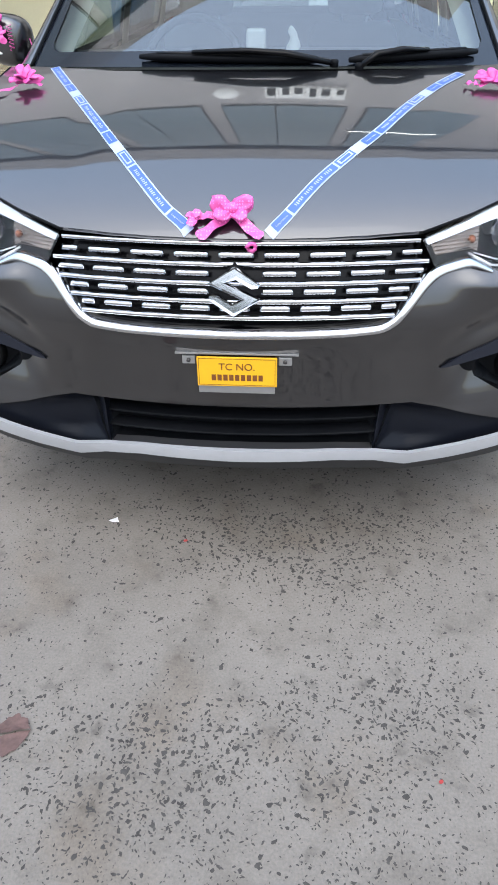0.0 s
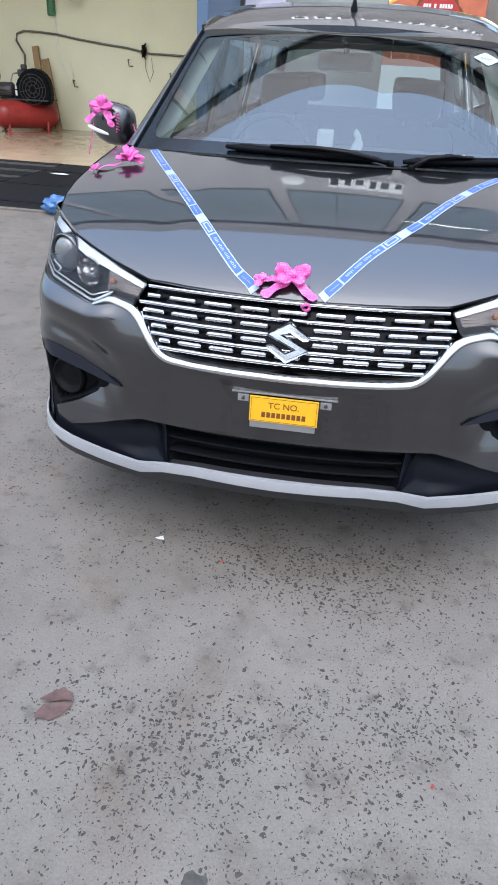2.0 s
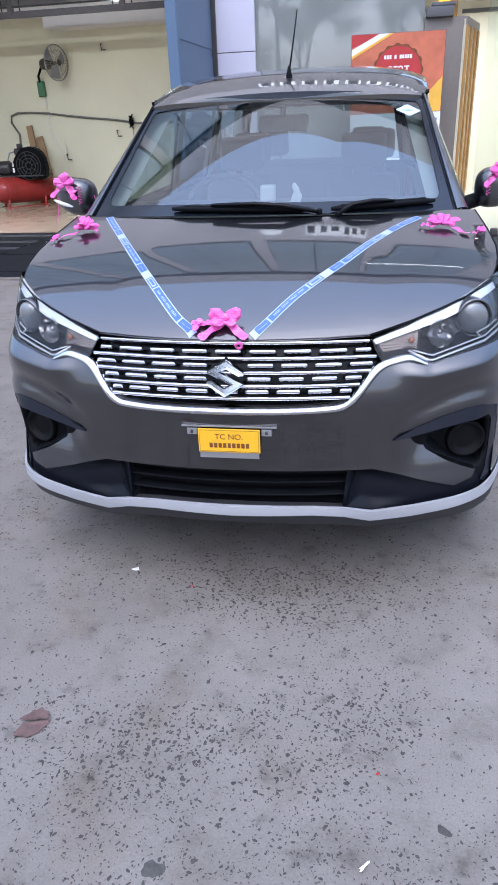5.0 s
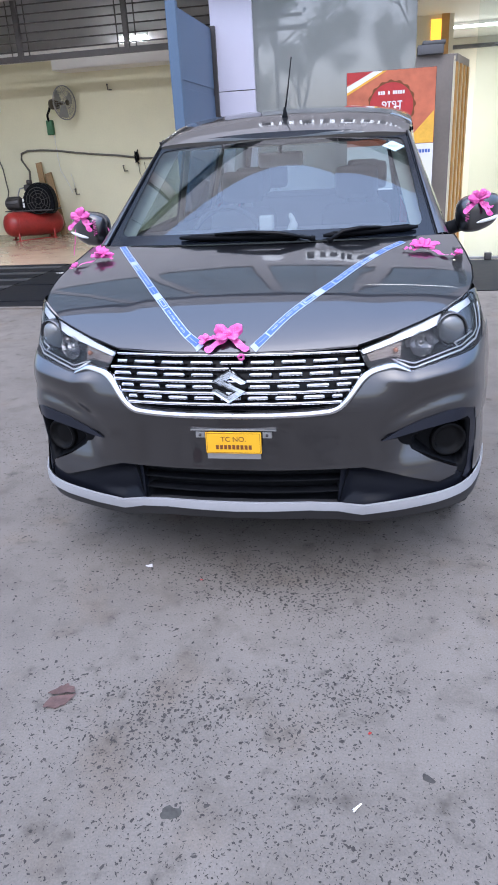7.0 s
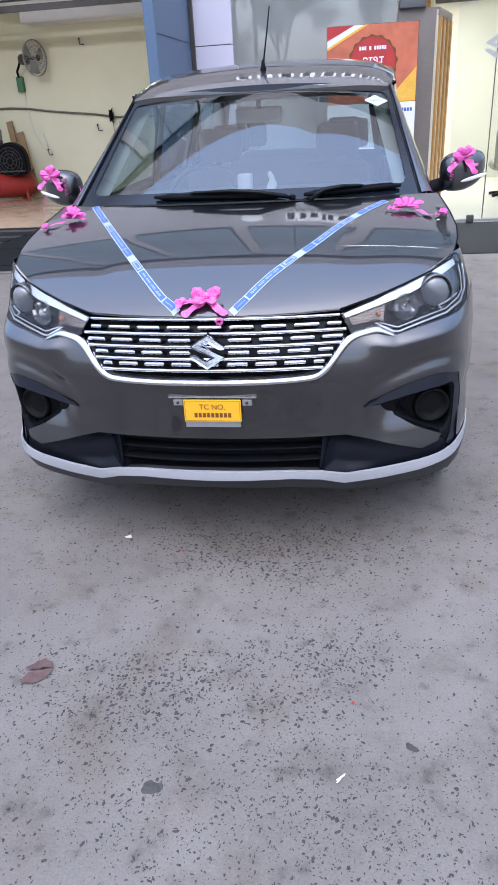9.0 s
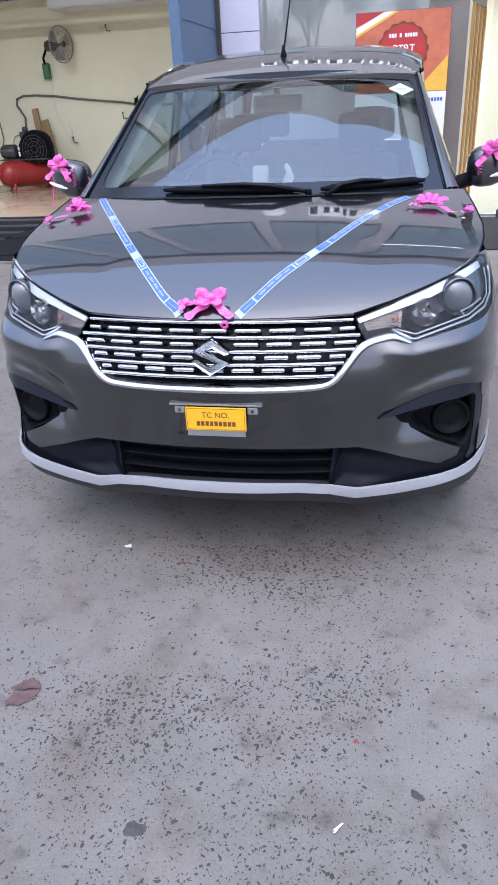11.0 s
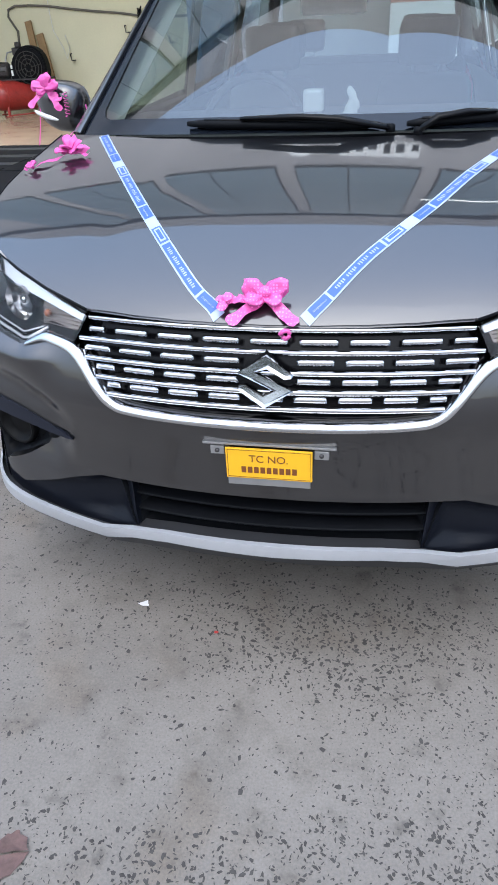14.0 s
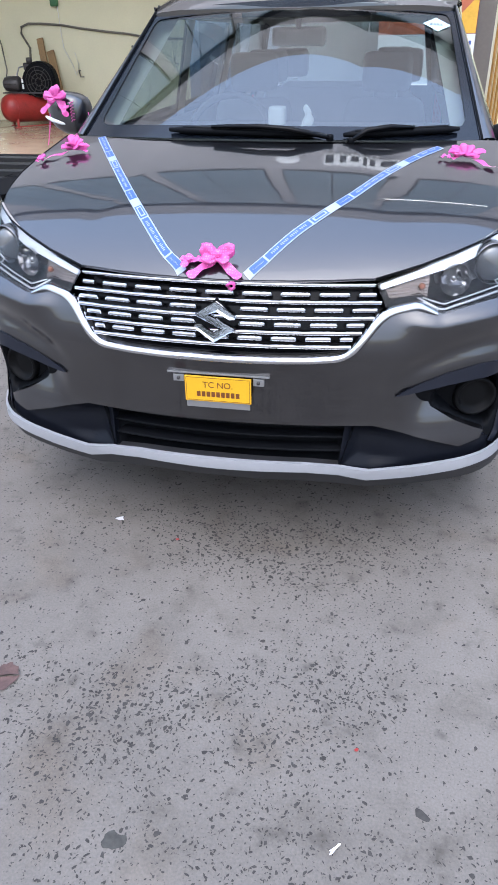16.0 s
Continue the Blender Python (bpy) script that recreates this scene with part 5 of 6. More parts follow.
def glint_sheet():
    """A clear sheet with yellowish creases painted in as glints."""
    m = glass("clear_sheet_painted_glints", (0.98, 0.98, 0.96), 1.10, 0.25)
    t = m.node_tree
    out = t.nodes["Material Output"]
    clear = out.inputs[0].links[0].from_socket
    co, nz, rp, df, mx = (t.nodes.new("ShaderNode" + k) for k in ("TexCoord", "TexNoise", "ValToRGB", "BsdfDiffuse", "MixShader"))
    nz.inputs["Scale"].default_value, nz.inputs["Detail"].default_value = 55, 4
    rp.color_ramp.elements[0].position, rp.color_ramp.elements[1].position = 0.62, 0.78
    df.inputs[0].default_value = (0.72, 0.70, 0.46, 1)
    t.links.new(co.outputs["Object"], nz.inputs["Vector"])
    t.links.new(nz.outputs["Fac"], rp.inputs[0])
    t.links.new(rp.outputs[0], mx.inputs[0])
    t.links.new(clear, mx.inputs[1])
    t.links.new(df.outputs[0], mx.inputs[2])
    t.links.new(mx.outputs[0], out.inputs[0])
    return m


GLINTS = glint_sheet()
# Glints on the wing's edge, painted as yellowish creases on an added clear sheet.
bm = bmesh.new()
rows = []
for j in range(40):
    t = j / 39
    y = 0.80 - 0.34 * t
    row = []
    for i in range(9):
        x = 0.776 + 0.008 * math.sin(9 * t) + 0.034 * (i / 8 - 0.5)
        k = 0.004 * abs(noise.noise(Vector((x * 60, y * 45, 2.0)))) + 0.003 * abs(noise.noise(Vector((x * 150, y * 110, 5.0))))
        drop = max(0.0, x - 0.785)
        row.append(bm.verts.new((x, y, hood_z(min(x, 0.785), y) - 0.9 * drop + 0.004 + k)))
    rows.append(row)
for a, b in zip(rows, rows[1:]):
    for i in range(8):
        bm.faces.new((a[i], b[i], b[i + 1], a[i + 1]))
solid("plastic_film", bm, GLINTS, "yellowish glints along the wing's edge, painted on a crinkled clear sheet", "film")

# ---- cabin ----
bm = bmesh.new()
rows = []
for k in range(17):
    u = k / 8 - 1
    g = screen(u * 0.97, 0.0)
    rows.append([bm.verts.new(p) for p in ((g.x, g.y + 0.03, g.z - 0.03), (g.x, g.y + 0.15, g.z - 0.012), (g.x, 1.32, 1.152 + 0.012 * (1 - u * u)), (g.x, 1.50, 1.145), (g.x, 1.56, 1.08), (g.x, 1.52, 0.80), (g.x, 1.45, 0.55))])
for a, b in zip(rows, rows[1:]):
    for i in range(6):
        bm.faces.new((a[i], b[i], b[i + 1], a[i + 1]))
part("dashboard", bm, DASH, car, "dark dashboard")
wheel_pts = [pose(-0.30, 1.56, 1.075, 62) @ Vector((0.185 * math.cos(k * math.tau / 32), 0.185 * math.sin(k * math.tau / 32), 0)) for k in range(32)]
steer = part("steering_wheel", rod(wheel_pts, 0.015, 8, closed=True), DASH, car, "dark steering wheel")
part("steering_hub", lathe([(0.07, -0.02), (0.07, 0.02), (0.0, 0.03)], pose(-0.30, 1.56, 1.075, 62), 20), DASH, steer)
for a in (0, 180, 270):
    q = pose(-0.30, 1.56, 1.075, 62)
    part("steering_spoke", rod([q @ Vector((0.05 * math.cos(radians(a)), 0.05 * math.sin(radians(a)), 0)), q @ Vector((0.18 * math.cos(radians(a)), 0.18 * math.sin(radians(a)), 0))], 0.014, 6), DASH, steer)


def seat(x, y, w, label):
    s = part("seat", box(x - w / 2, x + w / 2, y, y + 0.5, 0.42, 0.58, 0.05), SEAT, car, label)
    bm = box(x - w / 2, x + w / 2, y + 0.42, y + 0.56, 0.52, 1.17, 0.05)
    for v in bm.verts:
        v.co.y += 0.25 * (v.co.z - 0.52)
        v.co.x = x + (v.co.x - x) * (1 - 0.25 * max(0, v.co.z - 0.95) / 0.22)
    part("backrest", bm, SEAT, s)
    for hx in ((x,) if w < 0.7 else (x - w / 3, x + w / 3)):
        part("headrest", box(hx - 0.13, hx + 0.13, y + 0.60, y + 0.70, 1.20, 1.39, 0.04), SEAT, s)
        for d in (-0.06, 0.06):
            part("headrest_post", rod([(hx + d, y + 0.63, 1.12), (hx + d, y + 0.65, 1.25)], 0.006, 6), CHROME, s)
    return s


seat(-0.36, 1.85, 0.52, "beige front seat with headrest")
seat(0.36, 1.85, 0.52, "beige front seat with headrest")
seat(0.0, 2.75, 1.30, "beige middle bench seat")
seat(0.0, 3.50, 1.15, "beige rear bench seat")
part("cabin_floor", box(-0.76, 0.76, 0.98, 4.2, 0.33, 0.40), DASH, car, smooth=False)
bm = patch([(x * 0.97, y) for x, y in roof_half[:-1]] + [(0.0, 4.30)] + mirrored([(x * 0.97, y) for x, y in roof_half])[1:-1], lambda x, y: Vector((x, y, roof_z(x, y) - 0.035)), 0.1, 0.1)
part("headliner", bm, TRIM, car, "pale beige headliner")
for s in (1, -1):
    part("door_card", patch([(1.0, 0.45), (4.15, 0.45), (4.15, 1.10), (1.0, 1.10)], lambda y, z, s=s: Vector((s * (flank(y, z) - 0.035), y, z)), 0.3, 0.2), TRIM, car)
    bm = bmesh.new()
    for poly in ([(2.24, 1.10), (2.38, 1.10), (2.36, 1.58), (2.24, 1.58)], [(3.2, 1.10), (3.36, 1.10), (3.32, 1.58), (3.18, 1.58)], [(1.70, 1.57), (4.2, 1.57), (4.2, 1.54), (1.76, 1.54)]):
        patch(poly, lambda y, z, s=s: Vector((s * (glass_x(y, z) - 0.02), y, z)), 0.2, 0.1, bm=bm)
    part("pillar_trim", bm, TRIM, car)
    bm = bmesh.new()
    rows = [[bm.verts.new(screen(s, j / 8) + Vector((s * d, 0.03 + 0.03 * i, -0.02))) for i, d in enumerate((-0.085, -0.03, 0.03))] for j in range(9)]
    for a, b in zip(rows, rows[1:]):
        for i in range(2):
            bm.faces.new((a[i], a[i + 1], b[i + 1], b[i]))
    part("a_pillar_trim", bm, PILLARTRIM, car, "pale inner trim of the pillar")
rvm = part("rear_view_mirror", box(-0.145, 0.083, 1.60, 1.64, 1.425, 1.495, 0.018, seg=3), RVM, car, "grey rear view mirror with a small white label")
part("mirror_label", box(-0.118, -0.078, 1.597, 1.602, 1.45, 1.478), WHITE, rvm, smooth=False)
part("mirror_stalk", rod([(-0.03, 1.62, 1.48), (-0.03, 1.58, 1.55)], 0.012, 8), BLACK, rvm)
# Sticker on the glass.
STICK = material("pale_blue_sticker", (0.50, 0.68, 0.74), 0.6, var=0.06)
bm = bmesh.new()
c = (0.875, 0.835)
vs = [bm.verts.new(screen(c[0] + du, c[1] + dv) + Vector((0, -0.002, 0.003))) for du, dv in ((-0.085, 0.0), (0.0, -0.055), (0.085, 0.0), (0.0, 0.055))]
bm.faces.new(vs)
stick = part("windshield_sticker", bm, STICK, shield, "pale blue lozenge sticker with unreadable print")
for k in range(4):
    bm = bmesh.new()
    vs = [bm.verts.new(screen(c[0] - 0.04 + 0.02 * k + du, c[1] + dv) + Vector((0, -0.004, 0.005))) for du, dv in ((0, -0.008), (0.013, -0.008), (0.013, 0.008), (0, 0.008))]
    bm.faces.new(vs)
    part("print_bar", bm, GREYPLASTIC, stick)
# On the dashboard.
FIG = material("white_glazed_figure", (0.8, 0.82, 0.8), 0.3, coat=0.4, var=0.06, fine=80)
prof = [(0.026, 0.0), (0.028, 0.006), (0.020, 0.012), (0.024, 0.024), (0.019, 0.038), (0.012, 0.050), (0.014, 0.058), (0.015, 0.066), (0.010, 0.076), (0.004, 0.084), (0.0, 0.085)]
bm = lathe(prof, pose(0.072, 1.21, 1.150), 18)
for v in bm.verts:
    v.co.x += 0.006 * math.sin(70 * v.co.z)
    v.co.y = 1.21 + (v.co.y - 1.21) * 0.7
solid("dashboard_figurine", bm, FIG, "small white glazed figurine on the dashboard", "figurine")
solid("tissue_box", box(-0.088, -0.022, 1.23, 1.29, 1.152, 1.225, 0.012), FIG, "small white packet on the dashboard", "packet")


# Turn the car's body by its yaw.
for ob in car.children_recursive:
    if ob.name.split(".")[0] in ("aerial_base", "aerial_whip", "rear_view_mirror", "mirror_label", "mirror_stalk"):
        continue
    for v in ob.data.vertices:
        # The nose draws back and out towards its lower corners.
        k = min(1.0, abs(v.co.x) / 0.885) ** 2 * (1 - smooth((v.co.y - 0.42) / 0.35)) * (1 - smooth((v.co.z - 0.86) / 0.12))
        v.co = Vector((v.co.x * (1 + 0.018 * k), v.co.y + 0.020 * k, v.co.z - 0.012 * k))
        pull = min(1.0, abs(v.co.x) / 0.885) ** 5 * (1 - smooth((v.co.y - 0.48) / 0.35)) * math.exp(-(((v.co.z - 0.88) / 0.12) ** 2))
        v.co.x *= 1 - (0.028 if v.co.x < 0 else 0.012) * pull
        v.co += Vector((-YAW * max(0.0, v.co.y - 0.55), YAW * v.co.x, 0))


# ---- things round the car ----
def leaning(a, b, w, t, bm=None):
    """A plank from a to b."""
    a, b = Vector(a), Vector(b)
    d = (b - a).normalized()
    side = Vector((1, 0, 0)) - d * d.x
    side.normalize()
    n = d.cross(side)
    bm = bm or bmesh.new()
    m = Matrix((side, n, d)).transposed().to_4x4()
    got = bmesh.ops.create_cube(bm, size=1.0, matrix=Matrix.Translation((a + b) / 2) @ m @ Matrix.Diagonal((w, t, (b - a).length, 1)))
    return bm


RED = material("worn_red_paint", (0.30, 0.025, 0.02), 0.4, var=0.3, scale=5, fine=40)
WOOD = material("raw_plank_wood", (0.30, 0.19, 0.09), 0.75, var=0.25, scale=3, fine=40, bump=0.1)
GREENPLASTIC = material("green_fan_housing", (0.05, 0.16, 0.07), 0.5, var=0.1)
CABLE = material("grey_cable", (0.13, 0.12, 0.10), 0.6, var=0.2)
CARDBOARD = material("brown_cardboard", (0.23, 0.145, 0.085), 0.85, var=0.12, scale=4)

comp = thing("air_compressor", "red tank air compressor with black belt guard", "compressor", (-6.9, 12.0, 0.012))
at = look((-7.20, 11.62, 0.345), (-6.50, 12.50, 0.315))
part("tank", lathe([(0.0, 0.10), (0.10, 0.085), (0.19, 0.04), (0.235, -0.03), (0.25, -0.10), (0.25, -1.02), (0.225, -1.10), (0.15, -1.16), (0.0, -1.19)], at, 32), RED, comp, "worn red tank")
part("tank_seam", rod([at @ Vector((0.252 * math.cos(k * math.tau / 32), 0.252 * math.sin(k * math.tau / 32), -0.13)) for k in range(32)], 0.006, 5, closed=True), RED, comp)
outline_ = [(-6.98, 0.52), (-6.31, 0.52), (-6.25, 0.65), (-6.26, 0.86), (-6.32, 1.02), (-6.45, 1.11), (-6.64, 1.135), (-6.80, 1.06), (-6.93, 0.90), (-7.0, 0.70)]
bm = bmesh.new()
f = bm.faces.new([bm.verts.new((x, 11.90, z)) for x, z in outline_])
got = bmesh.ops.extrude_face_region(bm, geom=[f])
bmesh.ops.translate(bm, verts=[g for g in got["geom"] if isinstance(g, bmesh.types.BMVert)], vec=(0, 0.2, 0))
bmesh.ops.bevel(bm, geom=list(bm.edges), offset=0.03, segments=3, affect="EDGES")
guard = part("belt_guard", bm, BLACK, comp, "black belt guard", smooth=False)
GUARDWIRE = material("dusty_guard_wire", (0.05, 0.045, 0.04), 0.6, 0.3, var=0.3, scale=20)
for r in (0.07, 0.14, 0.20, 0.26):
    part("guard_wire", rod([(-6.60 + r * math.cos(k * math.tau / 28), 11.893, 0.78 + r * math.sin(k * math.tau / 28)) for k in range(28)], 0.007, 5, closed=True), GUARDWIRE, guard)
for k in range(8):
    a = k * math.tau / 8 + 0.2
    part("guard_wire", rod([(-6.60 + r * math.cos(a), 11.895, 0.78 + r * math.sin(a)) for r in (0.05, 0.26)], 0.006, 5), GUARDWIRE, guard)
part("guard_label", box(-6.955, -6.92, 11.885, 11.898, 0.66, 0.745), WHITE, comp, smooth=False)
part("guard_label", box(-6.955, -6.92, 11.885, 11.898, 0.77, 0.83), WHITE, comp, smooth=False)
part("motor", lathe([(0.0, -0.17), (0.08, -0.165), (0.12, -0.13), (0.13, -0.08), (0.13, 0.15), (0.10, 0.18), (0.0, 0.18)], pose(-7.20, 11.98, 0.74, 0, 90), 24), DARKSTEEL, comp, "dark motor with cooling ribs")
for k in range(10):
    a = k * math.tau / 10
    part("motor_rib", rod([(-7.27, 11.98 + 0.135 * math.cos(a), 0.74 + 0.135 * math.sin(a)), (-7.06, 11.98 + 0.135 * math.cos(a), 0.74 + 0.135 * math.sin(a))], 0.008, 4), DARKSTEEL, comp)
part("pump", box(-6.98, -6.76, 12.12, 12.36, 0.60, 0.96, 0.03), DARKSTEEL, comp)
for k in range(6):
    part("cooling_fin", box(-7.00, -6.74, 12.09, 12.39, 0.64 + 0.055 * k, 0.652 + 0.055 * k), DARKSTEEL, comp, smooth=False)
part("pump_head", box(-6.98, -6.76, 12.08, 12.38, 0.97, 1.10, 0.03), DARKSTEEL, comp)
part("air_filter", lathe([(0.0, -0.05), (0.055, -0.045), (0.06, 0.0), (0.055, 0.045), (0.0, 0.05)], pose(-6.84, 12.10, 1.14), 16), DARKSTEEL, comp)
part("delivery_pipe", rod([(-6.98, 12.16, 1.04), (-7.08, 12.10, 1.02), (-7.12, 12.06, 0.90), (-7.10, 12.05, 0.66), (-7.04, 12.05, 0.56)], 0.014, 8), RIM, comp)
part("bed_plate", box(-7.36, -6.30, 11.84, 12.30, 0.585, 0.605), DARKSTEEL, comp, smooth=False)
for x, y, dx, dy in ((-7.02, 11.66, 0.05, -0.12), (-7.20, 11.88, -0.08, 0.05), (-6.50, 12.22, 0.05, -0.10), (-6.68, 12.46, -0.06, 0.06)):
    part("leg", rod([(x, y, 0.26), (x + dx, y + dy, 0.02)], 0.024, 6), RED, comp)
    part("foot", box(x + dx - 0.05, x + dx + 0.05, y + dy - 0.03, y + dy + 0.03, 0.012, 0.026), RED, comp, smooth=False)
part("foot_bar", rod([(-6.97, 11.54, 0.03), (-6.45, 12.12, 0.03)], 0.014, 6), RED, comp)

for a, b, w in (((-6.42, 12.52, 0.02), (-6.80, 12.96, 1.28), 0.15), ((-6.72, 12.60, 0.02), (-6.99, 12.96, 1.50), 0.13)):
    solid("plank", leaning(a, b, w, 0.035), WOOD, "raw wooden plank leaning on the bay wall", "plank", group="leaning planks", smooth=False)

fan = thing("wall_fan", "wall fan with a round wire guard and green base", "fan", (-6.55, 12.98, 2.15))
FANGREY = material("pale_fan_wire", (0.30, 0.30, 0.29), 0.5, 0.3, var=0.1)
FANBROWN = material("brown_fan_motor", (0.055, 0.045, 0.030), 0.5, var=0.2)
part("base", box(-6.64, -6.50, 12.88, 12.99, 2.03, 2.32, 0.025), GREENPLASTIC, fan, "green housing")
part("arm", rod([(-6.57, 12.90, 2.30), (-6.55, 12.82, 2.40), (-6.44, 12.74, 2.52), (-6.38, 12.70, 2.62)], 0.024, 8), BLACK, fan)
at = pose(-6.05, 12.60, 2.60, 90, 0, 70)
part("motor", lathe([(0.0, -0.38), (0.06, -0.375), (0.095, -0.34), (0.105, -0.26), (0.10, -0.18), (0.06, -0.14), (0.03, -0.13), (0.03, 0.02), (0.0, 0.03)], at, 20), FANBROWN, fan, "brown motor housing")
for r, h, w in ((0.315, 0.04, 0.011), (0.315, 0.025, 0.008), (0.215, 0.085, 0.004), (0.11, 0.105, 0.005), (0.20, -0.06, 0.004)):
    part("guard_ring", rod([at @ Vector((r * math.cos(k * math.tau / 40), r * math.sin(k * math.tau / 40), h)) for k in range(40)], w, 6, closed=True), FANGREY, fan)
for k in range(36):
    a = k * math.tau / 36
    part("guard_wire", rod([at @ Vector((r * math.cos(a), r * math.sin(a), h)) for r, h in ((0.05, 0.112), (0.11, 0.105), (0.215, 0.085), (0.29, 0.06), (0.315, 0.035), (0.28, -0.01), (0.20, -0.06), (0.08, -0.10))], 0.0026, 4), FANGREY, fan)
part("guard_badge", lathe([(0.055, 0.106), (0.055, 0.116), (0.0, 0.12)], at, 18), FANBROWN, fan)
for k in range(3):
    a = k * math.tau / 3 + 0.4
    bm = bmesh.new()
    rows = []
    for i in range(6):
        r = 0.04 + 0.235 * i / 5
        w = 0.55 - 0.10 * i / 5
        rows.append([bm.verts.new(at @ Vector((r * math.cos(a + d * w), r * math.sin(a + d * w), 0.0 + 0.035 * d * (1 - 0.4 * i / 5)))) for d in (-1, -0.5, 0, 0.5, 1)])
    for p, q in zip(rows, rows[1:]):
        for i in range(4):
            bm.faces.new((p[i], q[i], q[i + 1], p[i + 1]))
    part("blade", bm, FANGREY, fan, "pale fan blade")

CY = 12.97
solid("wall_cable", rod([(-6.86, 12.2, 1.12), (-7.12, 12.75, 1.34), (-7.38, CY, 1.58), (-7.36, CY, 1.70), (-7.2, CY, 1.755), (-6.9, CY, 1.75), (-6.5, CY, 1.72), (-6.1, CY, 1.66), (-5.6, CY, 1.60), (-5.1, CY, 1.55), (-4.6, CY, 1.47), (-4.0, CY, 1.46), (-3.2, CY, 1.44)], 0.022, 6), CABLE, "grey cable slung along the bay wall", "cable")
knot = [(-4.72 + 0.05 * math.sin(2.3 * k), CY - 0.03, 1.56 + 0.09 * math.sin(1.7 * k) - 0.004 * k) for k in range(26)]
solid("cable_bundle", rod(knot, 0.012, 5), BLACK, "black bundle of cable hung on the wall", "cable")
solid("hanging_wire", rod([(-4.72, CY, 1.45), (-4.70, CY, 1.2), (-4.62, CY, 0.98), (-4.55, CY, 1.15), (-4.58, CY, 1.4)], 0.006, 5), CABLE, "thin wire hanging from the bundle", "wire", group="hanging wires")
solid("hanging_wire", rod([(-6.53, CY, 2.08), (-6.52, CY, 1.6), (-6.50, CY, 1.32), (-6.36, CY, 1.05), (-6.30, CY, 0.85), (-6.22, CY, 1.02), (-6.28, CY, 1.25)], 0.007, 5), WHITE, "pale wire hanging below the wall fan", "wire", group="hanging wires")
solid("wall_cable", rod([(-9.5, CY, 1.93), (-8.05, CY, 1.92), (-7.98, CY, 1.86), (-7.86, CY, 1.4), (-7.62, 12.6, 0.95), (-7.36, 12.0, 0.76)], 0.013, 6), CABLE, "grey cable running down to the compressor motor", "cable")
solid("cable_clip", box(-8.12, -7.92, CY - 0.05, 12.999, 1.85, 2.06, 0.02), CABLE, "grey junction box on the wall", "junction box")
sw = thing("switch_board", "white switch board on the bay wall", "switch", (-7.85, 12.98, 2.6))
part("plate", box(-8.02, -7.68, 12.96, 12.999, 2.55, 2.70, 0.006), WHITE, sw, smooth=False)
for k in range(4):
    part("switch", box(-8.0 + 0.08 * k, -7.94 + 0.08 * k, 12.945, 12.962, 2.57, 2.68, 0.004), DASH, sw, smooth=False)
for x, z in ((-6.22, 0.88), (-5.05, 1.30), (-5.2, 2.86), (-4.2, 1.1)):
    solid("wall_hook", rod([(x, 13.0, z + 0.05), (x, 12.94, z + 0.05), (x + 0.02, 12.93, z - 0.06), (x + 0.10, 12.93, z - 0.06)], 0.012, 5), DARKSTEEL, "bent iron hook in the bay wall", "hook", group="wall hooks")

for x0, x1, y0, y1, z0, z1 in ((-8.5, -7.58, 10.9, 11.5, 0.012, 0.62), (-8.35, -7.62, 10.95, 11.45, 0.622, 0.95)):
    bx = thing("cardboard_box", "brown cardboard box standing in the bay", "box", ((x0 + x1) / 2, y0, z0), "cardboard boxes")
    part("carton", box(x0, x1, y0, y1, z0, z1, 0.006), CARDBOARD, bx, smooth=False)
    part("flap", leaning((x1 - 0.2, y0 - 0.002, z1 - 0.01), (x1 - 0.2, y0 - 0.10, z1 - 0.16), 0.36, 0.006), CARDBOARD, bx, smooth=False)
    part("packing_tape", box(x0 - 0.001, x1 + 0.001, (y0 + y1) / 2 - 0.03, (y0 + y1) / 2 + 0.03, z1, z1 + 0.002), TRIM, bx, smooth=False)

STICKYELLOW = material("yellow_broom_stick", (0.55, 0.36, 0.03), 0.5, var=0.15)
for x0, z0, x1 in ((-7.90, 0.86, -7.62), (-8.08, 0.80, -7.95)):
    solid("broom_stick", rod([(x0, 10.86, z0), ((x0 + x1) / 2, 10.84, z0 / 2), (x1, 10.78, 0.028)], 0.014, 8), STICKYELLOW, "yellow broom stick leaning on the cardboard boxes", "stick", group="leaning sticks")
solid("floor_mop", rod([(-8.05, 10.60, 0.035), (-7.8, 10.62, 0.032), (-7.52, 10.66, 0.030)], [0.018, 0.02, 0.016], 8), BLACK, "black mop head lying on the bay floor", "mop")

# Standee before the glass.
ORANGE = material("orange_poster_print", (0.50, 0.14, 0.07), 0.5, var=0.22, scale=4, fine=14)
DEEPRED = material("deep_red_print", (0.42, 0.03, 0.03), 0.5, var=0.15, scale=9)
GOLD = material("gold_print", (0.75, 0.42, 0.05), 0.45, var=0.15)
PAPER = material("white_print", (0.75, 0.74, 0.74), 0.5, var=0.04)
PY = 7.70
st = thing("poster_standee", "orange festive poster on a standee before the glass wall", "poster", (0.53, PY, 0.008))
part("frame", box(-0.03, 1.07, PY, PY + 0.02, 0.05, 2.33, 0.004), DARKSTEEL, st, smooth=False)
part("poster", box(-0.025, 1.065, PY - 0.004, PY, 1.47, 2.325), ORANGE, st, "orange printed poster", smooth=False)
part("lower_panel", box(-0.025, 1.065, PY - 0.004, PY, 0.06, 1.468), PAPER, st, "white lower panel", smooth=False)
part("foot", box(0.05, 1.0, PY - 0.18, PY + 0.2, 0.008, 0.05, 0.01), DARKSTEEL, st, smooth=False)


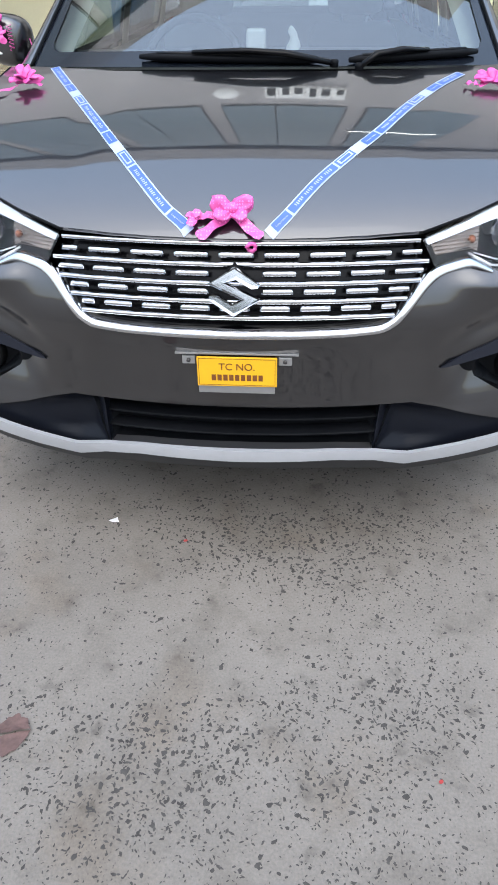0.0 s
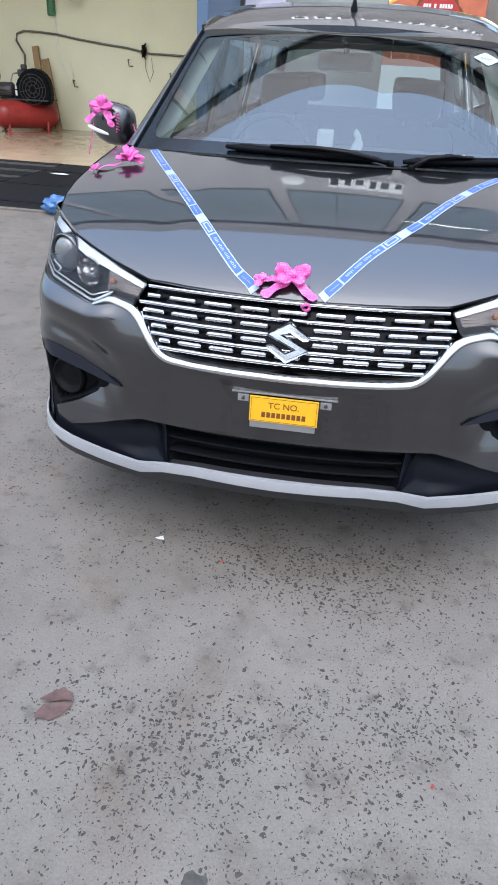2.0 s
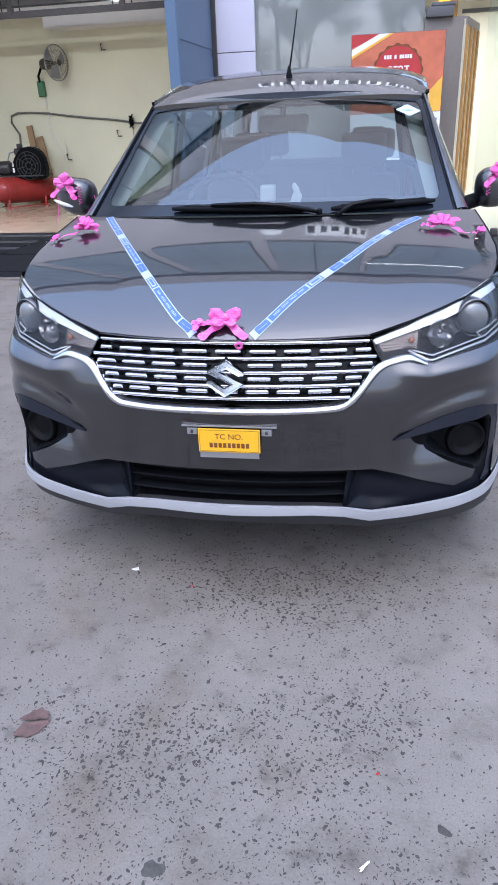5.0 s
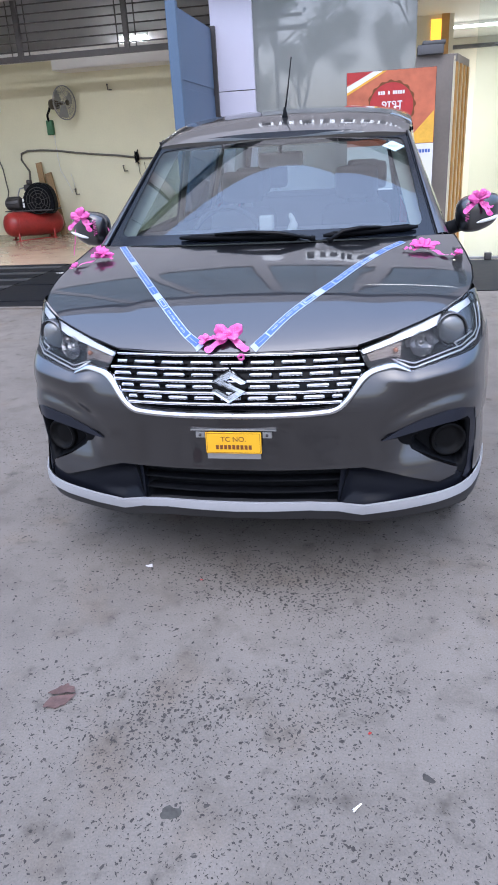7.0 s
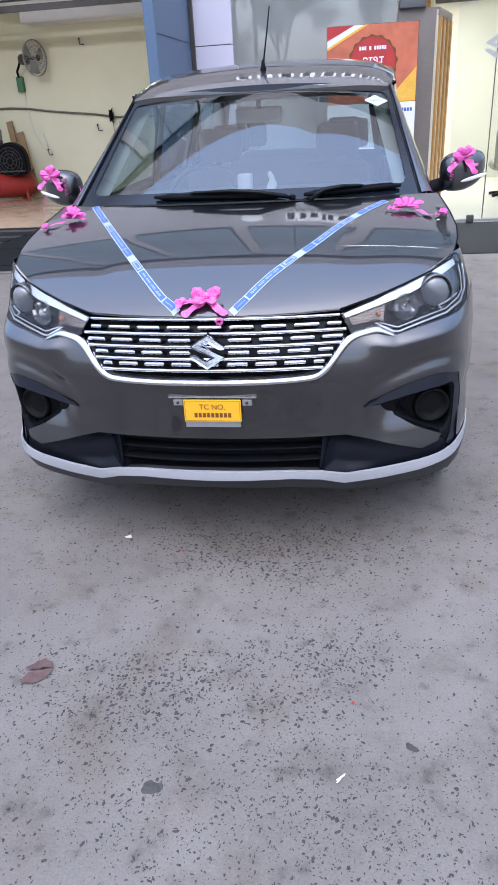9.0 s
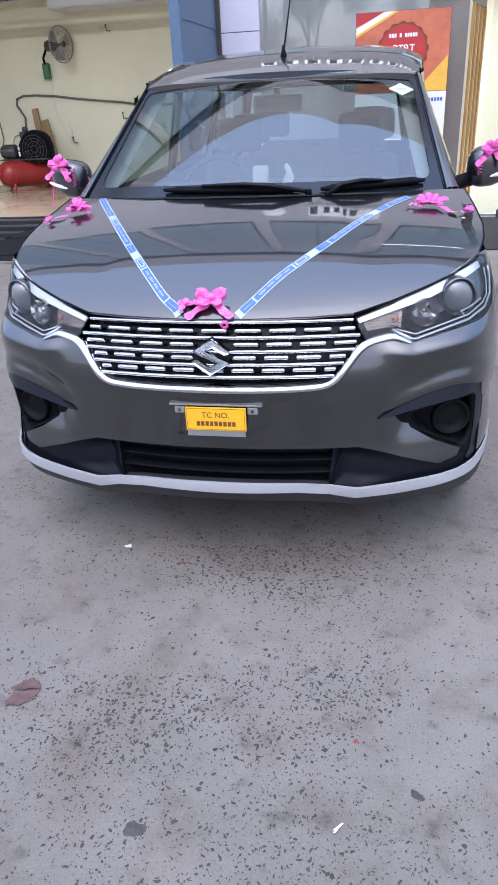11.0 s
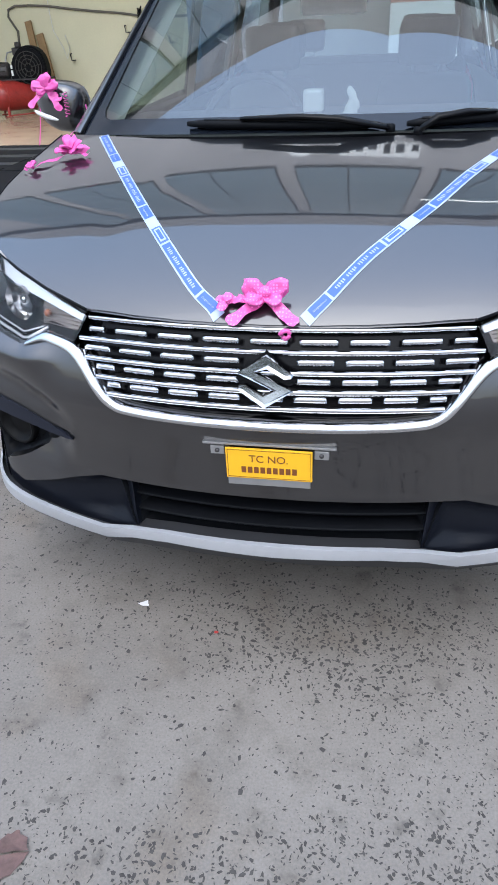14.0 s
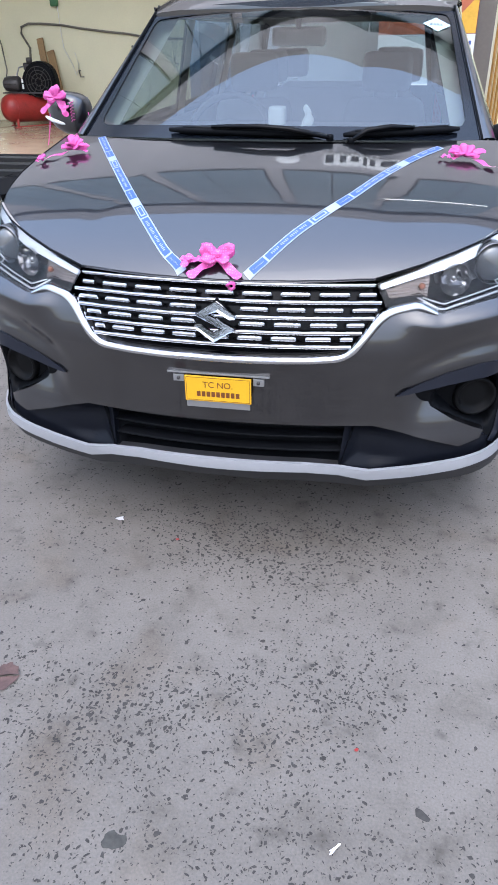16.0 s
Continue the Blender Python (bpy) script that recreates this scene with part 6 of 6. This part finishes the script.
def flat_poly(pts, y, mat, name, parent):
    bm = bmesh.new()
    bm.faces.new([bm.verts.new((x, y, z)) for x, z in pts])
    return part(name, bm, mat, parent, smooth=False)


flat_poly([(-0.024, 2.324), (0.40, 2.324), (-0.024, 2.19)], PY - 0.006, DEEPRED, "corner_print", st)
flat_poly([(0.30, 2.324), (0.42, 2.324), (-0.024, 2.10), (-0.024, 2.17)], PY - 0.007, PAPER, "stripe_print", st)
flat_poly([(0.42, 2.324), (0.47, 2.324), (-0.024, 2.07), (-0.024, 2.10)], PY - 0.007, GOLD, "stripe_print", st)
flat_poly([(0.7, 1.475), (1.06, 1.475), (1.06, 1.85)], PY - 0.006, GOLD, "corner_print", st)
cx, cz = 0.53, 1.92
seal = []
for k in range(64):
    a = k * math.tau / 64
    r = 0.285 + (0.016 if k % 4 < 2 else 0.0)
    seal.append((cx + r * math.cos(a), cz + r * math.sin(a)))
flat_poly(seal, PY - 0.008, INK, "seal_edge", st)
flat_poly([(cx + 0.27 * math.cos(k * math.tau / 48), cz + 0.27 * math.sin(k * math.tau / 48)) for k in range(48)], PY - 0.009, DEEPRED, "seal_face", st)
lettering("print_words", "\u0936\u0941\u092d", 0.19, pose(cx, PY - 0.011, 1.86, 90), PAPER, st)
for k in range(11):
    x = cx - 0.165 + 0.03 * k
    if k not in (3, 4 + 1):
        flat_poly([(x, 2.055), (x + 0.024, 2.055), (x + 0.024, 2.095), (x, 2.095)], PY - 0.011, PAPER, "print_bar", st)
for k in range(5):
    x = 0.86 + 0.035 * k
    flat_poly([(x, 1.36), (x + 0.026, 1.36), (x + 0.026, 1.40), (x, 1.40)], PY - 0.006, RIBBONBLUE, "print_bar", st)

# Tall board beside the glass, with gilt strips on its folded leaf.
TAUPE = material("taupe_laminate", (0.22, 0.19, 0.17), 0.5, var=0.12, scale=2, fine=25)
GILT = material("gilt_strip", (0.50, 0.27, 0.08), 0.35, 0.4, var=0.15)
board = thing("display_board", "tall taupe board with gilt edged folding leaf", "board", (1.06, 8.1, 0.008))
part("panel", box(0.83, 1.29, 8.08, 8.16, 0.02, 2.49, 0.004), TAUPE, board, smooth=False)


def leaf_box(s0, s1, t0, t1, z0, z1, bevel=0.003):
    """A box along the folded leaf."""
    m = pose(1.29, 8.12, 0, 0, 0, math.degrees(math.atan2(0.95, 0.24)))
    bm = box(s0, s1, t0, t1, z0, z1, bevel)
    bm.transform(m)
    return bm


part("leaf", leaf_box(0, 0.98, -0.03, 0.03, 0.02, 2.47), SHOWWALL, board, smooth=False)
for s0 in (0.02, 0.32, 0.62, 0.9):
    part("gilt_strip", leaf_box(s0, s0 + 0.10, -0.055, -0.03, 0.05, 2.40), GILT, board, smooth=False)
part("top_rail", leaf_box(0, 0.98, -0.05, 0.04, 2.40, 2.49), TAUPE, board, smooth=False)
carton = thing("dark_carton", "dark brown carton lying on top of the board", "box", (1.0, 8.12, 2.49))
part("carton", box(0.84, 1.16, 8.0, 8.24, 2.49, 2.60, 0.01), DASH, carton)
part("lid", box(0.90, 1.18, 8.0, 8.24, 2.60, 2.645, 0.012), DASH, carton)
AMBER = material("lit_amber_panel", (1.0, 0.50, 0.04), 0.5, var=0.05, emit=1.3)
pillar = thing("lit_pillar", "ivory pillar with a glowing amber strip and brown edge", "pillar", (1.2, 10.1, 0.02), kind="structure")
part("shaft", box(0.75, 1.42, 10.05, 10.4, 0.02, 3.2), SHOWWALL, pillar, smooth=False)
part("amber_strip", box(1.09, 1.24, 10.02, 10.05, 2.0, 3.14), AMBER, pillar, "glowing amber strip", smooth=False)
part("brown_edge", box(1.24, 1.35, 10.0, 10.05, 0.02, 3.2), GILT, pillar, smooth=False)

# Glass front on the right.
front_glass = thing("glass_front", "clear glass front with a steel floor channel", "window", (3.5, 7.65, 0.008), kind="structure")
for x0, x1 in ((1.52, 1.98), (1.985, 3.4), (3.405, 5.9)):
    part("pane", box(x0, x1, 7.645, 7.655, 0.04, 3.55), PANE, front_glass, smooth=False).visible_shadow = False
part("floor_channel", box(1.5, 5.9, 7.62, 7.68, 0.008, 0.045, 0.004), GREYPLASTIC, front_glass, smooth=False)
part("joint", box(1.978, 1.988, 7.64, 7.66, 0.04, 3.55), DARKSTEEL, front_glass, smooth=False)
solid("floor_spring", box(1.78, 1.87, 7.56, 7.62, 0.008, 0.10, 0.01), DARKSTEEL, "small dark door stop on the apron", "door stop")
bm = bmesh.new()
f = bm.faces.new([bm.verts.new((1.985 + 2.5 * x, 7.636, 2.0 + 2.5 * z)) for x, z in band_])
got = bmesh.ops.extrude_face_region(bm, geom=[f])
bmesh.ops.translate(bm, verts=[g for g in got["geom"] if isinstance(g, bmesh.types.BMVert)], vec=(0, 0.006, 0))
solid("glass_emblem", bm, GREYPLASTIC, "grey notched lozenge emblem stuck on the glass", "emblem", smooth=False)
chair = thing("office_chair", "beige upholstered chair with a black headrest in the showroom", "chair", (2.75, 10.0, 0.02))
part("seat", box(2.42, 3.0, 9.85, 10.4, 0.42, 0.55, 0.05), TRIM, chair)
part("backrest", box(2.42, 3.0, 9.75, 9.87, 0.5, 1.02, 0.05), TRIM, chair)
part("headrest", box(2.46, 2.96, 9.74, 9.86, 1.02, 1.20, 0.05), BLACK, chair)
part("pillar", rod([(2.71, 10.1, 0.08), (2.71, 10.1, 0.44)], 0.03, 10), DARKSTEEL, chair)
for k in range(5):
    a = k * math.tau / 5
    part("foot", rod([(2.71, 10.1, 0.09), (2.71 + 0.3 * math.cos(a), 10.1 + 0.3 * math.sin(a), 0.045)], [0.025, 0.025], 6), BLACK, chair)

# ---- on the ground ----
rng = random.Random(4)
verts, faces = [], []
while len(faces) < 54000:
    x, y = rng.uniform(-2.3, 2.6), rng.uniform(-2.3, 1.6)
    d = noise.noise(Vector((x * 1.5, y * 1.5, 3.1))) + 0.6 * noise.noise(Vector((x * 4.2, y * 4.2, 7.7)))
    core = math.exp(-(((y + 0.62) / 0.20) ** 2 + ((x + 0.12) / 0.36) ** 2)) + 0.7 * math.exp(-(((y + 0.47) / 0.14) ** 2 + ((x - 0.42) / 0.22) ** 2)) + 0.9 * math.exp(-(((y + 0.04) / 0.13) ** 2 + ((x - 0.14) / 0.40) ** 2)) + 0.75 * math.exp(-(((y - 0.13) / 0.12) ** 2 + ((x - 0.10) / 0.65) ** 2))
    d += 1.1 * core + 0.18 * smooth((-y - 0.35) / 0.6)
    if rng.random() > 0.24 + 0.75 * max(0.0, d):
        continue
    size = 1.05 * min(0.0085, (0.0020 + 0.0011 * min(core, 1.0)) * math.exp(abs(rng.gauss(0, 0.58))))
    ratio, turn = rng.uniform(0.2, 0.75), rng.uniform(0, math.pi)
    n = rng.choice((4, 5, 5, 6))
    base, layer = len(verts), rng.uniform(0.0005, 0.0012)
    for k in range(n):
        a = (k + rng.uniform(-0.3, 0.3)) * math.tau / n
        r = size * rng.uniform(0.7, 1.15)
        px, pyy = r * math.cos(a), r * ratio * math.sin(a)
        verts.append((x + px * math.cos(turn) - pyy * math.sin(turn), y + px * math.sin(turn) + pyy * math.cos(turn), layer))
    faces.append(tuple(range(base, base + n)))
me = bpy.data.meshes.new("aggregate_chips")
me.from_pydata(verts, [], faces)
me.materials.append(CHIP)
tagged(new("aggregate_chips", me), "dark stone chips showing in the worn concrete", "chips", kind="stuff")


def blot(x, y, rx, ry, turn, n, seed, z=0.0012, wob=0.25):
    r_ = random.Random(seed)
    bm = bmesh.new()
    vs = []
    for k in range(n):
        a = k * math.tau / n
        r = 1 + r_.uniform(-wob, wob)
        px, pyy = rx * r * math.cos(a), ry * r * math.sin(a)
        vs.append(bm.verts.new((x + px * math.cos(turn) - pyy * math.sin(turn), y + px * math.sin(turn) + pyy * math.cos(turn), z)))
    bm.faces.new(vs)
    bmesh.ops.triangulate(bm, faces=bm.faces)
    return bm


LEAFBROWN = material("dry_brown_leaf", (0.105, 0.062, 0.055), 0.8, var=0.35, scale=40, fine=150)
STAIN = material("grey_oil_stain", (0.075, 0.072, 0.066), 0.9, spec=0.1, var=0.3, scale=30)
lr = random.Random(6)
leaf = thing("fallen_leaf", "dry brown leaf folded and flattened on the concrete", "leaf", (-0.446, -0.618, 0.001))
for name, edge, lift in (("leaf_blade", [(-28, -12), (-5, -3), (20, 6), (43, 13), (38, -10), (25, -37), (4, -54), (-35, -54), (-37, -35)], 0.0), ("leaf_fold", [(-42, -3), (-22, 33), (-6, 43), (4, 50), (10, 42), (27, 37), (43, 13), (20, 7), (-5, -1), (-28, -6)], 0.006)):
    bm = bmesh.new()
    ring = []
    for (a, b), (c, d) in zip(edge, edge[1:] + edge[:1]):
        for k in range(3):
            q = Vector((a + (c - a) * k / 3, b + (d - b) * k / 3)) * lr.uniform(0.95, 1.04) / 1000
            ring.append(q)
    mid = sum(ring, Vector((0, 0))) / len(ring)
    rings = [[bm.verts.new((-0.446 + mid.x + (q.x - mid.x) * f, -0.618 + mid.y + (q.y - mid.y) * f, 0.0025 + lift * (0.4 if q.y > 0.02 else 1.0) * f + 0.004 * f * f * lr.uniform(0.0, 1.0))) for q in ring] for f in (0.35, 0.7, 1.0)]
    hub = bm.verts.new((-0.446 + mid.x, -0.618 + mid.y, 0.0025))
    for k in range(len(ring)):
        n = (k + 1) % len(ring)
        bm.faces.new((hub, rings[0][k], rings[0][n]))
        for p, q in zip(rings, rings[1:]):
            bm.faces.new((p[k], q[k], q[n], p[n]))
    part(name, bm, LEAFBROWN, leaf)
solid("oil_spot", blot(0.005, -0.963, 0.024, 0.020, 0.3, 16, 2), STAIN, "small grey oil spot on the concrete", "stain", group="oil spots")
solid("oil_spot", blot(0.641, -0.774, 0.022, 0.010, -0.6, 10, 3), CHIP, "dark chip torn out of the concrete", "stain", group="oil spots")
bm = blot(-0.399, 0.102, 0.016, 0.011, 0.4, 7, 8, 0.004, 0.4)
solid("paper_scrap", bm, PAPER, "torn white paper scrap on the concrete", "paper", group="paper scraps")
bm = blot(0.464, -0.885, 0.019, 0.004, 0.9, 9, 9, 0.004, 0.45)
solid("paper_scrap", bm, PAPER, "thin white paper scrap on the concrete", "paper", group="paper scraps")
solid("paper_scrap", blot(-4.05, 7.33, 0.16, 0.07, -0.1, 4, 12, 0.02, 0.05), PAPER, "white sheet of paper on the granite apron", "paper", group="paper scraps")
solid("paper_scrap", blot(-4.9, 6.4, 0.05, 0.03, 0.2, 6, 14, 0.02, 0.3), PAPER, "small white paper scrap on the granite apron", "paper", group="paper scraps")
solid("red_scrap", blot(-0.165, 0.032, 0.007, 0.005, 0.2, 6, 10, 0.003, 0.3), RED, "tiny red scrap on the concrete", "scrap", group="red scraps")
solid("red_scrap", blot(0.49, -0.644 + 0.0, 0.006, 0.004, 0.9, 6, 11, 0.003, 0.3), RED, "tiny red scrap on the concrete", "scrap", group="red scraps")
BAG = material("blue_plastic_bag", (0.045, 0.14, 0.34), 0.35, var=0.3, scale=20, coat=0.4)
bm = bmesh.new()
bmesh.ops.create_icosphere(bm, subdivisions=4, radius=1.0)
for v in bm.verts:
    k = 1 + 0.38 * noise.noise(v.co * 2.3) + 0.15 * noise.noise(v.co * 6)
    v.co = Vector((-3.00 + 0.15 * v.co.x * k, 4.99 + 0.11 * v.co.y * k, 0.088 + 0.09 * max(-0.92, v.co.z * k)))
solid("plastic_bag", bm, BAG, "crumpled blue plastic bag at the apron's edge", "bag")

# ---- behind the camera, seen in the glass ----
BARK = material("grey_bark", (0.20, 0.18, 0.16), 0.9, var=0.3, scale=8, bump=0.3)
LEAF = material("dull_green_leaves", (0.10, 0.12, 0.085), 0.7, var=0.4, scale=3)


def tree(x, y, h, seed, leaves=24000):
    r_ = random.Random(seed)
    t = thing("tree", "thinly leaved roadside tree with grey bark", "tree", (x, y, 0), "roadside trees")
    bm = bmesh.new()
    tips = []

    def limb(p, d, ln, r, depth):
        pts, rad = [p], [r]
        for k in range(5):
            d = (d + Vector([r_.uniform(-0.16, 0.16) for _ in range(3)])).normalized()
            p = p + d * ln / 5
            pts.append(p)
            rad.append(r * (1 - 0.12 * (k + 1)))
        rod(pts, rad, 6, bm)
        if depth == 0:
            tips.extend(pts[2:])
            return
        for k in range(4):
            q = pts[2 + (k % 4)]
            limb(q, (d * 0.6 + Vector((r_.uniform(-1, 1), r_.uniform(-1, 1), r_.uniform(-0.1, 0.8)))).normalized(), ln * r_.uniform(0.5, 0.72), r * 0.5, depth - 1)

    limb(Vector((x, y, -0.1)), Vector((0, 0, 1)), h * 0.45, h * 0.016, 3)
    part("trunk", bm, BARK, t)
    vv, ff = [], []
    for _ in range(leaves):
        c = r_.choice(tips) + Vector([r_.gauss(0, 0.32) for _ in range(3)])
        a, b = Vector([r_.gauss(0, 1) for _ in range(3)]).normalized(), Vector([r_.gauss(0, 1) for _ in range(3)]).normalized()
        s = r_.uniform(0.05, 0.10)
        i = len(vv)
        vv += [c - a * s, c + b * s * 0.5, c + a * s, c - b * s * 0.5]
        ff.append((i, i + 1, i + 2, i + 3))
    cm = bpy.data.meshes.new("crown")
    cm.from_pydata([tuple(v) for v in vv], [], ff)
    cm.materials.append(LEAF)
    ob = new("crown", cm)
    ob.parent = t
    ob.matrix_parent_inverse = t.matrix_world.inverted()
    return t


tree(-4.5, -27.0, 12.5, 21)
tree(0.6, -33.0, 15.0, 22)
tree(-12.0, -32.0, 13.0, 23)
pole = thing("utility_pole", "twin steel utility pole with cross arms", "pole", (-4.2, -12.2, 0))
for x in (-4.75, -3.95):
    part("post", rod([(x, -12.2, -0.1), (x, -12.2, 7.6)], [0.09, 0.07], 10), DARKSTEEL, pole)
part("cross_arm", box(-5.0, -2.7, -12.28, -12.12, 5.75, 5.90), DARKSTEEL, pole, smooth=False)
part("cross_arm", box(-4.9, -2.9, -12.28, -12.12, 6.20, 6.30), DARKSTEEL, pole, smooth=False)
part("brace", rod([(-4.75, -12.2, 5.1), (-4.35, -12.2, 5.75)], 0.04, 6), DARKSTEEL, pole)
part("brace", rod([(-3.95, -12.2, 5.1), (-3.1, -12.2, 5.75)], 0.04, 6), DARKSTEEL, pole)
for x in (-4.9, -3.6, -2.8):
    part("insulator", lathe([(0.05, 0.0), (0.07, 0.05), (0.05, 0.1), (0.07, 0.15), (0.0, 0.2)], pose(x, -12.2, 6.3), 12), WHITE, pole)
